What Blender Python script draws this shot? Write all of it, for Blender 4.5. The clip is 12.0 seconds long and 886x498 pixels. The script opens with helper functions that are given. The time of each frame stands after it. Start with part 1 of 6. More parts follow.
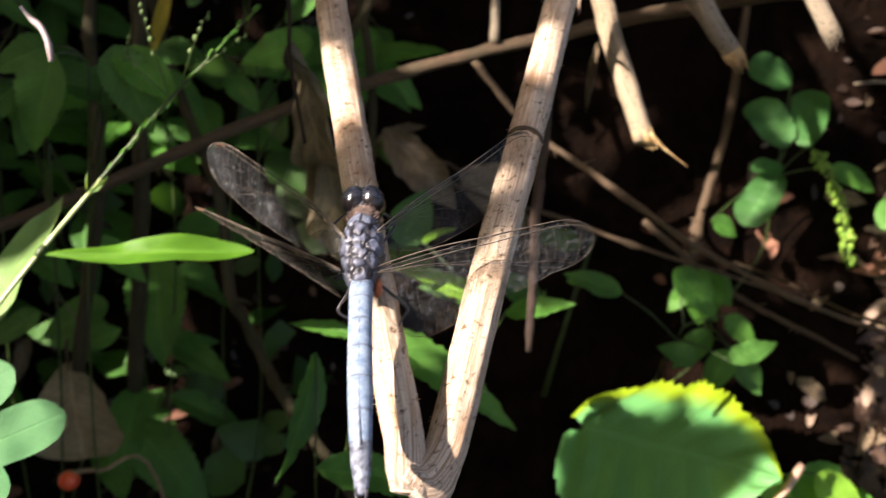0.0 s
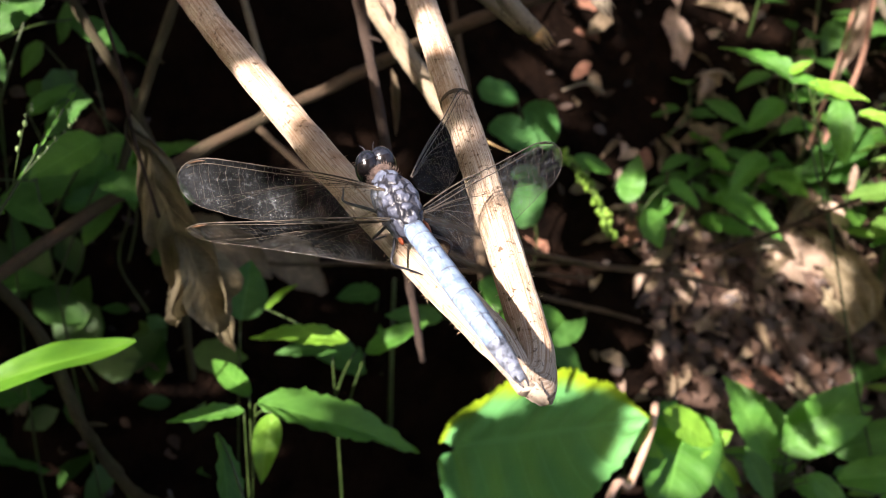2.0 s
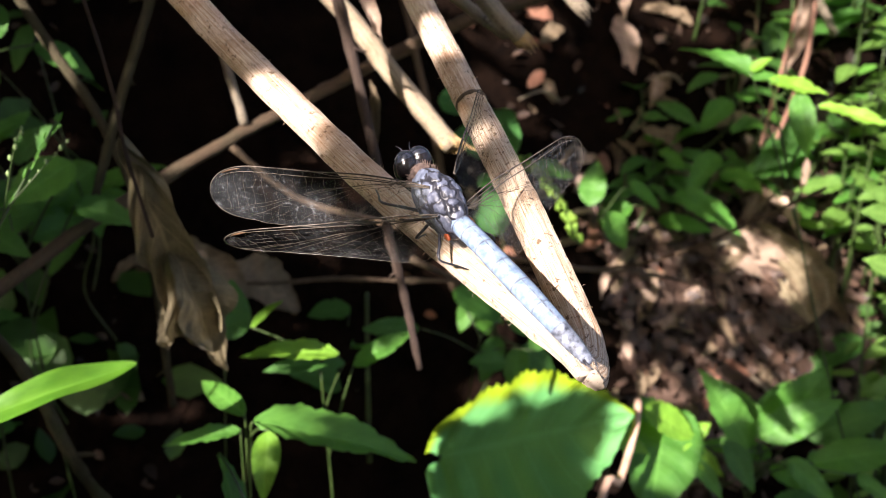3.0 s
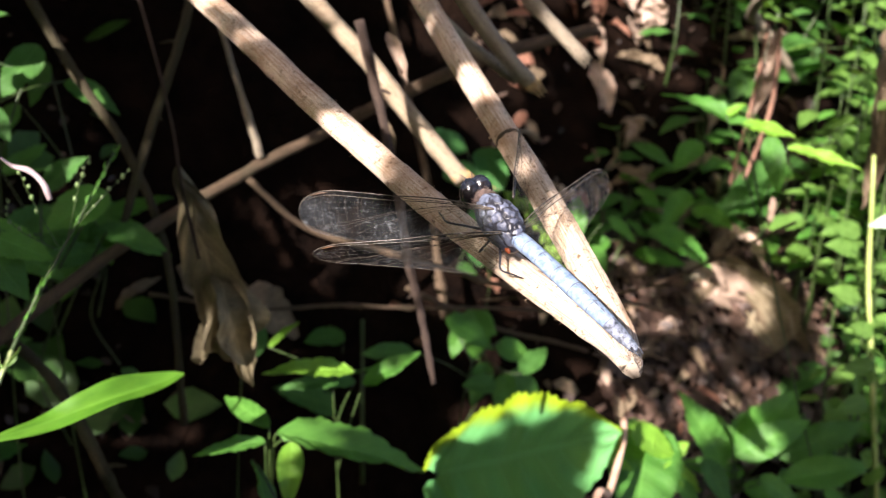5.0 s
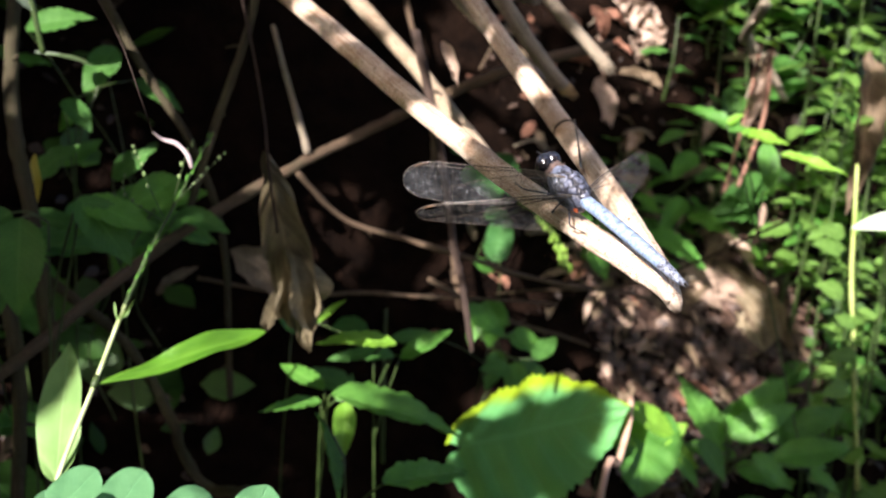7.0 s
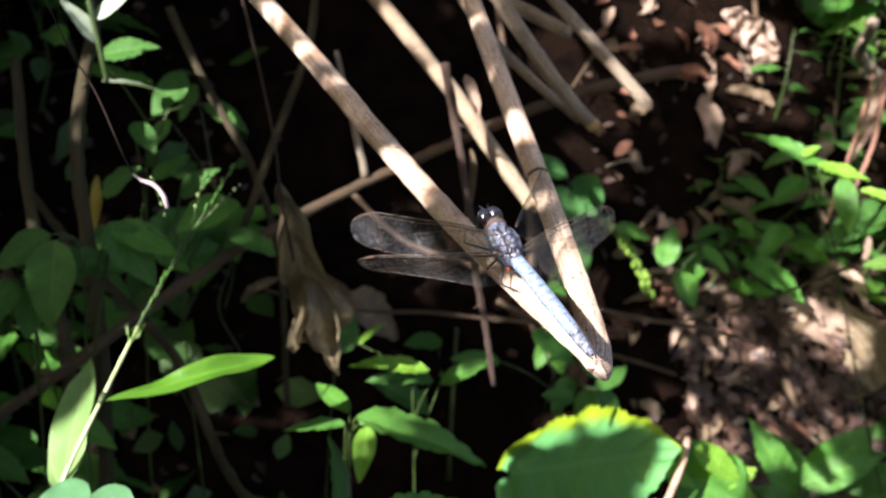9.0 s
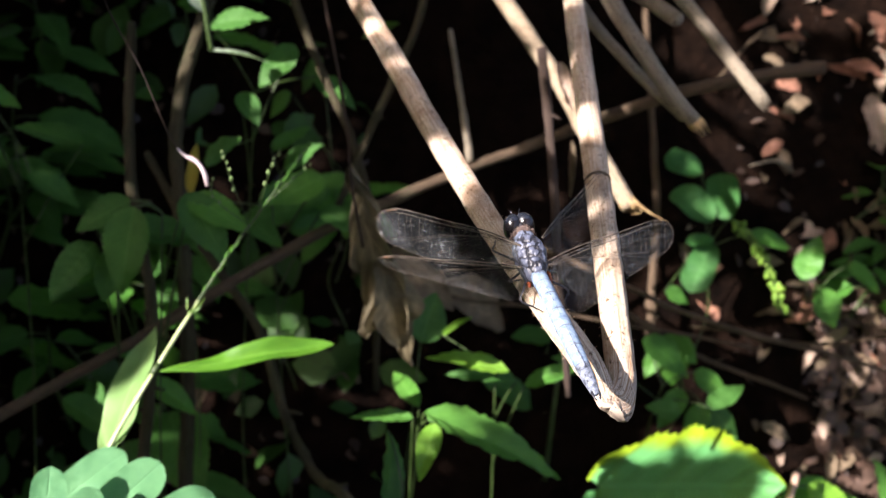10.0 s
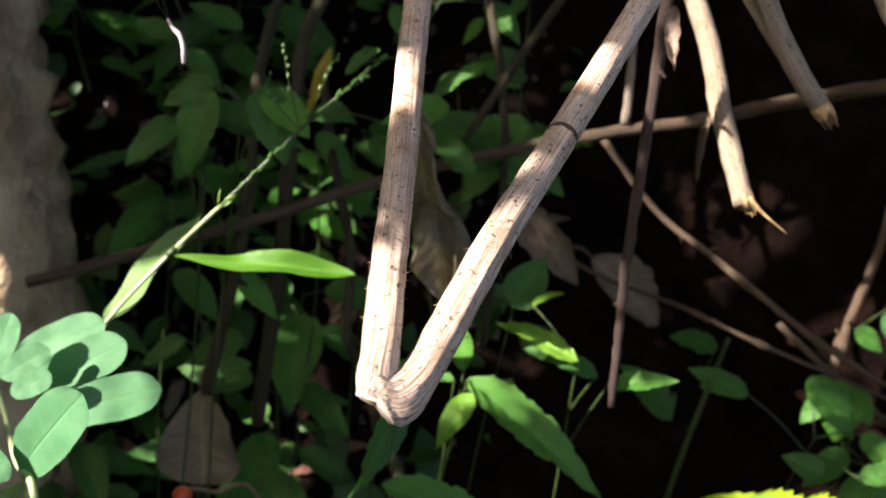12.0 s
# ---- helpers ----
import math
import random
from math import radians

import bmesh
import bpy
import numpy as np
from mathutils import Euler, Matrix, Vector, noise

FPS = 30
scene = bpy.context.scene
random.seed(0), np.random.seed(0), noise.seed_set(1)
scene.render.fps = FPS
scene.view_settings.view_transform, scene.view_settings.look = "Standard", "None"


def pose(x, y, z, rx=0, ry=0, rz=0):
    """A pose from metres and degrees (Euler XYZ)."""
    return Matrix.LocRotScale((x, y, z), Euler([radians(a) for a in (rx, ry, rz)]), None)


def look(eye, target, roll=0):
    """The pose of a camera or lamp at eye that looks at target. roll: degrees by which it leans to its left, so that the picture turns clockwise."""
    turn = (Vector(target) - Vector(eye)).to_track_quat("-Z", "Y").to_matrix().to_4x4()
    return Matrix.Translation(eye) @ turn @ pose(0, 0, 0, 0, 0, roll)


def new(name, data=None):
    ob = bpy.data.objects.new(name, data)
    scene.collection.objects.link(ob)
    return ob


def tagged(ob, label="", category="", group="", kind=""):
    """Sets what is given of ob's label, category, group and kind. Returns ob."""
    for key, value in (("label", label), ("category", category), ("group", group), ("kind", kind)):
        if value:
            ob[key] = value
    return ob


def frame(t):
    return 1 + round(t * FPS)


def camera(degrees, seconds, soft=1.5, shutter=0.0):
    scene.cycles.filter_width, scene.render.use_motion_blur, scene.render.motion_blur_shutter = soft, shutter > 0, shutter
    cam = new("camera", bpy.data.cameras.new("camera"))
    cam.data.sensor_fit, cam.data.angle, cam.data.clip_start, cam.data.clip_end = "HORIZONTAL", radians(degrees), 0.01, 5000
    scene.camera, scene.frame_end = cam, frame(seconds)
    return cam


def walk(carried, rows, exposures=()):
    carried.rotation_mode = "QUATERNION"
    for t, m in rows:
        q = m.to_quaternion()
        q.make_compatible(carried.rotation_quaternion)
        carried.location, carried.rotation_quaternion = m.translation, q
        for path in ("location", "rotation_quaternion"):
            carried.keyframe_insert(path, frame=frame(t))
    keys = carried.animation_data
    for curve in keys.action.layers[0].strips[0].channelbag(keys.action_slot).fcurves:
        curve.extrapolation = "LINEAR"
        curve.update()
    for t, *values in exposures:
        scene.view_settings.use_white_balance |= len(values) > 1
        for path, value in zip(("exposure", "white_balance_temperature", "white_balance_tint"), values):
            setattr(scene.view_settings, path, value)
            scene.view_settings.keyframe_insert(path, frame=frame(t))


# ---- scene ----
cam = camera(52.0, 12.0, 0.65, 0.35)
# The camera's path: seconds, eye and target in centimetres, lean.
PATH = [
    (0, (-1.129, -0.56, 53.926), (-1.045, 1.222, 53.023), 11.1),
    (0.5, (-1.309, -0.777, 54.113), (-1.056, 1.03, 53.293), 8.6),
    (1, (-3.272, 0.004, 52.646), (-2.863, 1.798, 51.863), 4.8),
    (1.2, (-3.626, -0.11, 52.608), (-3.139, 1.688, 51.869), 2.95),
    (1.5, (-4.105, -0.8, 51.886), (-3.54, 0.99, 51.195), 2.4),
    (2, (-5.313, -1.422, 51.746), (-4.615, 0.345, 51.121), 1.5),
    (2.5, (-6.253, -1.214, 51.696), (-5.458, 0.525, 51.107), -0.2),
    (3, (-6.685, -1.101, 51.508), (-5.862, 0.625, 50.92), -0.3),
    (5, (-9.123, -2.503, 51.778), (-8.211, -0.797, 51.272), 0.8),
    (5.5, (-10.294, -4.085, 51.741), (-9.439, -2.344, 51.254), 0.9),
    (6, (-10.19, -4.336, 51.689), (-9.315, -2.605, 51.202), 1.0),
    (6.5, (-11.486, -3.532, 51.413), (-10.52, -1.85, 50.924), 1.8),
    (7, (-12.624, -4.889, 51.497), (-11.67, -3.194, 51.031), 2.1),
    (9, (-8.465, -6.486, 52.719), (-7.832, -4.65, 52.239), 2.0),
    (9.5, (-6.712, -6.068, 53.068), (-6.239, -4.189, 52.571), 2.5),
    (10, (-5.38, -5.444, 52.94), (-5.103, -3.54, 52.395), 4.0),
    (10.5, (-3.486, -5.601, 53.089), (-3.355, -3.692, 52.508), 4.9),
    (11, (-1.609, -4.25, 52.722), (-1.627, -2.358, 52.074), 7.2),
    (11.5, (0.128, -3.215, 52.631), (-0.085, -1.357, 51.922), 8.7),
    (12, (1.869, -2.06, 52.582), (1.489, -0.23, 51.87), 11.3),
]
CM = 0.01
cam.data.dof.use_dof, cam.data.dof.focus_distance, cam.data.dof.aperture_fstop = True, 0.128, 36.0
walk(cam, [(t, look(Vector(eye) * CM, Vector(target) * CM, roll)) for t, eye, target, roll in PATH], exposures=[(0.0, 1.72, 7150, 20), (1.5, 1.79, 6900, 20), (3.0, 1.76, 6700, 20), (5.5, 1.70, 6550, 20), (9.0, 1.76, 6350, 20), (12.0, 1.80, 6600, 20)])

# ---- daylight: an afternoon sun behind the camera's left shoulder, filtered by an added shrub ----
SUN = Vector((-0.721, -0.524, 0.454)).normalized()
elev, azim = math.asin(SUN.z), math.atan2(SUN.x, SUN.y)
world = bpy.data.worlds.new("sky")
scene.world = world
world.use_nodes = True
wn = world.node_tree
sky = wn.nodes.new("ShaderNodeTexSky")
sky.sky_type, sky.sun_disc, sky.sun_elevation, sky.sun_rotation = "NISHITA", False, elev, azim
sky.dust_density, sky.ozone_density, sky.air_density = 4.0, 0.2, 0.7
wn.links.new(sky.outputs[0], wn.nodes["Background"].inputs[0])
wn.nodes["Background"].inputs[1].default_value = 0.112
sun = new("sun", bpy.data.lights.new("sun", "SUN"))
sun.data.energy, sun.data.angle, sun.data.color = 5.0, radians(0.5), (1.0, 0.955, 0.89)
sun.matrix_world = look(SUN * 5, (0, 0, 0))


# ---- materials ----
def material(name, rough=0.6):
    m = bpy.data.materials.new(name)
    m.use_nodes = True
    b = m.node_tree.nodes["Principled BSDF"]
    b.inputs["Roughness"].default_value = rough
    return m, m.node_tree.nodes, m.node_tree.links, b


def mixed(nodes, links, fac, a, b):
    """Colour a to b by a factor socket; a and b are colours or sockets."""
    n = nodes.new("ShaderNodeMix")
    n.data_type = "RGBA"
    links.new(fac, n.inputs[0])
    for s, c in ((n.inputs[6], a), (n.inputs[7], b)):
        if isinstance(c, tuple):
            s.default_value = (*c, 1)
        else:
            links.new(c, s)
    return n.outputs[2]


def ramp(nodes, links, src, lo, hi, a=0.0, b=1.0):
    n = nodes.new("ShaderNodeMapRange")
    n.inputs[1].default_value, n.inputs[2].default_value = lo, hi
    n.inputs[3].default_value, n.inputs[4].default_value = a, b
    links.new(src, n.inputs[0])
    return n.outputs[0]


def calc(nodes, links, op, a, b=0.0):
    n = nodes.new("ShaderNodeMath")
    n.operation = op
    for s, c in ((n.inputs[0], a), (n.inputs[1], b)):
        if isinstance(c, (int, float)):
            s.default_value = c
        else:
            links.new(c, s)
    return n.outputs[0]


def grain(nodes, links, scale, detail=4.0, stretch=None, coords="Object", rough=0.6):
    """A noise factor; stretch scales the coordinates first."""
    tc = nodes.new("ShaderNodeTexCoord")
    src = tc.outputs[coords]
    if stretch:
        mp = nodes.new("ShaderNodeMapping")
        mp.inputs["Scale"].default_value = stretch
        links.new(src, mp.inputs[0])
        src = mp.outputs[0]
    n = nodes.new("ShaderNodeTexNoise")
    n.inputs["Scale"].default_value, n.inputs["Detail"].default_value, n.inputs["Roughness"].default_value = scale, detail, rough
    links.new(src, n.inputs["Vector"])
    return n.outputs["Fac"]


def relief(nodes, links, bsdf, height, strength, distance):
    n = nodes.new("ShaderNodeBump")
    n.inputs["Strength"].default_value, n.inputs["Distance"].default_value = strength, distance
    links.new(height, n.inputs["Height"])
    links.new(n.outputs[0], bsdf.inputs["Normal"])


def dry_material(name, light, dark, stain, rough=0.75):
    """Dead plant stem: fibres along the stem, blotches and grey weathering. UV: x round the stem, y along it in centimetres."""
    m, n, l, b = material(name, rough)
    fibre = grain(n, l, 3.0, 4, (22.0, 0.22, 1.0), "UV", 0.6)
    fine = grain(n, l, 3.0, 3, (48.0, 0.30, 1.0), "UV", 0.75)
    blot = grain(n, l, 90.0, 4, None, "Object", 0.65)
    speck = grain(n, l, 1100.0, 3, None, "Object", 0.7)
    c = mixed(n, l, ramp(n, l, fibre, 0.26, 0.66), dark, light)
    c = mixed(n, l, ramp(n, l, fine, 0.40, 0.49, 0.9, 0.0), c, dark)
    c = mixed(n, l, ramp(n, l, blot, 0.50, 0.70, 0.0, 0.7), c, stain)
    c = mixed(n, l, ramp(n, l, speck, 0.58, 0.66, 0.0, 0.9), c, tuple(v * 0.35 for v in stain))
    l.new(c, b.inputs["Base Color"])
    h = calc(n, l, "ADD", calc(n, l, "MULTIPLY", fibre, 0.7), calc(n, l, "MULTIPLY", fine, 0.5))
    relief(n, l, b, h, 0.9, 0.0006)
    b.inputs["Specular IOR Level"].default_value = 0.25
    return m


def leaf_material(name, dark, light, glow, rough=0.42, veins=14.0, pale=0.35, thin=0.35, spots=0.0, rim=None):
    """Green leaf: a glossy sheet that lets some light through. UV: x across (0 to 1, midrib at 0.5), y from base to tip."""
    m, n, l, b = material(name, rough)
    tc = n.new("ShaderNodeTexCoord")
    sp = n.new("ShaderNodeSeparateXYZ")
    l.new(tc.outputs["UV"], sp.inputs[0])
    off = calc(n, l, "ABSOLUTE", calc(n, l, "SUBTRACT", sp.outputs[0], 0.5))
    mid = ramp(n, l, off, 0.012, 0.03, 1.0, 0.0)
    along = calc(n, l, "SUBTRACT", sp.outputs[1], calc(n, l, "MULTIPLY", off, 0.42))
    wave = calc(n, l, "ABSOLUTE", calc(n, l, "SINE", calc(n, l, "MULTIPLY", along, veins * 3.1416)))
    side = ramp(n, l, wave, 0.05, 0.2, 0.7, 0.0)
    rib = calc(n, l, "MAXIMUM", mid, side)
    cell = grain(n, l, 60.0, 4, None, "UV", 0.7)
    patch = grain(n, l, 3.0, 3, (1.0, 2.0, 1.0), "UV")
    info = n.new("ShaderNodeObjectInfo")
    tone = calc(n, l, "ADD", calc(n, l, "MULTIPLY", ramp(n, l, patch, 0.35, 0.65), 0.5), calc(n, l, "MULTIPLY", info.outputs["Random"], 0.5))
    c = mixed(n, l, tone, dark, light)
    c = mixed(n, l, calc(n, l, "MULTIPLY", rib, pale), c, tuple(min(1, v * 1.7 + 0.03) for v in light))
    c = mixed(n, l, ramp(n, l, cell, 0.55, 0.8, 0.0, 0.3), c, tuple(v * 0.5 for v in dark))
    # rim: sunlight on one edge of the leaf, painted as a colour
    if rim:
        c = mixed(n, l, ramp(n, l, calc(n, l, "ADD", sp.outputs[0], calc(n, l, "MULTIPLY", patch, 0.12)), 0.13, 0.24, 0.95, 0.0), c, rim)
    if spots:
        s = grain(n, l, 9.0, 2, None, "UV")
        c = mixed(n, l, ramp(n, l, s, 0.7 - spots, 0.74 - spots, 0.0, 0.8), c, (0.16, 0.09, 0.03))
    l.new(c, b.inputs["Base Color"])
    b.inputs["Specular IOR Level"].default_value = 0.3
    h = calc(n, l, "SUBTRACT", calc(n, l, "MULTIPLY", cell, 0.35), calc(n, l, "MULTIPLY", rib, 0.8))
    relief(n, l, b, h, 0.5, 0.0005)
    t = n.new("ShaderNodeBsdfTranslucent")
    l.new(mixed(n, l, tone, glow, tuple(v * 1.25 for v in glow)), t.inputs[0])
    mx = n.new("ShaderNodeMixShader")
    mx.inputs[0].default_value = thin
    l.new(b.outputs[0], mx.inputs[1])
    l.new(t.outputs[0], mx.inputs[2])
    l.new(mx.outputs[0], n["Material Output"].inputs[0])
    return m


def dead_leaf_material(name, dark, light, thin=0.2):
    m, n, l, b = material(name, 0.7)
    tc = n.new("ShaderNodeTexCoord")
    sp = n.new("ShaderNodeSeparateXYZ")
    l.new(tc.outputs["UV"], sp.inputs[0])
    off = calc(n, l, "ABSOLUTE", calc(n, l, "SUBTRACT", sp.outputs[0], 0.5))
    mid = ramp(n, l, off, 0.012, 0.04, 1.0, 0.0)
    along = calc(n, l, "SUBTRACT", sp.outputs[1], calc(n, l, "MULTIPLY", off, 0.4))
    side = ramp(n, l, calc(n, l, "ABSOLUTE", calc(n, l, "SINE", calc(n, l, "MULTIPLY", along, 32.0))), 0.05, 0.22, 0.8, 0.0)
    rib = calc(n, l, "MAXIMUM", mid, side)
    big = grain(n, l, 2.6, 5, (1.0, 2.0, 1.0), "UV", 0.7)
    fine = grain(n, l, 30.0, 4, None, "UV", 0.75)
    info = n.new("ShaderNodeObjectInfo")
    tone = calc(n, l, "ADD", calc(n, l, "MULTIPLY", ramp(n, l, big, 0.35, 0.65), 0.6), calc(n, l, "MULTIPLY", info.outputs["Random"], 0.4))
    c = mixed(n, l, tone, dark, light)
    c = mixed(n, l, ramp(n, l, fine, 0.5, 0.75, 0.0, 0.55), c, tuple(v * 0.45 for v in dark))
    c = mixed(n, l, calc(n, l, "MULTIPLY", rib, 0.4), c, tuple(min(1.0, v * 1.4) for v in light))
    l.new(c, b.inputs["Base Color"])
    relief(n, l, b, calc(n, l, "ADD", fine, calc(n, l, "MULTIPLY", rib, -0.6)), 0.7, 0.0007)
    t = n.new("ShaderNodeBsdfTranslucent")
    l.new(c, t.inputs[0])
    mx = n.new("ShaderNodeMixShader")
    mx.inputs[0].default_value = thin
    l.new(b.outputs[0], mx.inputs[1])
    l.new(t.outputs[0], mx.inputs[2])
    l.new(mx.outputs[0], n["Material Output"].inputs[0])
    return m


def plain(name, a, b_, scale=120.0, rough=0.5, bump=0.3, dist=0.0004, coords="Object", detail=5):
    """Two tones mottled by noise, with fine relief."""
    m, n, l, b = material(name, rough)
    f = grain(n, l, scale, detail, None, coords, 0.65)
    l.new(mixed(n, l, ramp(n, l, f, 0.35, 0.65), a, b_), b.inputs["Base Color"])
    if bump:
        relief(n, l, b, grain(n, l, scale * 3.0, 4, None, coords, 0.7), bump, dist)
    return m


DRY = dry_material("dry_straw", (0.90, 0.79, 0.645), (0.37, 0.205, 0.105), (0.33, 0.18, 0.085))
# browner copy of the straw: the fold's own shade put into the colour
FOLD_SHADE_STRAW = dry_material("crushed_shaded_straw", (0.58, 0.43, 0.27), (0.30, 0.19, 0.10), (0.22, 0.15, 0.08))
DRY_TAN = dry_material("tan_straw", (0.47, 0.385, 0.27), (0.20, 0.14, 0.085), (0.19, 0.13, 0.075))
DRY_GREY = dry_material("weathered_straw", (0.38, 0.325, 0.24), (0.18, 0.14, 0.095), (0.17, 0.145, 0.105))
BARK = dry_material("twig_bark", (0.15, 0.102, 0.062), (0.05, 0.032, 0.02), (0.075, 0.06, 0.035), 0.8)
BARK_DARK = dry_material("dark_twig", (0.09, 0.06, 0.045), (0.04, 0.027, 0.02), (0.05, 0.035, 0.03), 0.8)
# olive mossy bark, also made darker than BARK to carry shade
MOSSY_SHADED = dry_material("shaded_mossy_bark", (0.085, 0.07, 0.036), (0.026, 0.021, 0.012), (0.04, 0.046, 0.018), 0.85)
SPLINTER = plain("broken_pith", (0.50, 0.36, 0.17), (0.26, 0.155, 0.06), 300.0, 0.85, 0.8, 0.0006)
HAIR = plain("stem_hair", (0.62, 0.46, 0.30), (0.45, 0.30, 0.17), 200.0, 0.6, 0.0)
GREEN_STEM = plain("green_stem", (0.018, 0.040, 0.008), (0.045, 0.075, 0.018), 140.0, 0.45, 0.3)
PALE_STEM = plain("pale_green_stem", (0.30, 0.38, 0.14), (0.46, 0.52, 0.28), 140.0, 0.45, 0.3)
BROWN_STEM = plain("brown_stem", (0.16, 0.10, 0.05), (0.28, 0.19, 0.10), 160.0, 0.6, 0.3)
LEAF_MID = leaf_material("leaf_green", (0.055, 0.184, 0.030), (0.104, 0.276, 0.043), (0.158, 0.399, 0.017))
# darker copy of the leaf green, for leaves that lie in shade
LEAF_SHADED = leaf_material("leaf_shaded_green", (0.038, 0.123, 0.025), (0.074, 0.203, 0.039), (0.095, 0.263, 0.017), 0.5)
# brighter copy of the leaf green, for leaves the sun falls on
LEAF_SUNLIT = leaf_material("leaf_sunlit_green", (0.121, 0.290, 0.029), (0.217, 0.435, 0.046), (0.357, 0.578, 0.022), 0.42)
# the last colour paints the sunlit far edge of the broad leaf
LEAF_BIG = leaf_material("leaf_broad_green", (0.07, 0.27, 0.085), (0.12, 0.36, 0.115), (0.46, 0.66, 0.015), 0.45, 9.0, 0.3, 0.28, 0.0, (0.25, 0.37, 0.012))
LEAF_PALE = leaf_material("leaf_pale_blue_green", (0.075, 0.23, 0.095), (0.125, 0.31, 0.13), (0.12, 0.36, 0.07), 0.55, 20.0, 0.12, 0.22)
LEAF_GRASS = leaf_material("grass_blade", (0.075, 0.225, 0.02), (0.165, 0.38, 0.034), (0.25, 0.47, 0.02), 0.38, 1.0, 0.3, 0.4)
# paler than the long blade: sunlight is put into this green
LEAF_UPRIGHT = leaf_material("upright_blade_green", (0.16, 0.30, 0.09), (0.26, 0.42, 0.15), (0.36, 0.55, 0.08), 0.38, 1.0, 0.3, 0.35)
LEAF_YELLOW = leaf_material("leaf_yellowing", (0.34, 0.26, 0.04), (0.52, 0.38, 0.05), (0.6, 0.45, 0.05), 0.5)
DEAD = dead_leaf_material("dead_leaf_brown", (0.12, 0.085, 0.050), (0.30, 0.22, 0.135))
DEAD_TAN = dead_leaf_material("dead_leaf_tan", (0.08, 0.066, 0.036), (0.28, 0.23, 0.13), 0.2)
DEAD_PALE = dead_leaf_material("dead_leaf_pale", (0.28, 0.19, 0.13), (0.52, 0.39, 0.30))
# lighter copy of the pale dead leaf, in place of sunlight on it
DEAD_SUNLIT = dead_leaf_material("dead_leaf_sunlit", (0.38, 0.27, 0.20), (0.64, 0.51, 0.41))
DEAD_RED = dead_leaf_material("dead_leaf_reddish", (0.15, 0.062, 0.036), (0.34, 0.16, 0.10))
# near black: the deep shade of the bank is put into the soil colour
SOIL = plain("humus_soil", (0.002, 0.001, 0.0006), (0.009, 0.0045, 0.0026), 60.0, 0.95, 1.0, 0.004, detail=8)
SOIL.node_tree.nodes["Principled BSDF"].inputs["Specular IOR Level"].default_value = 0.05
BERRY = plain("red_berry", (0.55, 0.05, 0.02), (0.7, 0.12, 0.04), 200.0, 0.3, 0.1)


# ---- building helpers: centimetres in, metres out ----
ORIGIN = {}


def thing(name, base, label, category, group="", kind=""):
    """An Empty at its base that parents the parts."""
    ob = new(name)
    ob.empty_display_size = 0.01
    ob.location = Vector(base) * CM
    ORIGIN[ob.name] = Vector(base)
    return tagged(ob, label, category, group, kind)


def part(name, bm, mat, parent, label="", kind="", smooth=True):
    """Links a bmesh, in world centimetres, as one mesh under a thing or a part."""
    me = bpy.data.meshes.new(name)
    bm.to_mesh(me)
    bm.free()
    me.transform(Matrix.Scale(CM, 4) @ Matrix.Translation(-ORIGIN[parent.name]))
    me.materials.append(mat)
    if smooth:
        me.polygons.foreach_set("use_smooth", [True] * len(me.polygons))
    ob = new(name, me)
    ob.parent = parent
    ORIGIN[ob.name] = ORIGIN[parent.name]
    return tagged(ob, label, kind=kind)


def single(name, bm, mat, base, label, category, group="", kind="", smooth=True):
    """A thing that is one mesh, its origin at base."""
    me = bpy.data.meshes.new(name)
    bm.to_mesh(me)
    bm.free()
    me.transform(Matrix.Scale(CM, 4) @ Matrix.Translation(-Vector(base)))
    me.materials.append(mat)
    if smooth:
        me.polygons.foreach_set("use_smooth", [True] * len(me.polygons))
    ob = new(name, me)
    ob.location = Vector(base) * CM
    ORIGIN[ob.name] = Vector(base)
    return tagged(ob, label, category, group, kind)


def spline(points, steps=8):
    """A smooth line through the points (Catmull-Rom)."""
    p = [Vector(q) for q in points]
    p = [p[0] * 2 - p[1]] + p + [p[-1] * 2 - p[-2]]
    out = []
    for i in range(1, len(p) - 2):
        a, b, c, d = p[i - 1:i + 3]
        for k in range(steps):
            t = k / steps
            out.append(0.5 * (2 * b + (c - a) * t + (2 * a - 5 * b + 4 * c - d) * t * t + (3 * b - a - 3 * c + d) * t ** 3))
    out.append(p[-2])
    return out


def tube(bm, line, radius, sides=10, ribs=0, rib=0.0, lumps=0.0, cap=True, seed=0):
    """Sweeps a round, ribbed or lumpy section along a line. radius: a number, or a function of 0..1. UV: round, along in cm."""
    uv = bm.loops.layers.uv.verify()
    rings, dist = [], [0.0]
    n = len(line)
    side = None
    for i, p in enumerate(line):
        d = (line[min(i + 1, n - 1)] - line[max(i - 1, 0)]).normalized()
        if side is None:
            side = d.orthogonal().normalized()
        side = (side - d * side.dot(d)).normalized()
        up = d.cross(side)
        if i:
            dist.append(dist[-1] + (p - line[i - 1]).length)
        r0 = radius(i / (n - 1)) if callable(radius) else radius
        ring = []
        for k in range(sides):
            a = 2 * math.pi * k / sides
            r = r0 * (1 + rib * math.cos(ribs * a))
            v = p + (side * math.cos(a) + up * math.sin(a)) * r
            if lumps:
                v += (v - p).normalized() * noise.noise(v * 3.0 + Vector((seed, seed, 0))) * lumps * r0
            ring.append(bm.verts.new(v))
        rings.append(ring)
    for i in range(n - 1):
        for k in range(sides):
            q = (k + 1) % sides
            f = bm.faces.new((rings[i][k], rings[i][q], rings[i + 1][q], rings[i + 1][k]))
            for lp, (u, v) in zip(f.loops, ((k, dist[i]), (k + 1, dist[i]), (k + 1, dist[i + 1]), (k, dist[i + 1]))):
                lp[uv].uv = (u / sides, v)
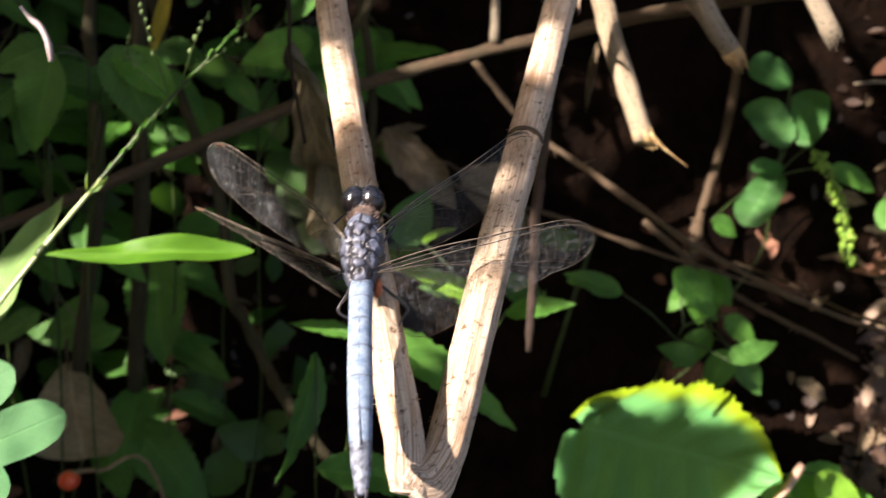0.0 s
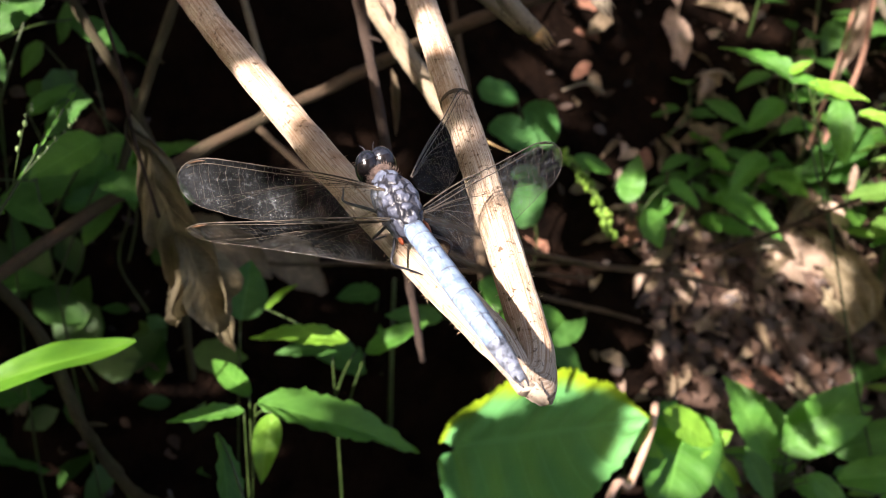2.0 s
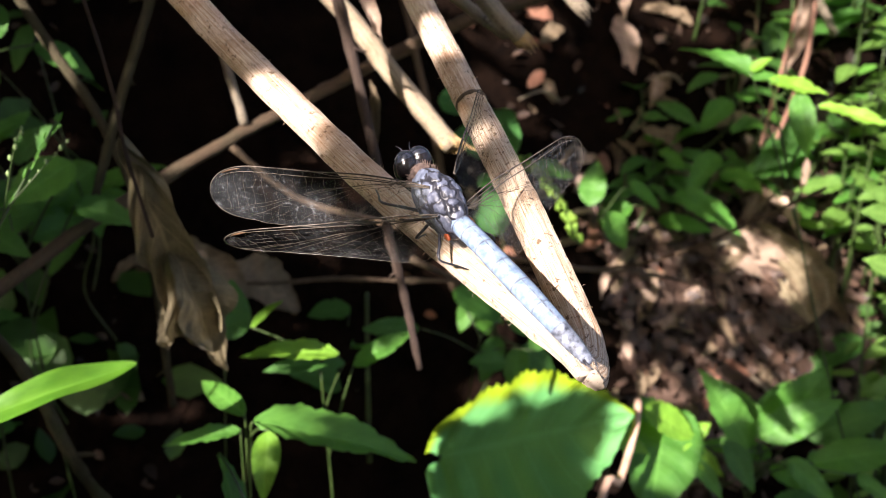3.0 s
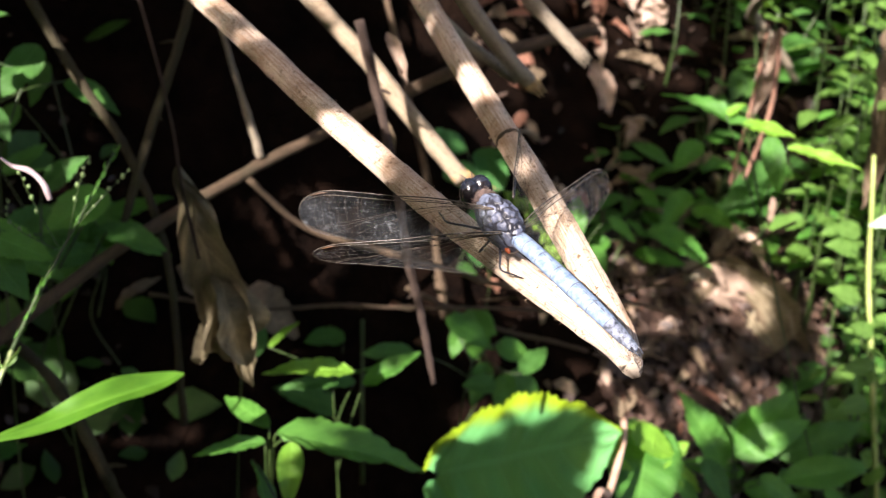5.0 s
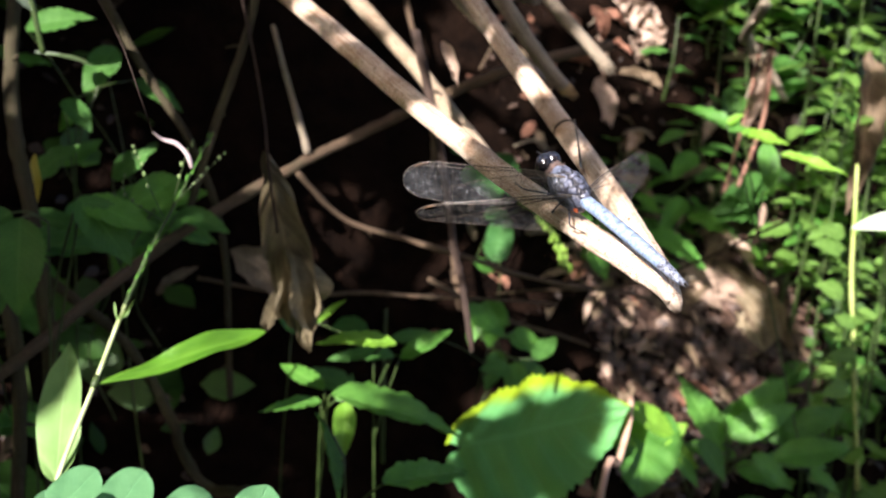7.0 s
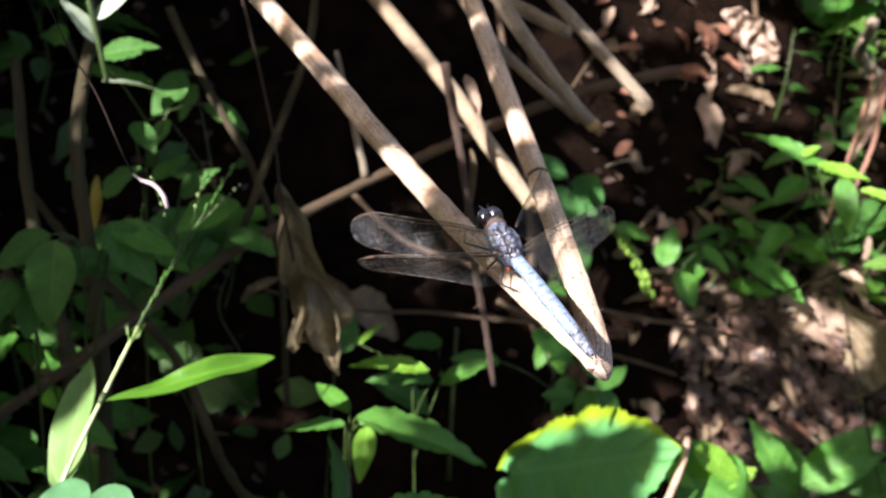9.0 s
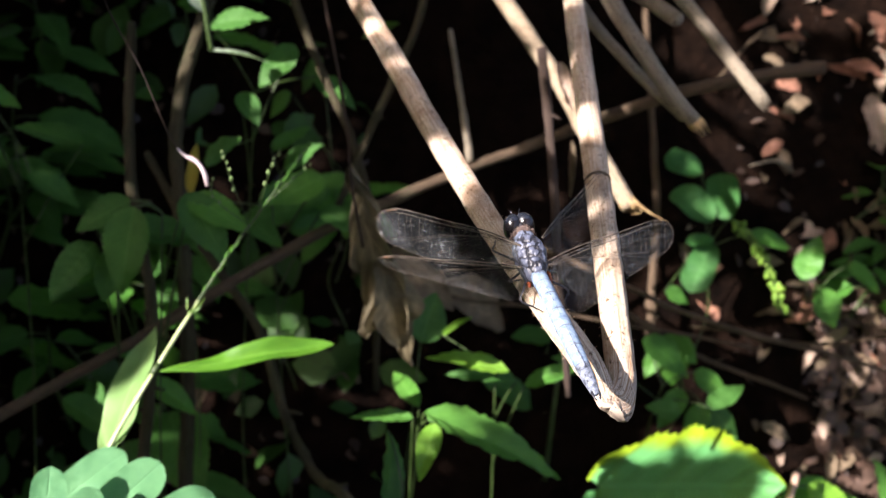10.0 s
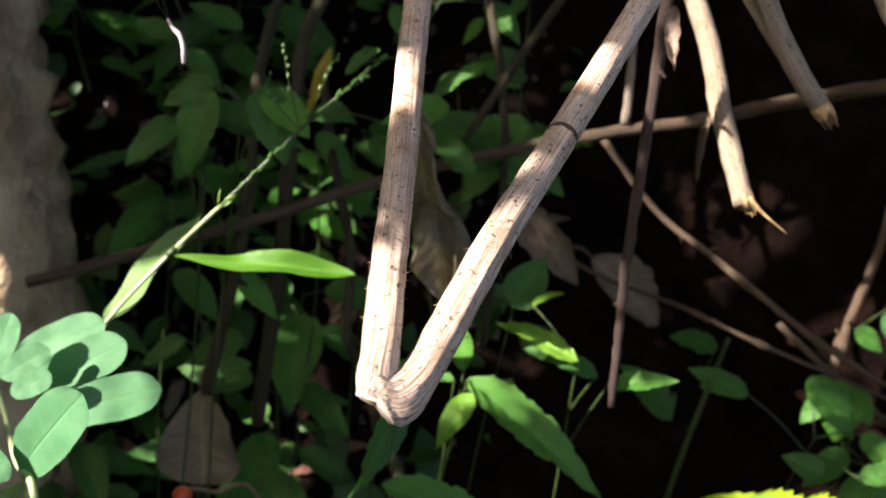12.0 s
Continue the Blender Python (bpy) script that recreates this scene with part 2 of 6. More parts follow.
    if cap:
        bm.faces.new(rings[0][::-1])
        bm.faces.new(rings[-1])
    return rings


def ball(bm, centre, axes, segs=12, rings=8):
    """An ellipsoid; axes: three half-axis vectors."""
    m = Matrix((axes[0], axes[1], axes[2])).transposed().to_4x4()
    bmesh.ops.create_uvsphere(bm, u_segments=segs, v_segments=rings, radius=1.0, matrix=Matrix.Translation(centre) @ m)


HALF_WIDTH = {
    "ovate": lambda u: (u ** 0.55 * (1 - u) ** 0.95) / 0.4985,
    "lance": lambda u: (u ** 0.6 * (1 - u) ** 0.9) / 0.5105,
    "oblong": lambda u: max(0.0, 1 - abs(2 * u - 1) ** 3.2) ** 0.55 * (0.72 + 0.28 * u),
    "heart": lambda u: (u ** 0.33 * (1 - u) ** 0.75) / 0.5745,
    "oblance": lambda u: (u ** 1.0 * (1 - u) ** 0.62) / 0.4065 * 0.94 + 0.06 * (1 - u),
    "strap": lambda u: min(1.0, 5 * u + 0.25) * (1 - u ** 4) ** 0.8,
}


def leaf_mesh(name, shape, width, mat, teeth=0.0, tooth_count=14, fold=0.25, droop=0.15, pleat=0.012, wave=0.03, roll=0.0, crumple=0.0,
              back=0.0, rows=22, cols=8, seed=0, veins=14.0, ribs=0.0):
    """A leaf of length 1 along y, its face up z, base at the origin. roll curls the sides, droop bends the tip down."""
    bm = bmesh.new()
    uv = bm.loops.layers.uv.verify()
    w = HALF_WIDTH[shape]
    grid = []
    for i in range(rows + 1):
        u = i / rows
        half = width * w(min(max(u, 0.004), 0.997))
        row = []
        for j in range(cols + 1):
            v = 2 * j / cols - 1
            edge = half
            if teeth and abs(v) > 0.55:
                edge *= 1 + teeth * ((u * tooth_count) % 1.0 - 0.5) * (abs(v) - 0.55) / 0.45
            x, y = v * edge, u
            y += back * abs(v) ** 1.6 * (-1) * (1 - u) ** 5
            y += (teeth * 0.05) * abs(v) ** 3
            z = fold * abs(v) * edge
            if roll:
                a = roll * v * (0.6 + 0.8 * u)
                x, z = math.sin(a) * half / max(abs(roll), 0.3) * 1.1, (1 - math.cos(a)) * half / max(abs(roll), 0.3) * 1.1
            z += pleat * math.sin((u - 0.21 * abs(v)) * veins * 2 * math.pi * 0.5) * min(1, abs(v) * 3)
            z += ribs * math.sin(v * 17 + 0.8 * math.sin(u * 5)) * (1 - u ** 6)
            z -= droop * u * u
            q = Vector((x * 4, u * 4, seed * 7.3))
            z += wave * noise.noise(q) * (0.3 + abs(v))
            if crumple:
                q2 = Vector((x * 9, u * 9, seed * 3.1 + 5))
                x += crumple * noise.noise(q2)
                z += crumple * 1.6 * noise.noise(q2 + Vector((9, 2, 4)))
            row.append(bm.verts.new((x, y, z)))
        grid.append(row)
    for i in range(rows):
        for j in range(cols):
            f = bm.faces.new((grid[i][j], grid[i][j + 1], grid[i + 1][j + 1], grid[i + 1][j]))
            for lp, (a, b) in zip(f.loops, ((j, i), (j + 1, i), (j + 1, i + 1), (j, i + 1))):
                lp[uv].uv = (a / cols, b / rows)
    me = bpy.data.meshes.new(name)
    bm.to_mesh(me)
    bm.free()
    me.materials.append(mat)
    me.polygons.foreach_set("use_smooth", [True] * len(me.polygons))
    return me


def leaf_pose(base, tip, normal, wide=1.0):
    """The matrix, in world metres, of a unit leaf from base to tip whose face looks along normal."""
    base, tip = Vector(base), Vector(tip)
    y = tip - base
    size = y.length
    y.normalize()
    z = Vector(normal)
    z = (z - y * z.dot(y)).normalized()
    x = y.cross(z)
    m = Matrix((x * size * wide, y * size, z * size)).transposed().to_4x4()
    m.translation = base
    return Matrix.Scale(CM, 4) @ m


def leaf(parent, mesh, base, tip, normal, wide=1.0, name="leaf", label=""):
    """A leaf as a part of a plant."""
    ob = new(name, mesh)
    ob.parent = parent
    m = leaf_pose(base, tip, normal, wide)
    m.translation -= ORIGIN[parent.name] * CM
    ob.matrix_local = m
    return tagged(ob, label)


def loose_leaf(mesh, base, tip, normal, wide, name, label, category, group="", kind=""):
    ob = new(name, mesh)
    ob.matrix_world = leaf_pose(base, tip, normal, wide)
    ORIGIN[ob.name] = Vector(base)
    return tagged(ob, label, category, group, kind)


def smooth_step(a, b, x):
    t = min(max((x - a) / (b - a), 0.0), 1.0)
    return t * t * (3 - 2 * t)


def ground_z(x, y):
    """The height of the bank, in centimetres: flat in front, then a steep slope."""
    lean = y + 0.10 * x
    z = 8 + 60 * smooth_step(18, 63, lean) + max(0.0, lean - 63) * 0.35
    near = math.exp(-((x / 120) ** 2 + ((y - 35) / 120) ** 2))
    z += near * (2.6 * noise.noise(Vector((x / 9, y / 9, 0))) + 1.0 * noise.noise(Vector((x / 3, y / 3, 4))))
    return z


# ---- the bank ----
def build_ground():
    bm = bmesh.new()
    warp = lambda s: s * 34 + math.copysign(abs(s) ** 7, s) * 4.0
    n = 150
    axis = [warp(-4.2 + 8.4 * k / n) for k in range(n + 1)]
    grid = [[bm.verts.new((x, y + 35, ground_z(x, y + 35))) for x in axis] for y in axis]
    for i in range(n):
        for j in range(n):
            bm.faces.new((grid[i][j], grid[i][j + 1], grid[i + 1][j + 1], grid[i + 1][j]))
    single("ground", bm, SOIL, (0, 0, 0), "humus soil of a steep bank, coloured near black for its shade", "ground", kind="structure")


build_ground()


# ---- the folded dry stem on which the dragonfly sits ----
CREASE = Vector((-0.56, 7.54, 46.625))
L_LINE = [tuple(CREASE), (-0.80, 8.13, 47.09), (-1.32, 9.70, 47.71), (-2.01, 11.85, 48.63), (-2.95, 14.64, 50.08), (-3.85, 17.41, 51.59), (-6.1, 23.9, 55.1), (-8.6, 30.9, 58.9), (-11.5, 39.2, 63.2)]
R_LINE = [tuple(CREASE), (-0.24, 8.05, 46.79), (0.06, 10.30, 48.17), (0.40, 12.60, 49.33), (0.80, 15.50, 50.81), (1.20, 18.44, 52.36), (2.2, 25.4, 56.0), (3.2, 32.5, 59.8), (4.4, 40.9, 64.2)]


def stem_hairs(parent, line, radius, count, seed, upto):
    """Short bristles that stand off a dry stem."""
    rnd = random.Random(seed)
    bm = bmesh.new()
    for _ in range(count):
        k = rnd.uniform(0, upto) * (len(line) - 2)
        i = int(k)
        p = line[i].lerp(line[i + 1], k - i)
        if (p - CREASE).length < 1.0:
            continue
        d = (line[i + 1] - line[i]).normalized()
        s = d.orthogonal().normalized()
        s.rotate(Matrix.Rotation(rnd.uniform(0, 6.283), 3, d))
        h = rnd.uniform(0.015, 0.05) if rnd.random() < 0.7 else rnd.uniform(0.05, 0.10)
        a = p + s * radius * 0.97
        b = a + s * h * 0.7 + d * rnd.uniform(-0.2, 0.5) * h
        c = b + s * h * 0.25 - d * rnd.uniform(-0.2, 0.6) * h
        tube(bm, [a, b, c], lambda t: 0.0055 * (1 - 0.7 * t), 3, cap=False)
    part("bristles", bm, HAIR, parent, "fine pale bristles", "stuff")


ALONG = Vector((0.49, 0.21, -0.37)).normalized()


def press(bm, line, sides, seed):
    """Flattens a limb towards the crease and pleats it there."""
    bm.verts.ensure_lookup_table()
    for i, c in enumerate(line):
        f = 1 - smooth_step(0.05, 0.85, (c - CREASE).length)
        if f <= 0:
            continue
        d = (line[min(i + 1, len(line) - 1)] - line[max(i - 1, 0)]).normalized()
        w = (ALONG - d * ALONG.dot(d)).normalized()
        n = d.cross(w)
        for k in range(sides):
            q = bm.verts[i * sides + k]
            o = q.co - c
            a, b = o.dot(w), o.dot(n)
            pleat = 0.022 * f * math.sin(a * 46 + 2.5 * noise.noise(q.co * 3) + seed)
            slant = 0.4 * a * (1 + 0.36 * f) * f * ALONG.dot(d) / ALONG.dot(w)
            q.co = c + d * (o.dot(d) + slant) + w * (a * (1 + 0.36 * f)) + n * (b * (1 - 0.55 * f) + math.copysign(pleat, b)) + ALONG * 0.02 * f * noise.noise(q.co * 9)


def build_folded_stem():
    stem = thing("dead_plant", (-0.33, 7.6, 46.43), "pale straw-coloured dead stem bent into a sharp fold", "plant")
    for name, pts, seed in (("upper_limb", L_LINE, 1), ("lower_limb", R_LINE, 2)):
        line = spline(pts, 14)
        bm = bmesh.new()
        grow = (lambda t: 0.240 + 0.045 * t) if seed == 1 else (lambda t: 0.252 + 0.03 * t)
        tube(bm, line, grow, 36, 9, 0.035, 0.07, True, seed)
        press(bm, line, 36, seed)
        ob = part(name, bm, DRY, stem, "ribbed dry stem with long fibres")
        stem_hairs(ob, line, 0.25, 560, seed, 0.62)
    # frayed fibres along the crease
    bm = bmesh.new()
    rnd = random.Random(8)
    for k in range(14):
        p = CREASE + ALONG * rnd.uniform(-0.27, 0.27) + Vector((rnd.uniform(-0.02, 0.02), rnd.uniform(0.0, 0.05), rnd.uniform(0.0, 0.06)))
        d = Vector((rnd.uniform(-0.4, 0.4), rnd.uniform(-0.3, 0.1), rnd.uniform(-0.4, 0.0))) * rnd.uniform(0.02, 0.04)
        tube(bm, [p, p + d * 0.6, p + d + Vector((0.01, 0, 0.005))], lambda t: 0.006 * (1 - 0.6 * t), 4, cap=False)
    part("frayed_edge", bm, FOLD_SHADE_STRAW, stem, "frayed fibres along the crease of the fold", "stuff")
    # the swollen joint on the lower limb
    bm = bmesh.new()
    line = spline(R_LINE, 14)
    i = 42
    d = (line[i + 1] - line[i]).normalized()
    tube(bm, [line[i] - d * 0.05, line[i] - d * 0.03, line[i], line[i] + d * 0.03, line[i] + d * 0.05], lambda t: 0.266 + 0.012 * math.sin(math.pi * t), 28, 0, 0, 0.06)
    part("joint", bm, BARK, stem, "dark ring of a leaf scar")


build_folded_stem()


# ---- the dragonfly ----
D_RIGHT, D_AHEAD, D_UP = Vector((0.977, 0.048, 0.209)).normalized(), Vector((-0.139, 0.883, 0.449)).normalized(), Vector((-0.163, -0.467, 0.869)).normalized()


def body_pose(at_cm, right, ahead):
    ahead = Vector(ahead).normalized()
    right = Vector(right)
    right = (right - ahead * right.dot(ahead)).normalized()
    m = Matrix((right, ahead, right.cross(ahead))).transposed().to_4x4()
    m.translation = Vector(at_cm) * CM
    return m


REST = body_pose((-1.575, 9.124, 48.357), D_RIGHT, D_AHEAD)
PRUINOSE = plain("powdery_blue", (0.105, 0.16, 0.25), (0.24, 0.315, 0.42), 900.0, 0.65, 0.35, 0.00015)
PRUINOSE_SEAM = plain("seam_blue_grey", (0.06, 0.075, 0.11), (0.17, 0.20, 0.26), 900.0, 0.6, 0.3, 0.00015)
TAIL_DARK = plain("slate_tail", (0.018, 0.022, 0.034), (0.23, 0.26, 0.33), 1100.0, 0.5, 0.4, 0.00015)
PLATE = plain("thorax_plate", (0.018, 0.020, 0.030), (0.135, 0.15, 0.21), 330.0, 0.45, 0.7, 0.0003)
SHIELD = plain("thorax_shield", (0.07, 0.085, 0.125), (0.20, 0.23, 0.31), 400.0, 0.5, 0.5, 0.0002)
SHELL = plain("black_shell", (0.010, 0.010, 0.014), (0.035, 0.035, 0.045), 700.0, 0.35, 0.3, 0.0002)
FUZZ = plain("brown_fuzz", (0.06, 0.04, 0.032), (0.22, 0.15, 0.125), 1200.0, 0.9, 0.8, 0.0003)
EYE = plain("compound_eye", (0.006, 0.005, 0.006), (0.014, 0.011, 0.012), 2500.0, 0.2, 0.1, 0.00005)
EYE_TOP = plain("compound_eye_grey", (0.009, 0.010, 0.014), (0.022, 0.025, 0.036), 2500.0, 0.24, 0.1, 0.00005)
ORANGE = plain("orange_side", (0.20, 0.035, 0.010), (0.38, 0.09, 0.02), 700.0, 0.5, 0.3, 0.0002)
VEIN = plain("wing_vein", (0.045, 0.036, 0.028), (0.135, 0.11, 0.088), 500.0, 0.25, 0.0)
STIGMA = plain("wing_stigma", (0.05, 0.028, 0.016), (0.11, 0.055, 0.026), 500.0, 0.4, 0.0)


def wing_material():
    """Clear chitin: glossy, wrinkled, with glints and sheen painted in patches, else transparent."""
    m, n, l, b = material("wing_membrane", 0.20)
    b.inputs["Base Color"].default_value = (0.40, 0.43, 0.46, 1)
    b.inputs["Specular IOR Level"].default_value = 1.0
    relief(n, l, b, grain(n, l, 420.0, 3, None, "Object", 0.65), 1.0, 0.0006)
    t = n.new("ShaderNodeBsdfTransparent")
    t.inputs[0].default_value = (0.93, 0.93, 0.91, 1)
    # flecks and clouds of lesser clearness imitate silvery glints and sheen
    glint_flecks = ramp(n, l, grain(n, l, 1300.0, 3, None, "Object", 0.8), 0.56, 0.70, 0.0, 1.0)
    cloud = ramp(n, l, grain(n, l, 110.0, 3, None, "Object", 0.6), 0.40, 0.70, 0.018, 0.075)
    f = calc(n, l, "ADD", cloud, calc(n, l, "MULTIPLY", calc(n, l, "MULTIPLY", glint_flecks, cloud), 5.5))
    mx = n.new("ShaderNodeMixShader")
    l.new(f, mx.inputs[0])
    l.new(t.outputs[0], mx.inputs[1])
    l.new(b.outputs[0], mx.inputs[2])
    l.new(mx.outputs[0], n["Material Output"].inputs[0])
    return m


MEMBRANE = wing_material()
# the wing's depth behind its front edge along its span, as shares of its length
SPAN = (0, 0.03, 0.07, 0.12, 0.2, 0.3, 0.45, 0.6, 0.75, 0.85, 0.92, 0.965, 0.99, 1.0)
FORE_DEPTH = (0.045, 0.075, 0.10, 0.125, 0.155, 0.18, 0.205, 0.222, 0.225, 0.21, 0.178, 0.135, 0.09, 0.05)
HIND_DEPTH = (0.10, 0.20, 0.27, 0.315, 0.345, 0.335, 0.305, 0.28, 0.255, 0.225, 0.185, 0.14, 0.095, 0.055)


def build_wing(body, name, base, tip, chord_dir, broad, bow, twist, hind, seed):
    """A wing in its own space, its root at the origin: a thin corrugated membrane with a net of veins in relief."""
    rnd = random.Random(seed)
    base, tip = Vector(base), Vector(tip)
    s = tip - base
    length = s.length
    s.normalize()
    c = Vector(chord_dir)
    c = (c - s * c.dot(s)).normalized()
    nrm = s.cross(c)

    def at(t, k):
        """The point at t along the span and k across, from the front edge to the rear one."""
        t, k = min(max(t, 0.0), 1.0), min(max(k, 0.0), 1.0)
        front = -0.012 * math.sin(math.pi * min(1.0, t / 0.5))
        rear = max(front, broad * float(np.interp(min(t, 0.80), SPAN, HIND_DEPTH if hind else FORE_DEPTH)))
        if t > 0.80:
            # the rounded tip
            half, v = (rear - front) / 2, (t - 0.80) / 0.20
            mid = half * (1 + 0.10 * v)
            front, rear = mid - half * math.sqrt(max(0.0, 1 - v ** 2.4)), mid + half * math.sqrt(max(0.0, 1 - v ** 2.4)) * (1 - 0.12 * v * (1 - v))
        y = (front + (rear - front) * k - 0.03 * t) * length
        a = twist * (1 - t)
        ridge = 0.013 * math.sin(k * 34.0) * max(0.0, 1 - 1.6 * k)
        return s * (length * t) + c * (y * math.cos(a)) + nrm * (y * math.sin(a) + bow * math.sin(math.pi * t) + ridge)

    root = new(name)
    root.parent = body
    root.empty_display_size = 0.004
    root.location = base * CM
    bm = bmesh.new()
    nu, nv = 64, 20
    run = [1 - (1 - i / nu) ** 1.9 for i in range(nu + 1)]
    grid = [[bm.verts.new(at(t, j / nv)) for j in range(nv + 1)] for t in run]
    for i in range(nu):
        for j in range(nv):
            bm.faces.new((grid[i][j], grid[i + 1][j], grid[i + 1][j + 1], grid[i][j + 1]))
    ORIGIN[root.name] = Vector((0, 0, 0))
    part("membrane", bm, MEMBRANE, root, "clear glossy wing membrane")
    # long veins: three run close behind the front edge, the others fan out to the rear edge
    nodus = 0.44 if hind else 0.52
    ways = [(1.0, lambda t: 0.0), (nodus, lambda t: 0.055 * (1 - smooth_step(nodus - 0.12, nodus, t))), (0.95, lambda t: 0.10)]
    for e in ((0.985, 0.93, 0.86, 0.77, 0.66, 0.52, 0.36, 0.20) if hind else (0.985, 0.93, 0.85, 0.75, 0.62, 0.46, 0.28)):
        p = rnd.uniform(1.7, 2.3)
        ways.append((e, (lambda e, p, w: lambda t: 0.12 + 0.88 * (t / e) ** p + 0.012 * math.sin(17 * t + w))(e, p, 9 * e)))
    bm = bmesh.new()
    for j, (end, way) in enumerate(ways):
        steps = [end * (1 - (1 - i / 34) ** 1.7) for i in range(35)]
        r = (0.0125, 0.0075, 0.0085)[j] if j < 3 else 0.0030
        tube(bm, [at(t, way(t)) for t in steps], (lambda r: lambda t: r * (1 - 0.55 * t))(r), 5)
    tube(bm, [at(1 - (1 - i / 44) ** 1.9, 1.0) for i in range(45)], 0.0036, 4)
    # cross veins
    for j in range(len(ways) - 1):
        (e0, w0), (e1, w1) = ways[j], ways[j + 1]
        reach = max(e0, e1) if j else 0.97
        n = int(length * (7.5 if j < 2 else 6.5))
        for i in range(n):
            t = (i + rnd.uniform(0.2, 0.8)) / n * reach
            k0 = w0(t) if t < e0 else 1.0
            k1 = w1(t) if t < e1 else (0.10 if j == 0 else 1.0)
            if k1 - k0 < 0.02 or k0 >= 1:
                continue
            cells = 1 if j < 2 else max(1, min(4, round((k1 - k0) * rnd.uniform(8, 12))))
            a = at(t, k0)
            for q in range(cells):
                dt = rnd.uniform(-0.011, 0.011) * (j > 1)
                b = at(t + dt, k0 + (k1 - k0) * (q + 1) / cells)
                tube(bm, [a, b], 0.0032 if j < 3 else 0.0014, 3, cap=False)
                if cells > 1 and q < cells - 1:
                    tube(bm, [b, at(t + reach / n * rnd.uniform(0.7, 1.1), k0 + (k1 - k0) * (q + 1) / cells)], 0.0013, 3, cap=False)
                a = b
    part("venation", bm, VEIN, root, "net of dark wing veins", "stuff")
    bm = bmesh.new()
    tube(bm, [at(0.845 + 0.085 * i / 6, 0.035) + nrm * 0.003 for i in range(7)], lambda t: 0.015 * math.sin(math.pi * (0.12 + 0.76 * t)), 6)
    part("stigma", bm, STIGMA, root, "brown cell near the wing tip")
    return root


def build_dragonfly():
    body = new("dragonfly")
    body.empty_display_size = 0.01
    tagged(body, "powder-blue dragonfly with clear wings perched on a dry stem", "dragonfly")
    ORIGIN[body.name] = Vector((0, 0, 0))
    v = Vector
    # thorax: a dark hull under powdery plates set apart by black seams
    bm = bmesh.new()
    ball(bm, v((0.0, 0.50, -0.07)), (v((0.255, 0, 0)), v((0, 0.58, 0.03)), v((0, -0.05, 0.37))), 132, 96)
    rnd = random.Random(3)
    # the middle of each plate on one side of the back: shield, shoulders, wing hinges, flanks
    seeds = [v(q) for q in (
        (0.10, 0.84, 0.21), (0.215, 0.70, 0.08), (0.0, 0.62, 0.30), (0.17, 0.55, 0.22), (0.0, 0.47, 0.31), (0.17, 0.38, 0.22), (0.24, 0.50, 0.03),
        (0.0, 0.30, 0.30), (0.16, 0.21, 0.20), (0.0, 0.14, 0.25), (0.08, 0.03, 0.18), (0.20, 0.06, 0.04), (0.25, 0.74, -0.12), (0.255, 0.42, -0.12), (0.24, 0.18, -0.12), (0.22, 0.50, -0.30))]
    seam, shield = {}, {}
    for q in bm.verts:
        p = v((abs(q.co.x), q.co.y, q.co.z))
        warp = v((noise.noise(q.co * 11), noise.noise(q.co * 11 + v((5, 0, 0))), 0)) * 0.07
        near = sorted(((p + warp - c).length, i) for i, c in enumerate(seeds))[:2]
        d = [near[0][0], near[1][0]]
        shield[q] = near[0][1] < 2
        e = min(1.0, (d[1] - d[0]) / 0.05)
        seam[q] = e - 0.25 * max(0.0, noise.noise(q.co * 7 + v((3, 3, 3))))
        if p.y < 0.70 and p.z > 0:
            # black furrows on either side of the middle row of plates
            seam[q] -= 0.9 * math.exp(-((p.x - 0.085 - 0.02 * noise.noise(q.co * 8)) / 0.028) ** 2)
        elif p.y > 0.70:
            seam[q] -= 0.9 * math.exp(-(p.x / 0.014) ** 2)
        q.co += q.normal * (0.024 * (e ** 0.5 - 0.55) + 0.010 * smooth_step(0.0, 0.10, d[1] - d[0]) + 0.016 * noise.noise(q.co * 9) + 0.008 * noise.noise(q.co * 26))
        q.co += q.normal * 0.035 * math.exp(-((p.y - 0.42) / 0.28) ** 2) * math.exp(-((p.z - 0.16) / 0.12) ** 2)
    for f in bm.faces:
        f.material_index = 1 if sum(seam[q] for q in f.verts) / len(f.verts) < 0.60 else 2 if all(shield[q] for q in f.verts) else 0
    hull = part("thorax", bm, PLATE, body, "blue-grey thorax with powdery plates and black seams")
    hull.data.materials.append(SHELL)
    hull.data.materials.append(SHIELD)
    bm = bmesh.new()
    ball(bm, v((0.0, 0.38, -0.20)), (v((0.21, 0, 0)), v((0, 0.45, 0)), v((0, 0, 0.24))), 20, 12)
    part("underside", bm, SHELL, hull, "black underside of the thorax")
    # head
    bm = bmesh.new()
    ball(bm, v((0, 1.16, 0.00)), (v((0.17, 0, 0)), v((0, 0.16, 0)), v((0, 0, 0.19))), 16, 12)
    head = part("head", bm, SHELL, body, "black head with large glossy eyes")
    for sx in (-1, 1):
        bm = bmesh.new()
        ball(bm, v((sx * 0.105, 1.22, 0.02)), (v((0.185, -sx * 0.05, 0)), v((sx * 0.03, 0.195, 0.02)), v((0, 0, 0.245))), 22, 16)
        eye = part("eye", bm, EYE, head, "glossy dark compound eye")
        bm = bmesh.new()
        ball(bm, v((sx * 0.105, 1.24, 0.04)), (v((0.178, -sx * 0.05, 0)), v((sx * 0.03, 0.182, 0.02)), v((0, 0, 0.237))), 22, 16)
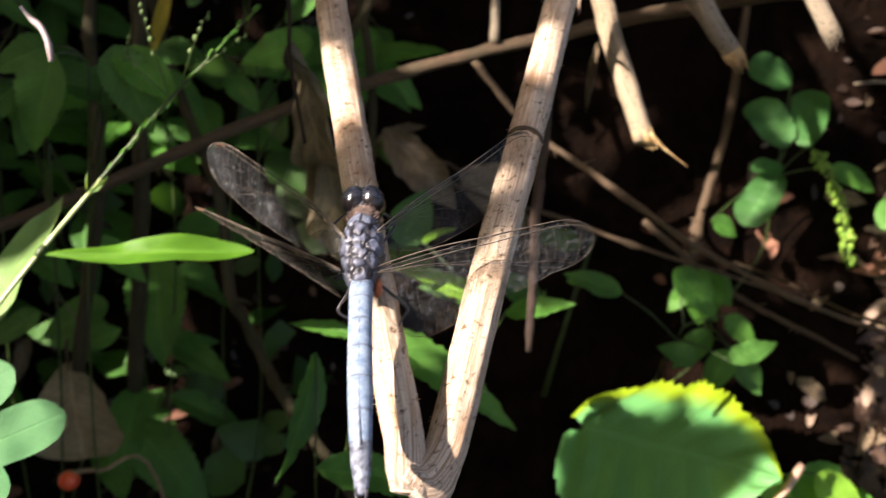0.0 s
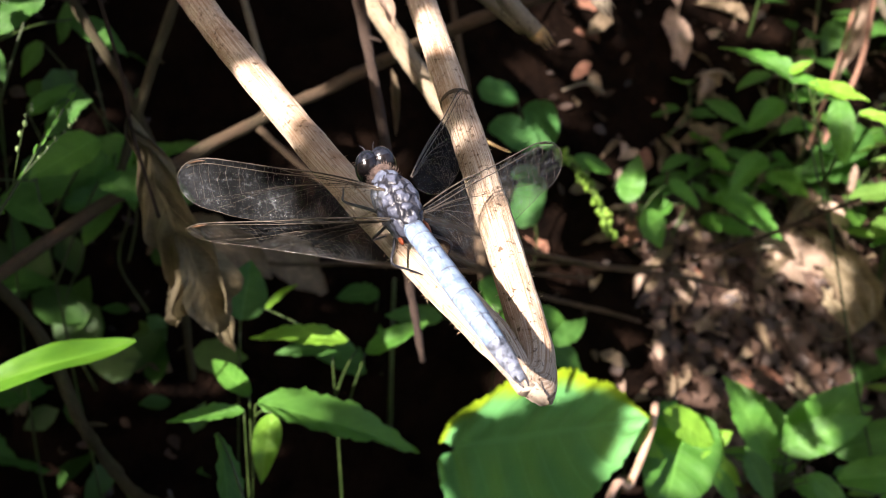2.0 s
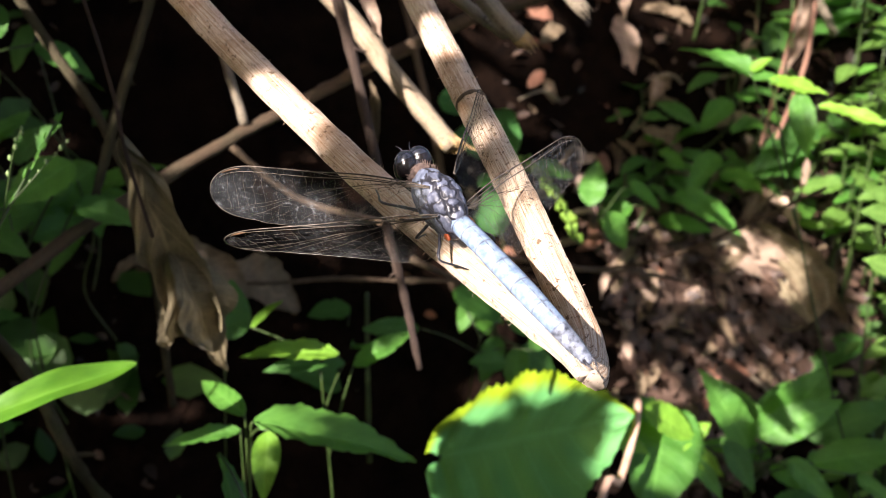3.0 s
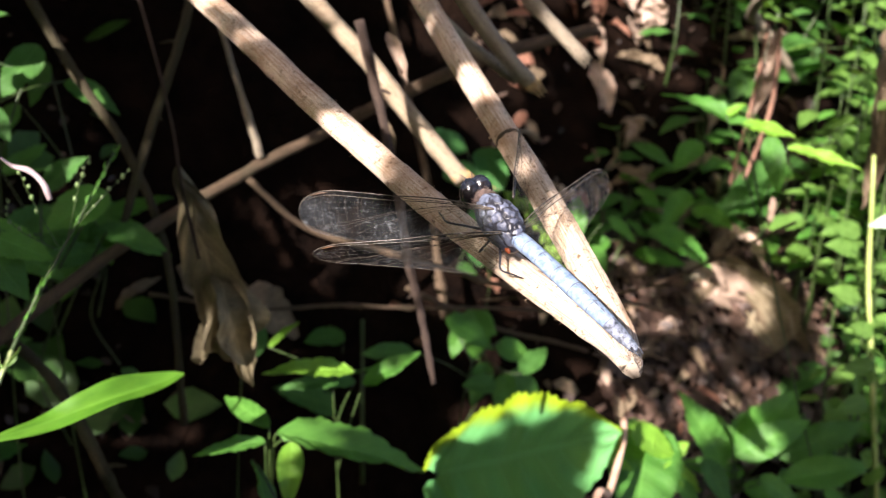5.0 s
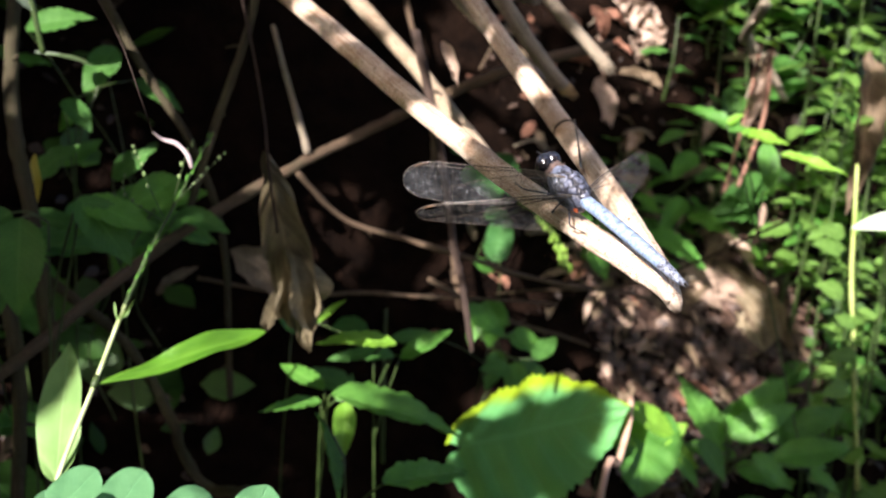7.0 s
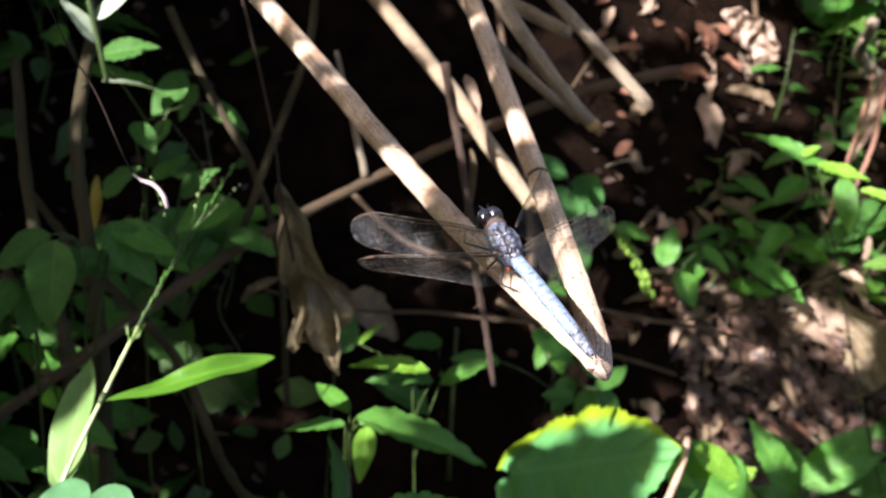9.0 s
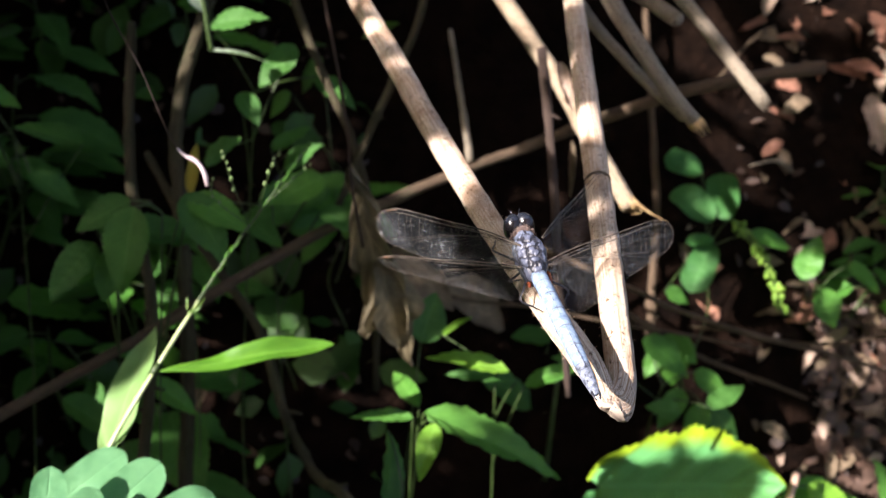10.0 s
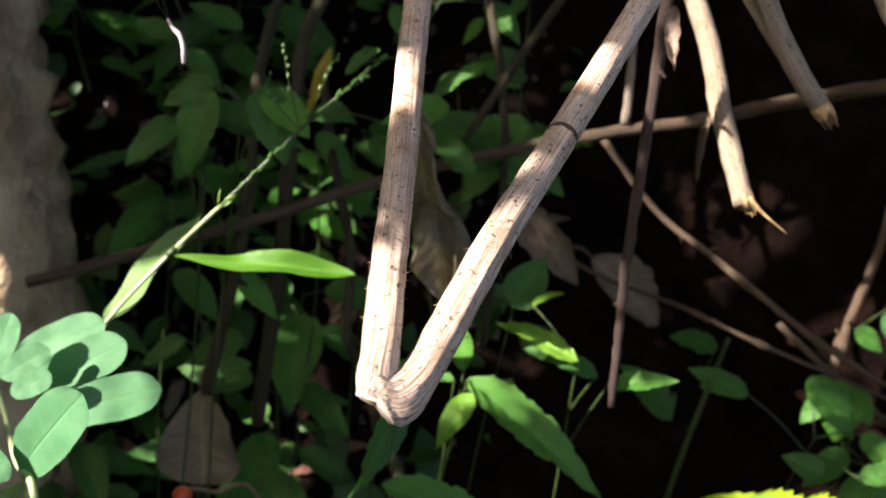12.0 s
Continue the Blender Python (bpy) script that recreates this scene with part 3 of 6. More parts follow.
        bmesh.ops.delete(bm, geom=[q for q in bm.verts if q.co.z < 0.13], context="VERTS")
        part("eye_cap", bm, EYE_TOP, eye, "greyish upper facets")
        bm = bmesh.new()
        tube(bm, spline([(sx * 0.05, 1.38, 0.12), (sx * 0.07, 1.47, 0.17), (sx * 0.11, 1.53, 0.18)], 4), lambda t: 0.010 * (1 - 0.6 * t), 5)
        part("antenna", bm, SHELL, head)
    bm = bmesh.new()
    ball(bm, v((0, 1.40, -0.02)), (v((0.12, 0, 0)), v((0, 0.09, 0)), v((0, 0, 0.13))), 14, 10)
    part("face", bm, SHELL, head, "black face")
    # the hairy collar between head and thorax
    bm = bmesh.new()
    for _ in range(200):
        a = rnd.uniform(-2.2, 2.2)
        y = rnd.uniform(0.90, 1.16)
        r = 0.23 - 0.25 * (y - 0.9)
        p = v((math.sin(a) * r, y, math.cos(a) * r))
        o = v((math.sin(a), rnd.uniform(0.0, 0.7), math.cos(a))) * rnd.uniform(0.015, 0.05)
        tube(bm, [p * 0.98, p + o], lambda t: 0.006 * (1 - 0.7 * t), 3, cap=False)
    part("collar_fuzz", bm, FUZZ, body, "brown hairs behind the head", "stuff")
    bm = bmesh.new()
    ball(bm, v((0, 1.02, 0.0)), (v((0.18, 0, 0)), v((0, 0.13, 0)), v((0, 0, 0.20))), 18, 12)
    part("neck", bm, FUZZ, body)
    # abdomen: ten rings that overlap like roof tiles
    line = spline([(0.0, 0.10, -0.02), (0.01, -0.45, 0.045), (0.03, -1.2, 0.09), (0.06, -2.0, 0.11), (0.09, -2.62, 0.09)], 10)
    cuts = [0, 3, 7, 12, 17, 22, 27, 32, 36, 39, len(line) - 1]
    width = lambda f: 0.134 - 0.007 * math.sin(f * 6) + 0.018 * smooth_step(0.0, 0.12, f) - 0.050 * smooth_step(0.45, 1.0, f) - 0.024 * smooth_step(0.9, 1.0, f)
    for k in range(10):
        i0, i1 = cuts[k], cuts[k + 1]
        seg = line[i0:i1 + 1]
        if len(seg) < 2:
            continue
        fine = spline(seg, 3)
        bm = bmesh.new()
        f0, f1 = i0 / 40, i1 / 40
        tube(bm, fine, lambda t: width(f0 + (f1 - f0) * t) * (0.965 + 0.045 * t ** 0.5), 18, 1, 0.0, 0.02, True, k)
        for q in bm.verts:
            c = line[min(len(line) - 1, (i0 + i1) // 2)]
            q.co.z = c.z + (q.co.z - c.z) * 0.88
        ring = bmesh.new()
        tube(ring, [fine[-1] - (fine[-1] - fine[-2]).normalized() * 0.006, fine[-1] + (fine[-1] - fine[-2]).normalized() * 0.012], width(f1) * 1.012, 18)
        for q in ring.verts:
            q.co.z = fine[-1].z + (q.co.z - fine[-1].z) * 0.9
        part("joint_ring", ring, PRUINOSE_SEAM if k < 7 else TAIL_DARK, body)
        part("abdomen_segment", bm, PRUINOSE if k < 7 else TAIL_DARK, body, "powdery pale blue ring of the abdomen" if k < 7 else "slate-grey ring near the tail")
    bm = bmesh.new()
    tube(bm, [q + v((0, 0, 0.118)) for q in line[2:34]], lambda t: 0.012, 6)
    part("abdomen_keel", bm, TAIL_DARK, body, "fine dark line along the back")
    bm = bmesh.new()
    ball(bm, line[-1] + v((0.003, -0.02, 0)), (v((0.07, 0, 0)), v((0.01, 0.07, 0)), v((0, 0, 0.062))), 16, 10)
    part("tail_tip", bm, TAIL_DARK, body, "dark rounded tail tip")
    for sx in (-1, 1):
        bm = bmesh.new()
        tube(bm, spline([(0.09 + sx * 0.035, -2.60, 0.11), (0.09 + sx * 0.055, -2.70, 0.115), (0.09 + sx * 0.03, -2.80, 0.11)], 4), lambda t: 0.028 * (1 - 0.6 * t), 7)
        part("tail_clasper", bm, SHELL, body)
    bm = bmesh.new()
    ball(bm, v((0.195, 0.02, -0.13)), (v((0.055, 0, 0)), v((0, 0.15, 0)), v((0, 0, 0.09))), 14, 10)
    part("orange_patch", bm, ORANGE, body, "orange side of the abdomen's base")
    bm = bmesh.new()
    ball(bm, v((-0.150, 0.03, -0.22)), (v((0.03, 0, 0)), v((0, 0.08, 0)), v((0, 0, 0.05))), 14, 10)
    part("orange_patch", bm, ORANGE, body, "orange side of the abdomen's base")
    # wings
    for name, base, tip, ch, broad, bow, twist, hind, seed in (
            ("fore_wing", (-0.173, 0.492, 0.295), (-2.393, 2.946, -0.434), (-0.104, -0.368, -0.924), 1.088, -0.085, 0.277, False, 11),
            ("fore_wing", (0.22, 0.534, 0.349), (2.392, 3.126, -0.646), (0.002, -0.36, -0.933), 1.15, -0.018, -0.314, False, 12),
            ("hind_wing", (-0.252, 0.138, 0.133), (-2.654, 2.044, -0.829), (0.459, 0.136, -0.878), 0.948, 0.009, 0.296, True, 13),
            ("hind_wing", (0.147, 0.139, 0.121), (3.10, 1.323, -0.611), (-0.041, -0.449, -0.892), 0.979, 0.052, -0.289, True, 14)):
        w = build_wing(body, name, base, tip, ch, broad, bow, twist, hind, seed)
        tagged(w, "clear wing with dark veins, swept forward")
    # legs: from under the thorax to the stem
    inv = REST.inverted()
    stem = spline(L_LINE, 14)
    hips = ((0.12, 0.62), (0.13, 0.45), (0.13, 0.25))
    for sx in (-1, 1):
        for k, (hx, hy) in enumerate(hips):
            foot_i = (38, 31, 25)[k]
            c = stem[foot_i]
            d = (stem[foot_i + 1] - c).normalized()
            out = (D_RIGHT * sx * (0.9 if k else 0.75) + D_UP * 0.55 + (Vector((-0.1, -0.5, 0.2)) if sx < 0 else Vector((0, 0, 0.1))))
            out = (out - d * out.dot(d)).normalized()
            foot = inv @ ((c + out * 0.24) * CM) / CM
            hip = v((sx * hx, hy, -0.30))
            knee = hip.lerp(foot, 0.45) + v((sx * 0.28, 0.10 if k == 0 else -0.12, 0.02))
            bm = bmesh.new()
            tube(bm, spline([hip, hip.lerp(knee, 0.5), knee, knee.lerp(foot, 0.55), foot], 4), lambda t: 0.026 - 0.016 * t, 6)
            for q in range(7):
                f = 0.5 + 0.45 * q / 7
                p = knee.lerp(foot, (f - 0.45) / 0.55)
                tube(bm, [p, p + v((sx * 0.03, -0.06, 0.02))], lambda t: 0.006 * (1 - 0.7 * t), 3, cap=False)
            part("leg", bm, SHELL, body, "thin black bristly leg")
    return body


DRAGONFLY = build_dragonfly()
DRAGONFLY.matrix_world = REST


# ---- dry canes, twigs and sticks round the perch ----
def cane(points, r0, r1, label, mat=None, broken=True, seed=0, torn=None):
    """A dead cane: ribbed tube whose lower end is torn into splinters."""
    mat = mat or DRY_GREY
    ob = thing("dry_cane", points[-1], label, "plant stem", "dead canes")
    line = spline(points, 10)
    bm = bmesh.new()
    tube(bm, line, lambda t: r0 + (r1 - r0) * t, 20, 8, 0.05, 0.14, True, seed)
    part("shaft", bm, mat, ob)
    if broken:
        rnd = random.Random(seed)
        end, d = line[-1], (line[-1] - line[-4]).normalized()
        s = d.orthogonal().normalized()
        u = d.cross(s)
        for k in range(30):
            a = 6.283 * k / 30 + rnd.uniform(-0.15, 0.15)
            o = s * math.cos(a) + u * math.sin(a)
            p = end - d * 0.25 + o * r1 * 0.90
            ln = 0.30 + rnd.uniform(0.0, 0.16) + 0.16 * math.sin(a + seed)
            bm = bmesh.new()
            tube(bm, [p, p + d * ln * 0.55 + o * 0.01, p + d * ln - o * rnd.uniform(0.0, 0.07)], lambda t: r1 * 0.15 * (1 - 0.8 * t), 5, 0, 0, 0.3, True, k)
            part("splinter", bm, torn or SPLINTER, ob)
    return ob, line


def twig(points, r0, r1, label, mat=None, lumps=0.25, seed=0, sides=9, knots=()):
    line = spline(points, 9)
    bm = bmesh.new()
    n = len(line) - 1
    swell = lambda t: sum(0.5 * math.exp(-((t - k) / 0.02) ** 2) for k in knots)
    tube(bm, line, lambda t: (r0 + (r1 - r0) * t) * (1 + swell(t)), sides, 0, 0, lumps, True, seed)
    ob = thing("twig", points[0], label, "twig")
    part("shaft", bm, mat or BARK, ob)
    # broken stubs of side twigs
    rnd = random.Random(seed * 7 + len(points))
    for k in range(rnd.randint(2, 4) if n > 20 else 1):
        i = rnd.randint(2, n - 2)
        d = (line[i + 1] - line[i]).normalized()
        o = d.orthogonal().normalized()
        o.rotate(Matrix.Rotation(rnd.uniform(0, 6.283), 3, d))
        r = r0 + (r1 - r0) * i / n
        reach = r * rnd.uniform(1.6, 4.0)
        bm = bmesh.new()
        tube(bm, [line[i], line[i] + o * reach * 0.6 + d * r * 0.8, line[i] + o * reach + d * reach * 0.5], lambda t: r * (0.5 - 0.28 * t), 6, 0, 0, 0.3, True, k)
        part("stub", bm, mat or BARK, ob)
    return ob


ob, line = cane([(-9.5, 41.0, 66.0), (-2.5, 31.0, 57.4), (2.1, 25.1, 50.9), (3.3, 23.2, 48.7), (4.45, 21.6, 46.75)], 0.30, 0.27, "broken pale cane with a long splinter at its torn end", DRY_TAN, seed=4)
bm = bmesh.new()
tube(bm, spline([(4.5, 21.5, 47.0), (4.95, 21.4, 46.7), (5.6, 21.2, 46.4)], 5), lambda t: 0.075 * (1 - 0.9 * t), 6, 0, 0, 0.2)
part("long_splinter", bm, SPLINTER, ob)
cane([(-3.0, 23.5, 62.0), (1.6, 19.9, 54.2), (3.5, 19.2, 51.55), (4.4, 19.05, 50.5), (5.2, 18.95, 49.75)], 0.25, 0.215, "weathered dry cane with a frayed yellowish end", DRY_GREY, seed=6)
cane([(-2.6, 25.0, 61.0), (1.6, 21.8, 53.6), (3.4, 20.8, 51.4), (5.0, 19.6, 49.9)], 0.19, 0.15, "thin grey dead cane beside a thicker one", DRY_GREY, True, 7, DRY_GREY)
cane([(-1.5, 27.0, 62.0), (3.4, 22.5, 55.3), (5.5, 20.9, 52.7), (7.3, 19.6, 50.5)], 0.225, 0.20, "grey dead cane with a blunt broken end", DRY_GREY, True, 8, DRY_GREY)
cane([(-3.0, 31.0, 60.0), (2.4, 24.6, 54.6), (4.4, 22.2, 53.1), (4.6, 20.2, 52.6)], 0.26, 0.22, "slender weathered cane in the shade", DRY_GREY, True, 9, DRY_GREY)

twig([(-17.0, 22.0, 38.0), (-11.5, 25.0, 40.6), (-5.5, 28.4, 43.6), (0.1, 30.3, 45.9), (2.9, 31.0, 46.9), (5.6, 29.8, 48.4), (9.0, 27.5, 50.2), (13.0, 26.6, 51.2)], 0.20, 0.25, "grey-brown branch lying across the undergrowth", BARK, 0.3, 1, 12)
twig([(0.1, 30.2, 45.7), (2.6, 31.0, 43.4), (4.9, 29.9, 42.6), (7.6, 28.0, 41.8), (9.4, 27.8, 41.1), (12.8, 27.3, 40.2), (16.0, 27.4, 39.5), (21.0, 29.5, 37.6)], 0.125, 0.09, "dull brown twig that forks from a branch", BARK, 0.3, 2, 9, (0.35, 0.52, 0.7))
twig([(8.5, 34.0, 39.3), (10.2, 34.0, 38.3), (11.6, 34.2, 37.4), (14.5, 34.5, 36.0), (19.0, 35.5, 34.2), (26.0, 37.5, 31.0)], 0.14, 0.11, "knotted brown twig over the litter", BARK, 0.4, 3, 9, (0.3, 0.5))
twig([(11.4, 35.5, 36.9), (11.7, 37.0, 39.3), (12.2, 38.7, 42.0), (12.3, 40.2, 44.6), (12.2, 43.0, 50.0), (12.0, 47.0, 58.0)], 0.21, 0.17, "upright dead stick with a pale knot at its foot", BARK, 0.3, 4, 10, (0.03, 0.12))
twig([(28.2, 37.9, 27.5), (27.4, 37.0, 31.4), (27.9, 38.6, 36.0), (29.2, 40.8, 40.6), (30.0, 43.0, 48.0), (30.6, 46.0, 56.0)], 0.22, 0.17, "thin upright stick with pale knots", BARK, 0.3, 5, 9, (0.22, 0.62))
twig([(1.2, 22.0, 51.5), (1.7, 20.8, 47.4), (2.0, 20.4, 44.7), (2.25, 20.1, 43.2), (2.6, 19.9, 41.0)], 0.16, 0.10, "dark dead stalk that hangs down", BARK_DARK, 0.4, 6, 8)
twig([(13.0, 34.8, 37.8), (14.0, 31.6, 38.8), (15.0, 27.8, 39.8), (15.7, 24.4, 41.4), (17.5, 20.0, 44.5)], 0.075, 0.06, "long thin brown vine", BARK, 0.2, 7, 7)
twig([(26.0, 30.2, 53.5), (29.2, 34.3, 51.9), (31.0, 35.2, 51.2), (33.0, 35.7, 50.0), (35.0, 35.9, 48.0)], 0.30, 0.22, "bare dry stem above the bank", DRY_GREY, 0.3, 8, 9, (0.3,))
twig([(-6.9, 33.5, 53.0), (-5.4, 32.0, 49.6), (-4.0, 30.6, 46.8), (-3.0, 30.0, 43.0), (-2.6, 31.0, 36.0)], 0.18, 0.14, "grey twig among dark leaves", MOSSY_SHADED, 0.3, 9)
twig([(-1.5, 29.9, 54.0), (-1.9, 29.8, 51.5), (-3.5, 29.3, 47.5), (-4.6, 28.9, 44.6)], 0.17, 0.15, "grey-green twig in the shade", MOSSY_SHADED, 0.3, 10)
twig([(-0.3, 31.8, 51.5), (0.2, 31.4, 49.2), (0.7, 30.4, 46.4)], 0.10, 0.16, "thin pale dead stalk in the shade", DRY_GREY, 0.3, 11, 7, (0.7,))
twig([(-3.0, 34.5, 40.4), (1.1, 33.4, 39.5), (4.5, 33.0, 39.3), (7.8, 32.4, 38.9), (11.8, 32.4, 38.3), (15.9, 33.0, 37.4)], 0.10, 0.08, "brown twig that lies level over the litter", BARK, 0.4, 12, 8, (0.45, 0.6))
twig([(-12.82, 35.19, 45.25), (-10.77, 31.79, 43.17), (-8.89, 28.74, 41.76), (-7.38, 26.64, 40.40), (-6.42, 24.64, 38.32), (-6.05, 25.21, 37.03), (-5.51, 25.55, 35.68), (-4.89, 25.08, 35.00), (-4.42, 23.70, 35.52), (-3.30, 22.98, 34.65), (-1.48, 21.66, 33.54), (0.70, 20.01, 32.03)], 0.17, 0.22, "curved grey-green twig in the shade", MOSSY_SHADED, 0.35, 14, 10)
twig([(-9.6, 33.5, 53.0), (-10.4, 28.4, 48.6), (-10.2, 26.6, 45.4), (-9.9, 26.4, 40.0), (-10.2, 27.0, 32.0)], 0.22, 0.30, "mossy shrub stem coloured dim for shade", MOSSY_SHADED, 0.35, 15, 9)
twig([(-12.5, 31.0, 51.0), (-12.0, 27.5, 46.0), (-11.0, 25.5, 41.0), (-11.5, 25.0, 34.0)], 0.18, 0.24, "grey shrub stem coloured dim for shade", MOSSY_SHADED, 0.35, 16, 9)

# a withered tendril: a dark thread with a pale curled end
tendril = thing("tendril", (-10.4, 14.9, 53.8), "withered tendril, a dark thread with a pale curled end", "tendril")
bm = bmesh.new()
tube(bm, spline([(-10.4, 14.9, 53.8), (-9.75, 14.6, 52.1), (-9.2, 14.75, 51.0), (-8.72, 15.1, 49.6), (-8.52, 15.4, 49.12)], 7), 0.018, 7, 0, 0, 0.4)
part("thread", bm, BARK_DARK, tendril)
bm = bmesh.new()
tube(bm, spline([(-8.54, 15.38, 49.15), (-8.35, 15.3, 49.0), (-8.1, 15.15, 48.92), (-7.9, 15.0, 48.7), (-7.82, 14.93, 48.40)], 7), lambda t: 0.028 + 0.032 * smooth_step(0.0, 0.5, t) - 0.02 * smooth_step(0.8, 1.0, t), 9, 0, 0, 0.25)
part("curl", bm, plain("pale_tendril", (0.26, 0.20, 0.20), (0.42, 0.34, 0.35), 200.0), tendril, "pale pinkish curl")
# papery flakes on the broken cane
DEAD_MESH = [leaf_mesh("dead_leaf_mesh", "ovate", 0.24, DEAD, 0, 0, 0.2, 0.25, 0.01, 0.10, r, 0.035, 0, 18, 8, k) for k, r in enumerate((1.2, -1.0, 2.0, 0.7))]
PALE_MESH = [leaf_mesh("pale_leaf_mesh", "ovate", 0.26, DEAD_PALE, 0, 0, 0.2, 0.3, 0.01, 0.12, r, 0.045, 0, 18, 8, 10 + k) for k, r in enumerate((1.5, -1.3, 0.8))]
RED_MESH = [leaf_mesh("red_leaf_mesh", "ovate", 0.25, DEAD_RED, 0, 0, 0.2, 0.25, 0.01, 0.10, r, 0.04, 0, 18, 8, 20 + k) for k, r in enumerate((1.3, -0.9, 1.8))]
loose_leaf(PALE_MESH[0], (1.45, 20.7, 51.2), (1.75, 19.9, 50.0), (-0.2, -0.9, 0.3), 0.9, "papery_flake", "pale papery bark flake caught on a cane", "bark flake")
loose_leaf(DEAD_MESH[2], (3.1, 24.3, 48.4), (3.2, 24.0, 46.4), (-0.2, -0.9, 0.3), 0.6, "dead_leaf", "small dark withered leaf that hangs from a cane", "dead leaf")


# ---- the withered leaf that hangs in front of the undergrowth ----
def build_hanging_leaf():
    ob = thing("hanging_dead_leaf", (-4.6, 19.8, 49.0), "large brown withered leaf that hangs folded from its stalk", "dead leaf")
    big = leaf_mesh("withered_blade", "lance", 0.135, DEAD_TAN, 0, 0, 0.5, 0.06, 0.012, 0.12, 1.1, 0.022, 0, 48, 16, 33)
    leaf(ob, big, (-4.5, 19.9, 48.0), (-2.2, 22.6, 40.4), (-0.35, -0.85, 0.25), 1.0, "blade")
    flap = leaf_mesh("withered_flap", "ovate", 0.30, DEAD_TAN, 0, 0, 0.3, 0.2, 0.01, 0.14, 0.9, 0.025, 0, 22, 10, 35)
    leaf(ob, flap, (-3.5, 21.0, 45.0), (-2.3, 21.3, 41.7), (0.35, -0.9, 0.25), 1.1, "torn_flap")
    leaf(ob, flap, (-3.3, 21.6, 43.6), (-3.9, 22.6, 41.6), (-0.6, -0.75, 0.2), 0.6, "torn_flap")
    bm = bmesh.new()
    tube(bm, spline([(-5.6, 19.4, 53.5), (-5.0, 19.6, 51.0), (-4.6, 19.8, 49.0), (-4.45, 19.95, 47.6), (-4.0, 20.5, 45.5)], 7), lambda t: 0.045, 7, 0, 0, 0.3)
    part("stalk", bm, BARK_DARK, ob)


build_hanging_leaf()
loose_leaf(DEAD_MESH[1], (-2.6, 30.4, 42.6), (0.6, 29.6, 40.4), (-0.2, -0.75, 0.6), 1.2, "dead_leaf", "crumpled tan dead leaf behind a hanging one", "dead leaf")
DEAD_STRAW = dead_leaf_material("dead_leaf_straw", (0.15, 0.115, 0.065), (0.32, 0.26, 0.16))


def stalked_leaf(mesh, base, tip, face, wide, label):
    """A large dead leaf with its stalk."""
    b, d = Vector(base), (Vector(base) - Vector(tip)).normalized()
    ob = thing("dead_leaf", base, label, "dead leaf", "dead leaves")
    leaf(ob, mesh, base, tip, face, wide, "blade")
    bm = bmesh.new()
    tube(bm, spline([b - d * 0.3, b + d * 0.5 + Vector((0, 0, 0.05)), b + d * 1.1 + Vector((0.1, 0.1, -0.25))], 5), lambda t: 0.06 + 0.02 * t, 7, 0, 0, 0.2)
    part("stalk", bm, BARK, ob)
    return ob


ROUND_TAN = leaf_mesh("round_tan_mesh", "oblong", 0.42, DEAD_STRAW, 0, 0, 0.1, 0.12, 0.008, 0.10, 0.5, 0.02, 0, 22, 12, 37)
stalked_leaf(ROUND_TAN, (-12.6, 26.8, 32.8), (-11.6, 25.4, 29.4), (-0.1, -0.75, 0.6), 1.0, "rounded pale tan dead leaf low in the shade")
stalked_leaf(DEAD_MESH[0], (0.6, 35.6, 39.4), (4.6, 36.0, 37.3), (-0.1, -0.7, 0.7), 1.8, "broad tan dead leaf on the bank")

# ---- leaf shapes of the living plants ----
def tooth_set(name, mat, n, w=0.30, teeth=0.16, shape="ovate", seed=40, **kw):
    return [leaf_mesh(name, shape, w, mat, teeth, 15, 0.18 + 0.12 * (k % 2), 0.10 + 0.07 * k, 0.013, 0.05, 0, 0, 0, 30, 8, seed + k, **kw) for k in range(n)]


TOOTHED_SET = tooth_set("toothed_leaf_mesh", LEAF_MID, 3)
DARK_SET = tooth_set("dark_leaf_mesh", LEAF_SHADED, 3, 0.29, 0.16, seed=50)
MID_SET = tooth_set("mid_leaf_mesh", LEAF_MID, 3, 0.28, 0.10, seed=60)
BRIGHT_SET = tooth_set("bright_leaf_mesh", LEAF_SUNLIT, 3, 0.27, 0.12, seed=70)
LEAF_BUSH = leaf_material("bush_leaf_green", (0.085, 0.19, 0.035), (0.15, 0.29, 0.055), (0.20, 0.36, 0.03), 0.5)
SMALL_SET = tooth_set("small_bright_mesh", LEAF_BUSH, 3, 0.30, 0.0, seed=160)
LEAF_SOFT = leaf_material("leaf_soft_green", (0.036, 0.135, 0.034), (0.07, 0.20, 0.05), (0.10, 0.28, 0.02), 0.5)
OVAL_SET = tooth_set("oval_leaf_mesh", LEAF_SOFT, 3, 0.38, 0.0, "oblong", seed=80)
TOOTHED, DARK, MID, BRIGHT, OVAL = TOOTHED_SET[0], DARK_SET[0], MID_SET[0], BRIGHT_SET[0], OVAL_SET[0]
SETS = {m: s for s in (TOOTHED_SET, DARK_SET, MID_SET, BRIGHT_SET, OVAL_SET) for m in s}


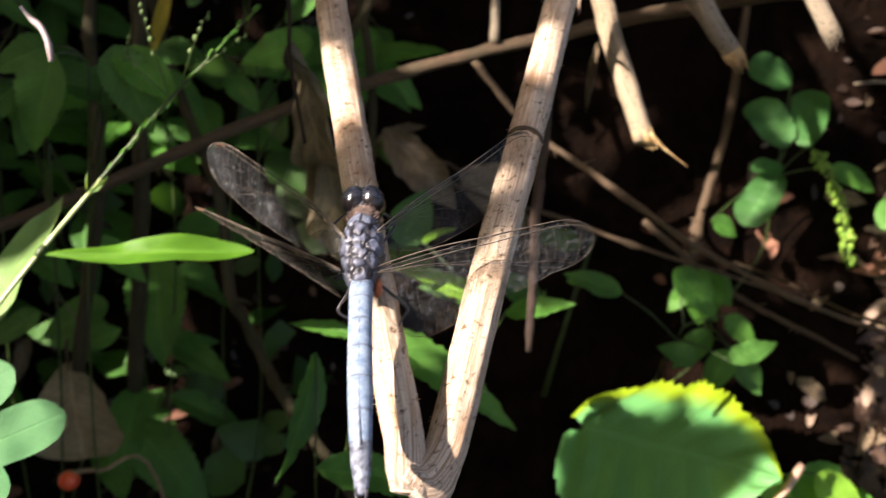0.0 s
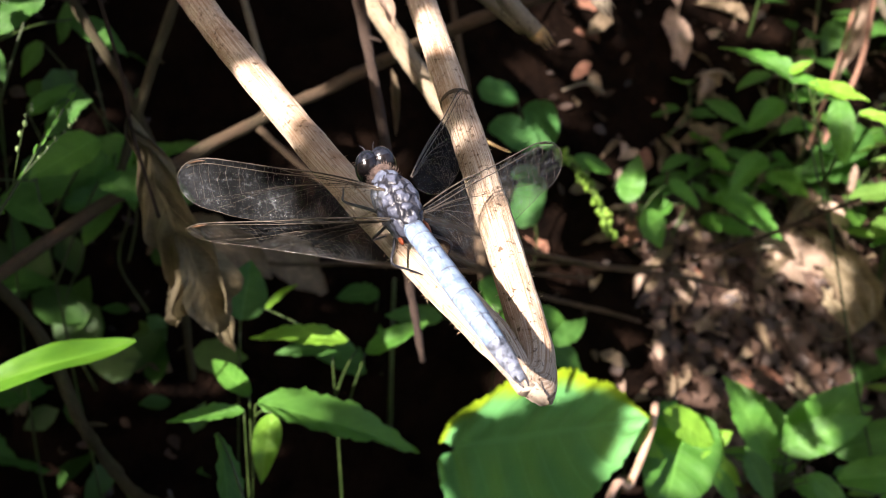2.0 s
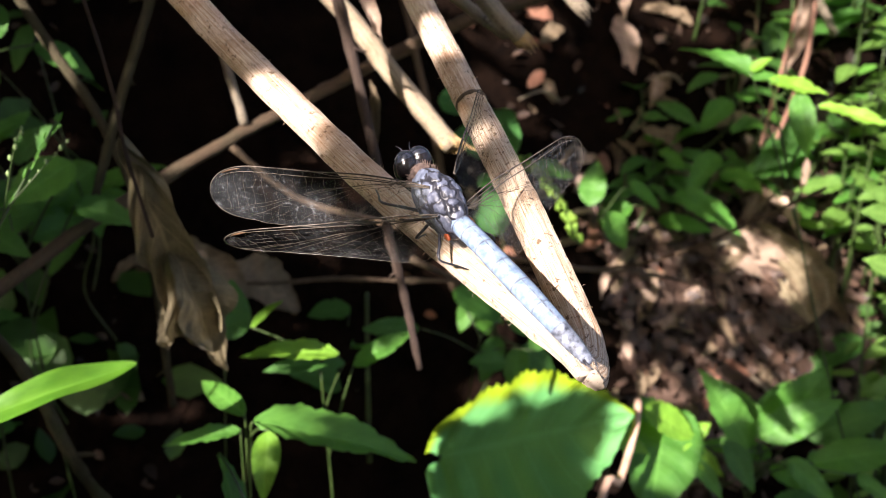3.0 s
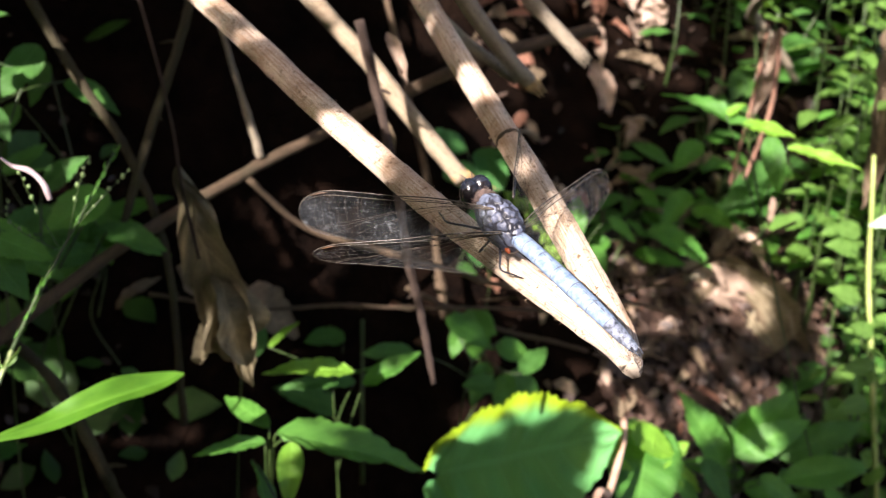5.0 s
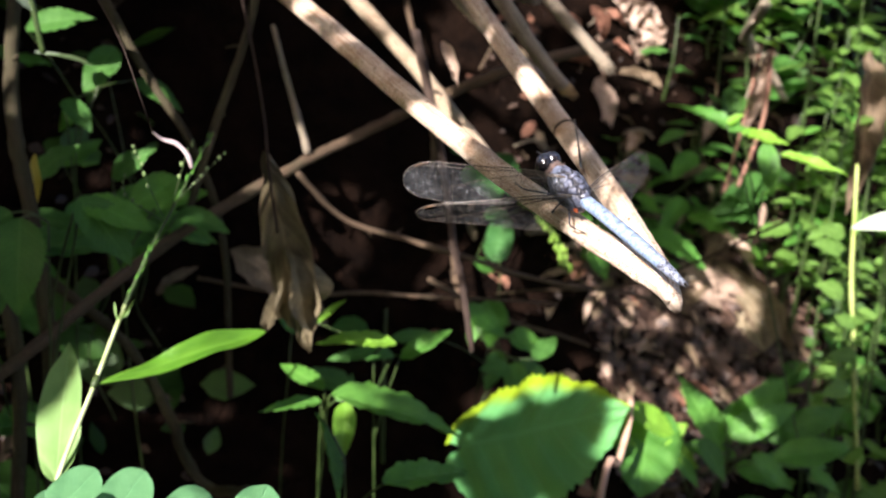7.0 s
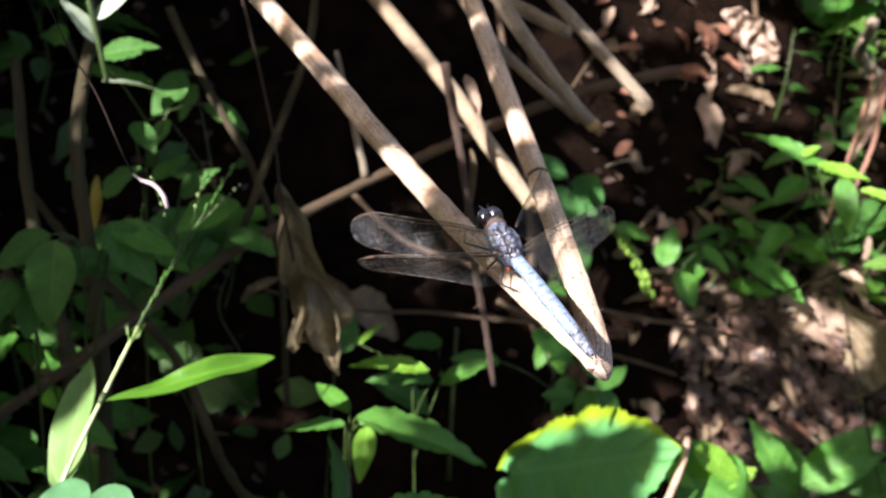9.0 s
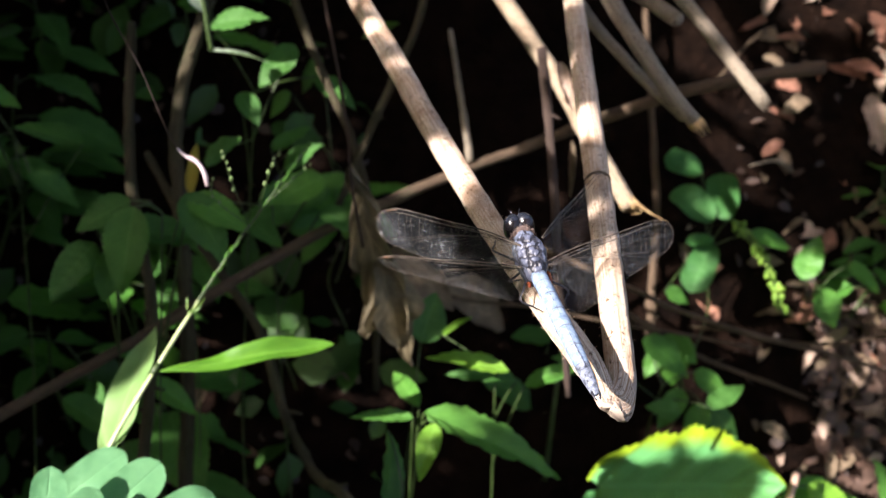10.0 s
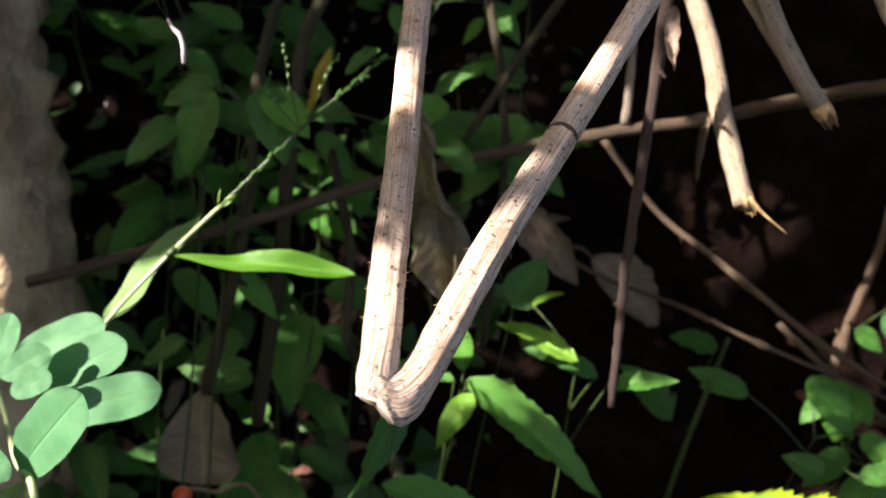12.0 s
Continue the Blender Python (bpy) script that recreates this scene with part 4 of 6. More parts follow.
def herb(label, leaves, stem_mat=None, away=(0.5, 1.5)):
    """A plant of the undergrowth: leaves (shape, base, tip, face, width) on stalks that join a stem rooted in the bank."""
    mean = sum((Vector(l[1]) for l in leaves), Vector()) / len(leaves)
    foot = Vector((mean.x + away[0], mean.y + away[1], 0))
    foot.z = ground_z(foot.x, foot.y)
    if foot.z > mean.z - 1.5:
        foot = Vector((mean.x, mean.y - 1, 0))
        foot.z = min(ground_z(foot.x, foot.y), mean.z - 1)
    top = mean + Vector((0, 0.3, -0.5))
    ob = thing("herb", foot, label, "plant", "undergrowth herbs")
    stem = spline([foot, foot.lerp(top, 0.35) + Vector((0.9 * math.sin(mean.x * 5), 0.6, 0)), foot.lerp(top, 0.7) + Vector((-0.5 * math.sin(mean.x * 3), 0.5, 0)), top], 8)
    bm = bmesh.new()
    tube(bm, stem, lambda t: 0.055 - 0.02 * t, 7, 0, 0, 0.25)
    part("stem", bm, stem_mat or GREEN_STEM, ob)
    for i, (mesh, base, tip, face, wide) in enumerate(leaves):
        b = Vector(base)
        start = stem[-1 - 2 * (i % 3)]
        bm = bmesh.new()
        tube(bm, spline([start, start.lerp(b, 0.5) + Vector((0, 0, 0.15)), b], 5), lambda t: 0.045 - 0.015 * t, 6)
        part("petiole", bm, stem_mat or GREEN_STEM, ob)
        leaf(ob, SETS[mesh][(i * 7 + len(leaves)) % 3], base, tip, face, wide)
    return ob


herb("toothed green leaflets of a low shrub in dappled shade", [
    (TOOTHED, (-1.6, 22.1, 39.3), (3.2, 21.0, 37.9), (-0.15, -0.53, 1.08), 0.58),
    (TOOTHED, (-1.8, 22.2, 39.5), (-2.7, 24.6, 40.1), (-0.38, -0.57, 0.95), 0.61),
    (TOOTHED, (-2.0, 22.0, 39.2), (-4.1, 22.1, 39.3), (-0.09, -0.49, 1.13), 0.55),
    (BRIGHT, (-1.3, 21.6, 39.2), (-1.9, 20.3, 37.9), (-0.08, -0.47, 1.14), 1.04),
])
herb("undergrowth herb with small dark leaves and a toothed leaf coloured bright for sunlight", [
    (BRIGHT, (1.4, 23.2, 40.4), (-1.4, 23.8, 40.9), (-0.05, -0.58, 1.05), 0.65),
    (DARK, (2.1, 24.8, 39.3), (-0.4, 25.0, 39.8), (-0.24, -0.58, 1.01), 0.66),
    (TOOTHED, (2.5, 25.1, 39.0), (4.4, 24.5, 40.2), (-0.26, -0.64, 0.94), 0.78),
    (BRIGHT, (-0.6, 26.0, 40.6), (0.2, 25.4, 41.6), (-0.01, -0.72, 0.90), 0.56),
])
herb("broad dark leaves low in the undergrowth", [
    (DARK, (-3.0, 19.9, 39.8), (-2.7, 17.1, 37.9), (0.75, -0.45, 0.45), 0.74),
    (TOOTHED, (-2.3, 16.4, 38.9), (1.2, 17.3, 38.4), (-0.08, -0.43, 1.17), 0.77),
])
herb("broad dark leaves low in the undergrowth", [
    (DARK, (-1.3, 26.7, 40.0), (-0.7, 27.5, 41.8), (0.17, -0.68, 0.92), 1.71),
])
herb("dark oval leaves of a shaded herb on the bank", [
    (OVAL, (-3.4, 41.6, 42.4), (-5.5, 43.8, 42.6), (0.03, -0.78, 0.81), 0.92),
    (MID, (-4.0, 40.8, 42.5), (-0.9, 39.5, 43.5), (-0.04, -0.78, 0.81), 0.5),
    (DARK, (-4.5, 36.5, 42.9), (-1.9, 35.0, 42.1), (-0.36, -0.59, 0.94), 0.77),
    (MID, (-6.8, 39.0, 47.8), (-8.0, 39.3, 46.6), (0.21, -0.68, 0.91), 1.3),
    (DARK, (-5.4, 41.1, 49.4), (-6.4, 41.1, 47.6), (-0.22, -0.67, 0.92), 1.18),
])
herb("dark oval leaves of a shaded herb on the bank", [
    (DARK, (-10.7, 30.5, 43.2), (-8.8, 30.3, 41.8), (-0.12, -0.75, 0.85), 1.02),
])
herb("dark pointed leaves of a shaded shrub", [
    (DARK, (-12.0, 22.4, 45.2), (-8.2, 22.9, 45.2), (0.28, -0.61, 0.96), 0.75),
    (DARK, (-12.1, 22.5, 44.8), (-13.2, 21.1, 43.7), (0.13, -0.55, 1.08), 1.32),
    (DARK, (-11.6, 22.9, 44.5), (-11.8, 22.0, 43.1), (0.36, -0.51, 1.01), 1.4),
    (MID, (-11.3, 25.9, 38.7), (-9.4, 25.8, 37.5), (0.04, -0.68, 0.95), 1.01),
])
herb("dark pointed leaves of a shaded shrub", [
    (DARK, (-15.9, 29.1, 45.5), (-14.1, 28.8, 44.6), (0.05, -0.65, 0.98), 1.11),
    (DARK, (-16.9, 30.2, 45.6), (-19.0, 30.3, 46.0), (0.21, -0.74, 0.82), 1.12),
    (DARK, (-14.3, 30.4, 46.4), (-16.9, 30.7, 47.2), (0.4, -0.69, 0.78), 0.9),
    (MID, (-17.8, 29.1, 48.8), (-18.4, 28.6, 47.2), (0.14, -0.79, 0.77), 1.09),
    (MID, (-17.8, 29.1, 48.8), (-16.0, 28.9, 48.0), (0.25, -0.69, 0.90), 1.02),
])
herb("dark pointed leaves of a shaded shrub", [
    (DARK, (-14.8, 27.8, 37.0), (-12.6, 27.7, 35.7), (0.18, -0.43, 1.16), 1.31),
    (DARK, (-13.7, 27.1, 34.6), (-15.3, 26.3, 33.5), (0.22, -0.51, 1.08), 1.13),
    (DARK, (-11.5, 27.7, 35.1), (-13.6, 26.8, 33.8), (0.36, -0.43, 1.08), 1.42),
    (DARK, (-11.6, 26.2, 34.2), (-10.7, 26.7, 34.8), (0.04, -0.45, 1.16), 2.2),
])
herb("dark pointed leaves of a shaded shrub", [
    (DARK, (-6.6, 35.7, 41.8), (-4.2, 36.4, 42.4), (0.32, -0.73, 0.79), 1.08),
    (DARK, (-6.1, 35.7, 42.9), (-9.2, 35.4, 42.3), (0.23, -0.69, 0.90), 1.08),
    (DARK, (-8.1, 36.8, 42.6), (-4.1, 38.9, 43.1), (0.24, -0.75, 0.81), 1.21),
    (DARK, (-4.8, 37.0, 43.5), (-7.6, 36.7, 43.0), (-0.02, -0.75, 0.86), 1.43),
    (MID, (-7.7, 39.5, 44.9), (-5.9, 40.0, 46.1), (0.01, -0.74, 0.88), 0.92),
])
herb("drooping pointed leaflets of a shaded shrub", [
    (DARK, (-10.81, 22.0, 46.1), (-11.2, 21.0, 43.7), (-0.2, -0.85, 0.45), 1.3),
    (DARK, (-9.3, 22.0, 46.6), (-8.0, 21.0, 44.95), (0.1, -0.8, 0.55), 1.3),
    (TOOTHED, (-9.2, 22.1, 46.5), (-7.4, 21.2, 45.8), (0.2, -0.7, 0.65), 1.2),
    (DARK, (-11.0, 22.4, 46.2), (-12.6, 22.0, 45.4), (0.0, -0.75, 0.65), 1.3),
])
herb("large shrub leaves coloured dark as in deep shade", [
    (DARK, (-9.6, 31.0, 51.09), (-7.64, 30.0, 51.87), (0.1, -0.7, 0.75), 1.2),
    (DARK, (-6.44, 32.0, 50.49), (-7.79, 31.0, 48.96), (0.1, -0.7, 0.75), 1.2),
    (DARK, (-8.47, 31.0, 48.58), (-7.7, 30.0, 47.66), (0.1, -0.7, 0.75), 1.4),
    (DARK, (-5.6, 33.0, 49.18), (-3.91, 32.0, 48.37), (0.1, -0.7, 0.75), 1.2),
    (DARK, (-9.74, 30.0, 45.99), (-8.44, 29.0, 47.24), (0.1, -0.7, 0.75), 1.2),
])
herb("large shrub leaves coloured dark as in deep shade", [
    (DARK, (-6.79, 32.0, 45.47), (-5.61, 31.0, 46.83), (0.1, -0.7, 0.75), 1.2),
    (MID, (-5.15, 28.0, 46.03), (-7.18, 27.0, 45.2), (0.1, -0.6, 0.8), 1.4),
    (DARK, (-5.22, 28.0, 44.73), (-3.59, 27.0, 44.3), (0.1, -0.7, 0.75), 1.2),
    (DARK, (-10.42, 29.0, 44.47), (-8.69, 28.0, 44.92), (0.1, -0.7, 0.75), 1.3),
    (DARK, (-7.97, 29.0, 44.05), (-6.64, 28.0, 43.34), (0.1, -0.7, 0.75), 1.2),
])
herb("broad drooping leaves of a herb behind a withered one", [
    (MID, (-3.72, 38.5, 43.77), (-6.98, 37.5, 41.97), (-0.1, -0.8, 0.55), 1.25),
    (TOOTHED, (-4.49, 38.5, 42.88), (-6.11, 37.5, 39.7), (-0.2, -0.85, 0.45), 1.1),
    (MID, (-4.17, 38.5, 42.73), (-3.87, 37.5, 41.11), (0.1, -0.8, 0.55), 1.3),
    (MID, (-4.43, 38.5, 42.7), (-1.42, 37.5, 41.57), (0.1, -0.75, 0.65), 1.1),
    (TOOTHED, (-3.78, 38.5, 42.99), (-1.89, 37.5, 43.7), (0.1, -0.7, 0.7), 1.0),
])
herb("upright green sprout with drooping dark leaves", [
    (DARK, (7.1, 38.4, 35.8), (4.9, 38.0, 36.0), (-0.23, -0.56, 1.04), 1.48),
    (TOOTHED, (6.8, 37.6, 34.0), (10.6, 38.6, 34.4), (0.13, -0.49, 1.12), 0.69),
    (DARK, (6.1, 36.9, 32.4), (3.4, 37.1, 34.4), (-0.13, -0.62, 1.00), 1.16),
])
herb("rounded mid-green leaves of a climbing herb", [
    (OVAL, (14.1, 36.3, 42.8), (12.6, 37.7, 44.3), (-0.27, -0.57, 1.00), 1.06),
    (OVAL, (14.9, 36.3, 42.9), (15.1, 38.6, 45.3), (-0.46, -0.53, 0.92), 0.71),
    (OVAL, (14.0, 35.8, 41.8), (12.6, 34.3, 39.9), (-0.14, -0.55, 1.07), 0.82),
    (OVAL, (13.9, 35.4, 42.1), (12.6, 35.4, 42.1), (-0.24, -0.53, 1.07), 0.99),
    (MID, (16.3, 36.4, 42.2), (18.6, 36.2, 41.9), (-0.44, -0.62, 0.85), 1.21),
    (OVAL, (14.4, 39.0, 44.8), (12.5, 39.4, 45.5), (-0.5, -0.5, 0.92), 1.25),
    (MID, (11.3, 34.3, 39.8), (12.6, 34.1, 39.4), (-0.36, -0.65, 0.87), 1.66),
])
herb("rounded mid-green leaves of a climbing herb", [
    (MID, (19.3, 36.1, 40.0), (20.3, 36.9, 42.2), (-0.45, -0.64, 0.81), 1.32),
    (MID, (20.1, 35.8, 39.5), (21.1, 34.9, 37.9), (-0.32, -0.44, 1.09), 2.07),
    (MID, (21.6, 36.0, 40.9), (23.4, 35.2, 39.9), (-0.18, -0.61, 1.01), 1.34),
])
herb("rounded mid-green leaves of a climbing herb", [
    (MID, (12.2, 31.6, 36.8), (13.6, 30.7, 36.2), (-0.21, -0.61, 1.00), 1.43),
    (DARK, (12.1, 29.5, 36.0), (14.1, 30.5, 36.8), (-0.21, -0.45, 1.13), 1.04),
    (DARK, (11.0, 29.9, 35.5), (9.5, 30.2, 35.8), (-0.24, -0.6, 1.00), 1.66),
    (TOOTHED, (10.0, 32.9, 37.9), (12.1, 31.6, 36.8), (-0.29, -0.47, 1.09), 1.21),
    (DARK, (7.9, 31.9, 36.9), (5.5, 32.2, 37.3), (-0.22, -0.64, 0.96), 1.03),
])
herb("jagged green leaves of a herb under a forked twig", [
    (TOOTHED, (11.42, 33.0, 38.16), (11.62, 32.5, 35.58), (-0.3, -0.85, 0.45), 1.5),
    (TOOTHED, (11.46, 33.0, 38.03), (12.81, 32.5, 36.81), (-0.2, -0.75, 0.6), 1.3),
    (MID, (10.93, 33.0, 37.38), (10.20, 32.6, 36.0), (-0.3, -0.75, 0.6), 1.3),
    (TOOTHED, (12.81, 33.0, 36.08), (14.31, 32.5, 35.26), (-0.2, -0.7, 0.7), 1.3),
    (TOOTHED, (13.45, 33.0, 34.47), (12.74, 32.0, 32.67), (-0.3, -0.75, 0.6), 1.3),
    (DARK, (13.69, 33.0, 34.51), (15.13, 32.0, 33.08), (-0.2, -0.7, 0.7), 1.3),
    (DARK, (12.39, 33.0, 35.21), (11.0, 32.0, 33.75), (-0.3, -0.7, 0.6), 1.2),
])
herb("green leaves of a low herb beside the litter", [
    (MID, (22.3, 25.8, 31.1), (20.5, 27.5, 34.0), (-0.46, -0.44, 1.00), 0.83),
    (MID, (21.7, 24.9, 30.9), (19.1, 26.4, 31.7), (-0.6, -0.37, 0.92), 0.84),
    (MID, (22.8, 24.6, 31.8), (27.9, 23.5, 32.6), (-0.31, -0.54, 1.01), 0.6),
    (MID, (22.1, 26.2, 32.2), (26.4, 25.6, 33.3), (-0.62, -0.26, 0.96), 0.99),
    (MID, (22.4, 23.5, 31.2), (25.4, 22.1, 31.4), (-0.4, -0.26, 1.14), 0.89),
    (MID, (20.9, 24.1, 30.9), (22.5, 22.1, 30.5), (-0.42, -0.32, 1.10), 1.15),
    (BRIGHT, (15.8, 23.9, 33.3), (17.3, 22.9, 32.2), (-0.49, -0.44, 0.98), 1.11),
])
herb("green leaves of a low herb beside the litter", [
    (BRIGHT, (14.5, 24.9, 34.8), (16.5, 23.7, 33.8), (-0.55, -0.34, 0.99), 1.41),
    (BRIGHT, (12.3, 24.8, 34.6), (14.0, 23.7, 33.6), (-0.51, -0.47, 0.94), 1.11),
])
herb("yellow-green leaves on an arching shoot, some coloured brighter for sunlight", [
    (MID, (17.4, 22.5, 47.6), (15.8, 25.5, 49.4), (-0.37, -0.48, 1.04), 0.5),
    (BRIGHT, (17.2, 22.7, 47.8), (18.6, 21.3, 47.5), (-0.34, -0.61, 0.92), 0.98),
    (BRIGHT, (16.8, 23.2, 48.1), (17.3, 22.8, 48.6), (-0.53, -0.62, 0.75), 1.25),
    (MID, (17.9, 22.0, 47.4), (17.8, 21.1, 45.4), (-0.59, -0.44, 0.88), 0.98),
    (BRIGHT, (18.4, 21.5, 47.0), (19.9, 19.3, 46.5), (-0.55, -0.56, 0.81), 0.53),
], None, (14.0, -3.0))


# ---- the grass with its long blade ----
def build_grass():
    ob = thing("grass", (-12.5, 15.5, ground_z(-12.5, 15.5)), "flowering grass with a pale stem and a long bright blade", "grass")
    pts = [(-12.5, 15.5, ground_z(-12.5, 15.5)), (-12.2, 15.9, 34.0), (-11.4, 16.6, 38.8), (-10.71, 17.25, 40.6), (-9.62, 18.24, 42.5), (-8.61, 19.4, 44.1), (-7.7, 20.1, 45.5), (-6.7, 20.7, 46.9), (-5.6, 21.6, 48.4)]
    stem = spline(pts, 8)
    cut = 41
    # lower length coloured pale as if sunlit, the spike above dark
    bm = bmesh.new()
    tube(bm, stem[:cut], lambda t: 0.066 - 0.012 * t, 10, 0, 0, 0.08)
    part("stem", bm, PALE_STEM, ob, "pale stem")
    bm = bmesh.new()
    tube(bm, stem[cut - 2:], lambda t: 0.055 - 0.03 * t, 7, 0, 0, 0.05)
    part("spike_axis", bm, GREEN_STEM, ob)
    bm = bmesh.new()
    d = (stem[33] - stem[31]).normalized()
    tube(bm, [stem[32] - d * 0.16, stem[32] - d * 0.05, stem[32] + d * 0.05, stem[32] + d * 0.18], lambda t: 0.068 + 0.028 * math.sin(math.pi * t), 10, 0, 0, 0.05)
    part("node", bm, GREEN_STEM, ob)
    blade = leaf_mesh("blade_mesh", "oblance", 0.088, LEAF_GRASS, 0, 0, 0.42, -0.02, 0.0, 0.06, 0, 0, 0, 44, 8, 92)
    broad = leaf_mesh("upright_blade_mesh", "lance", 0.155, LEAF_UPRIGHT, 0, 0, 0.25, 0.03, 0.0, 0.05, 0, 0, 0, 34, 8, 94)
    leaf(ob, blade, (-9.62, 18.20, 42.48), (-4.80, 19.38, 42.79), (0.05, -0.62, 0.80), 1.0, "blade", "long bright green blade")
    leaf(ob, broad, (-10.80, 17.24, 40.45), (-9.98, 20.3, 43.0), (-0.35, -0.62, 0.70), 1.30, "upright_blade", "blade beside the stem, coloured pale for sunlight")
    leaf(ob, broad, (-12.1, 16.0, 35.5), (-14.2, 14.8, 33.4), (-0.3, -0.7, 0.6), 1.0, "lower_blade")
    for k, (o, up) in enumerate((((0.10, -0.06, 0.05), 0.55), ((-0.12, -0.05, 0.10), 0.45))):
        p = stem[cut - 3]
        leaf(ob, broad, p, p + d * up + Vector(o) * 2.2, Vector(o), 0.8, "ligule", "small pale scale at the top of the stem")
    # the flower spike: small scales pressed to the stalk
    rnd = random.Random(9)
    n = len(stem)
    scale = leaf_mesh("scale_mesh", "ovate", 0.20, LEAF_MID, 0, 0, 0.6, 0.05, 0, 0, 0, 0, 0, 6, 4, 93)
    for k in range(40):
        i = min(n - 2, cut + int((n - cut) * k / 40))
        p, dd = stem[i], (stem[i + 1] - stem[i]).normalized()
        q = dd.orthogonal().normalized()
        q.rotate(Matrix.Rotation(rnd.uniform(0, 6.283), 3, dd))
        leaf(ob, scale, p + q * 0.02, p + dd * 0.26 + q * rnd.uniform(0.05, 0.13), q, 0.9, "spikelet")
    # thin side branches with small pale buds
    buds = plain("grass_bud", (0.09, 0.17, 0.045), (0.20, 0.28, 0.11), 500.0, 0.5, 0.2)
    for way in (((-7.33, 20.3, 46.2), (-7.87, 20.3, 47.58), (-8.04, 20.3, 48.27)), ((-7.33, 20.35, 46.1), (-8.25, 20.3, 46.82), (-8.34, 20.3, 47.49)),
                ((-7.1, 20.45, 46.4), (-6.71, 20.3, 47.79), (-6.46, 20.3, 48.37)), ((-7.05, 20.5, 46.5), (-6.16, 20.3, 47.42), (-5.54, 20.3, 48.01))):
        line = spline(way, 8)
        bm = bmesh.new()
        tube(bm, line, lambda t: 0.014 - 0.006 * t, 5)
        branch = part("side_branch", bm, GREEN_STEM, ob)
        for i in range(5, len(line), 2):
            r = rnd.uniform(0.028, 0.05)
            bm = bmesh.new()
            ball(bm, line[i] + Vector((rnd.uniform(-0.06, 0.06), rnd.uniform(-0.05, 0.05), 0.02)), (Vector((r, 0, 0)), Vector((0, r, 0)), Vector((0, 0, r * 1.5))), 8, 6)
            part("bud", bm, buds, branch)


build_grass()


# ---- the feathered leaf with round leaflets ----
def build_compound():
    ob = thing("compound_leaf", (-6.2, 9.0, ground_z(-6.2, 9.0)), "feathered leaf with rounded pale green leaflets", "plant")
    leaflet = [leaf_mesh("leaflet_mesh", "oblong", 0.26, LEAF_PALE, 0, 0, 0.10, 0.06 + 0.05 * k, 0.004, 0.04, 0, 0, 0, 22, 8, 100 + k) for k in range(3)]
    rach = spline([(-6.2, 9.0, ground_z(-6.2, 9.0)), (-6.4, 9.2, 28.0), (-6.9, 9.7, 37.0), (-7.9, 10.75, 40.1), (-9.0, 11.6, 40.1), (-10.4, 12.92, 40.05), (-12.0, 14.3, 40.25), (-13.0, 15.2, 40.2)], 8)
    bm = bmesh.new()
    tube(bm, rach, lambda t: 0.11 - 0.06 * t, 8, 0, 0, 0.25)
    part("leaf_stalk", bm, PALE_STEM, ob)
    for k, (b, t, f, w) in enumerate((
            ((-10.7, 14.2, 39.95), (-9.01, 15.28, 41.32), (0.10, -0.75, 0.65), 1.0), ((-9.7, 13.4, 39.95), (-7.67, 14.72, 40.85), (0.15, -0.62, 0.78), 0.95),
            ((-8.65, 11.25, 40.2), (-7.45, 10.95, 42.45), (0.0, -0.9, 0.42), 1.0), ((-11.9, 15.0, 39.95), (-10.0, 15.85, 41.3), (0.1, -0.75, 0.65), 0.9),
            ((-11.3, 13.5, 40.3), (-11.25, 13.99, 41.9), (0.1, -0.95, 0.3), 1.0), ((-10.9, 13.4, 40.6), (-10.2, 14.0, 41.35), (0.1, -0.8, 0.6), 1.3),
            ((-10.4, 13.1, 40.5), (-9.7, 13.5, 41.05), (0.1, -0.8, 0.6), 1.4), ((-8.5, 10.75, 40.4), (-9.6, 10.7, 41.0), (0.1, -0.85, 0.5), 1.2))):
        leaf(ob, leaflet[k % 3], b, t, f, w, "leaflet")


build_compound()


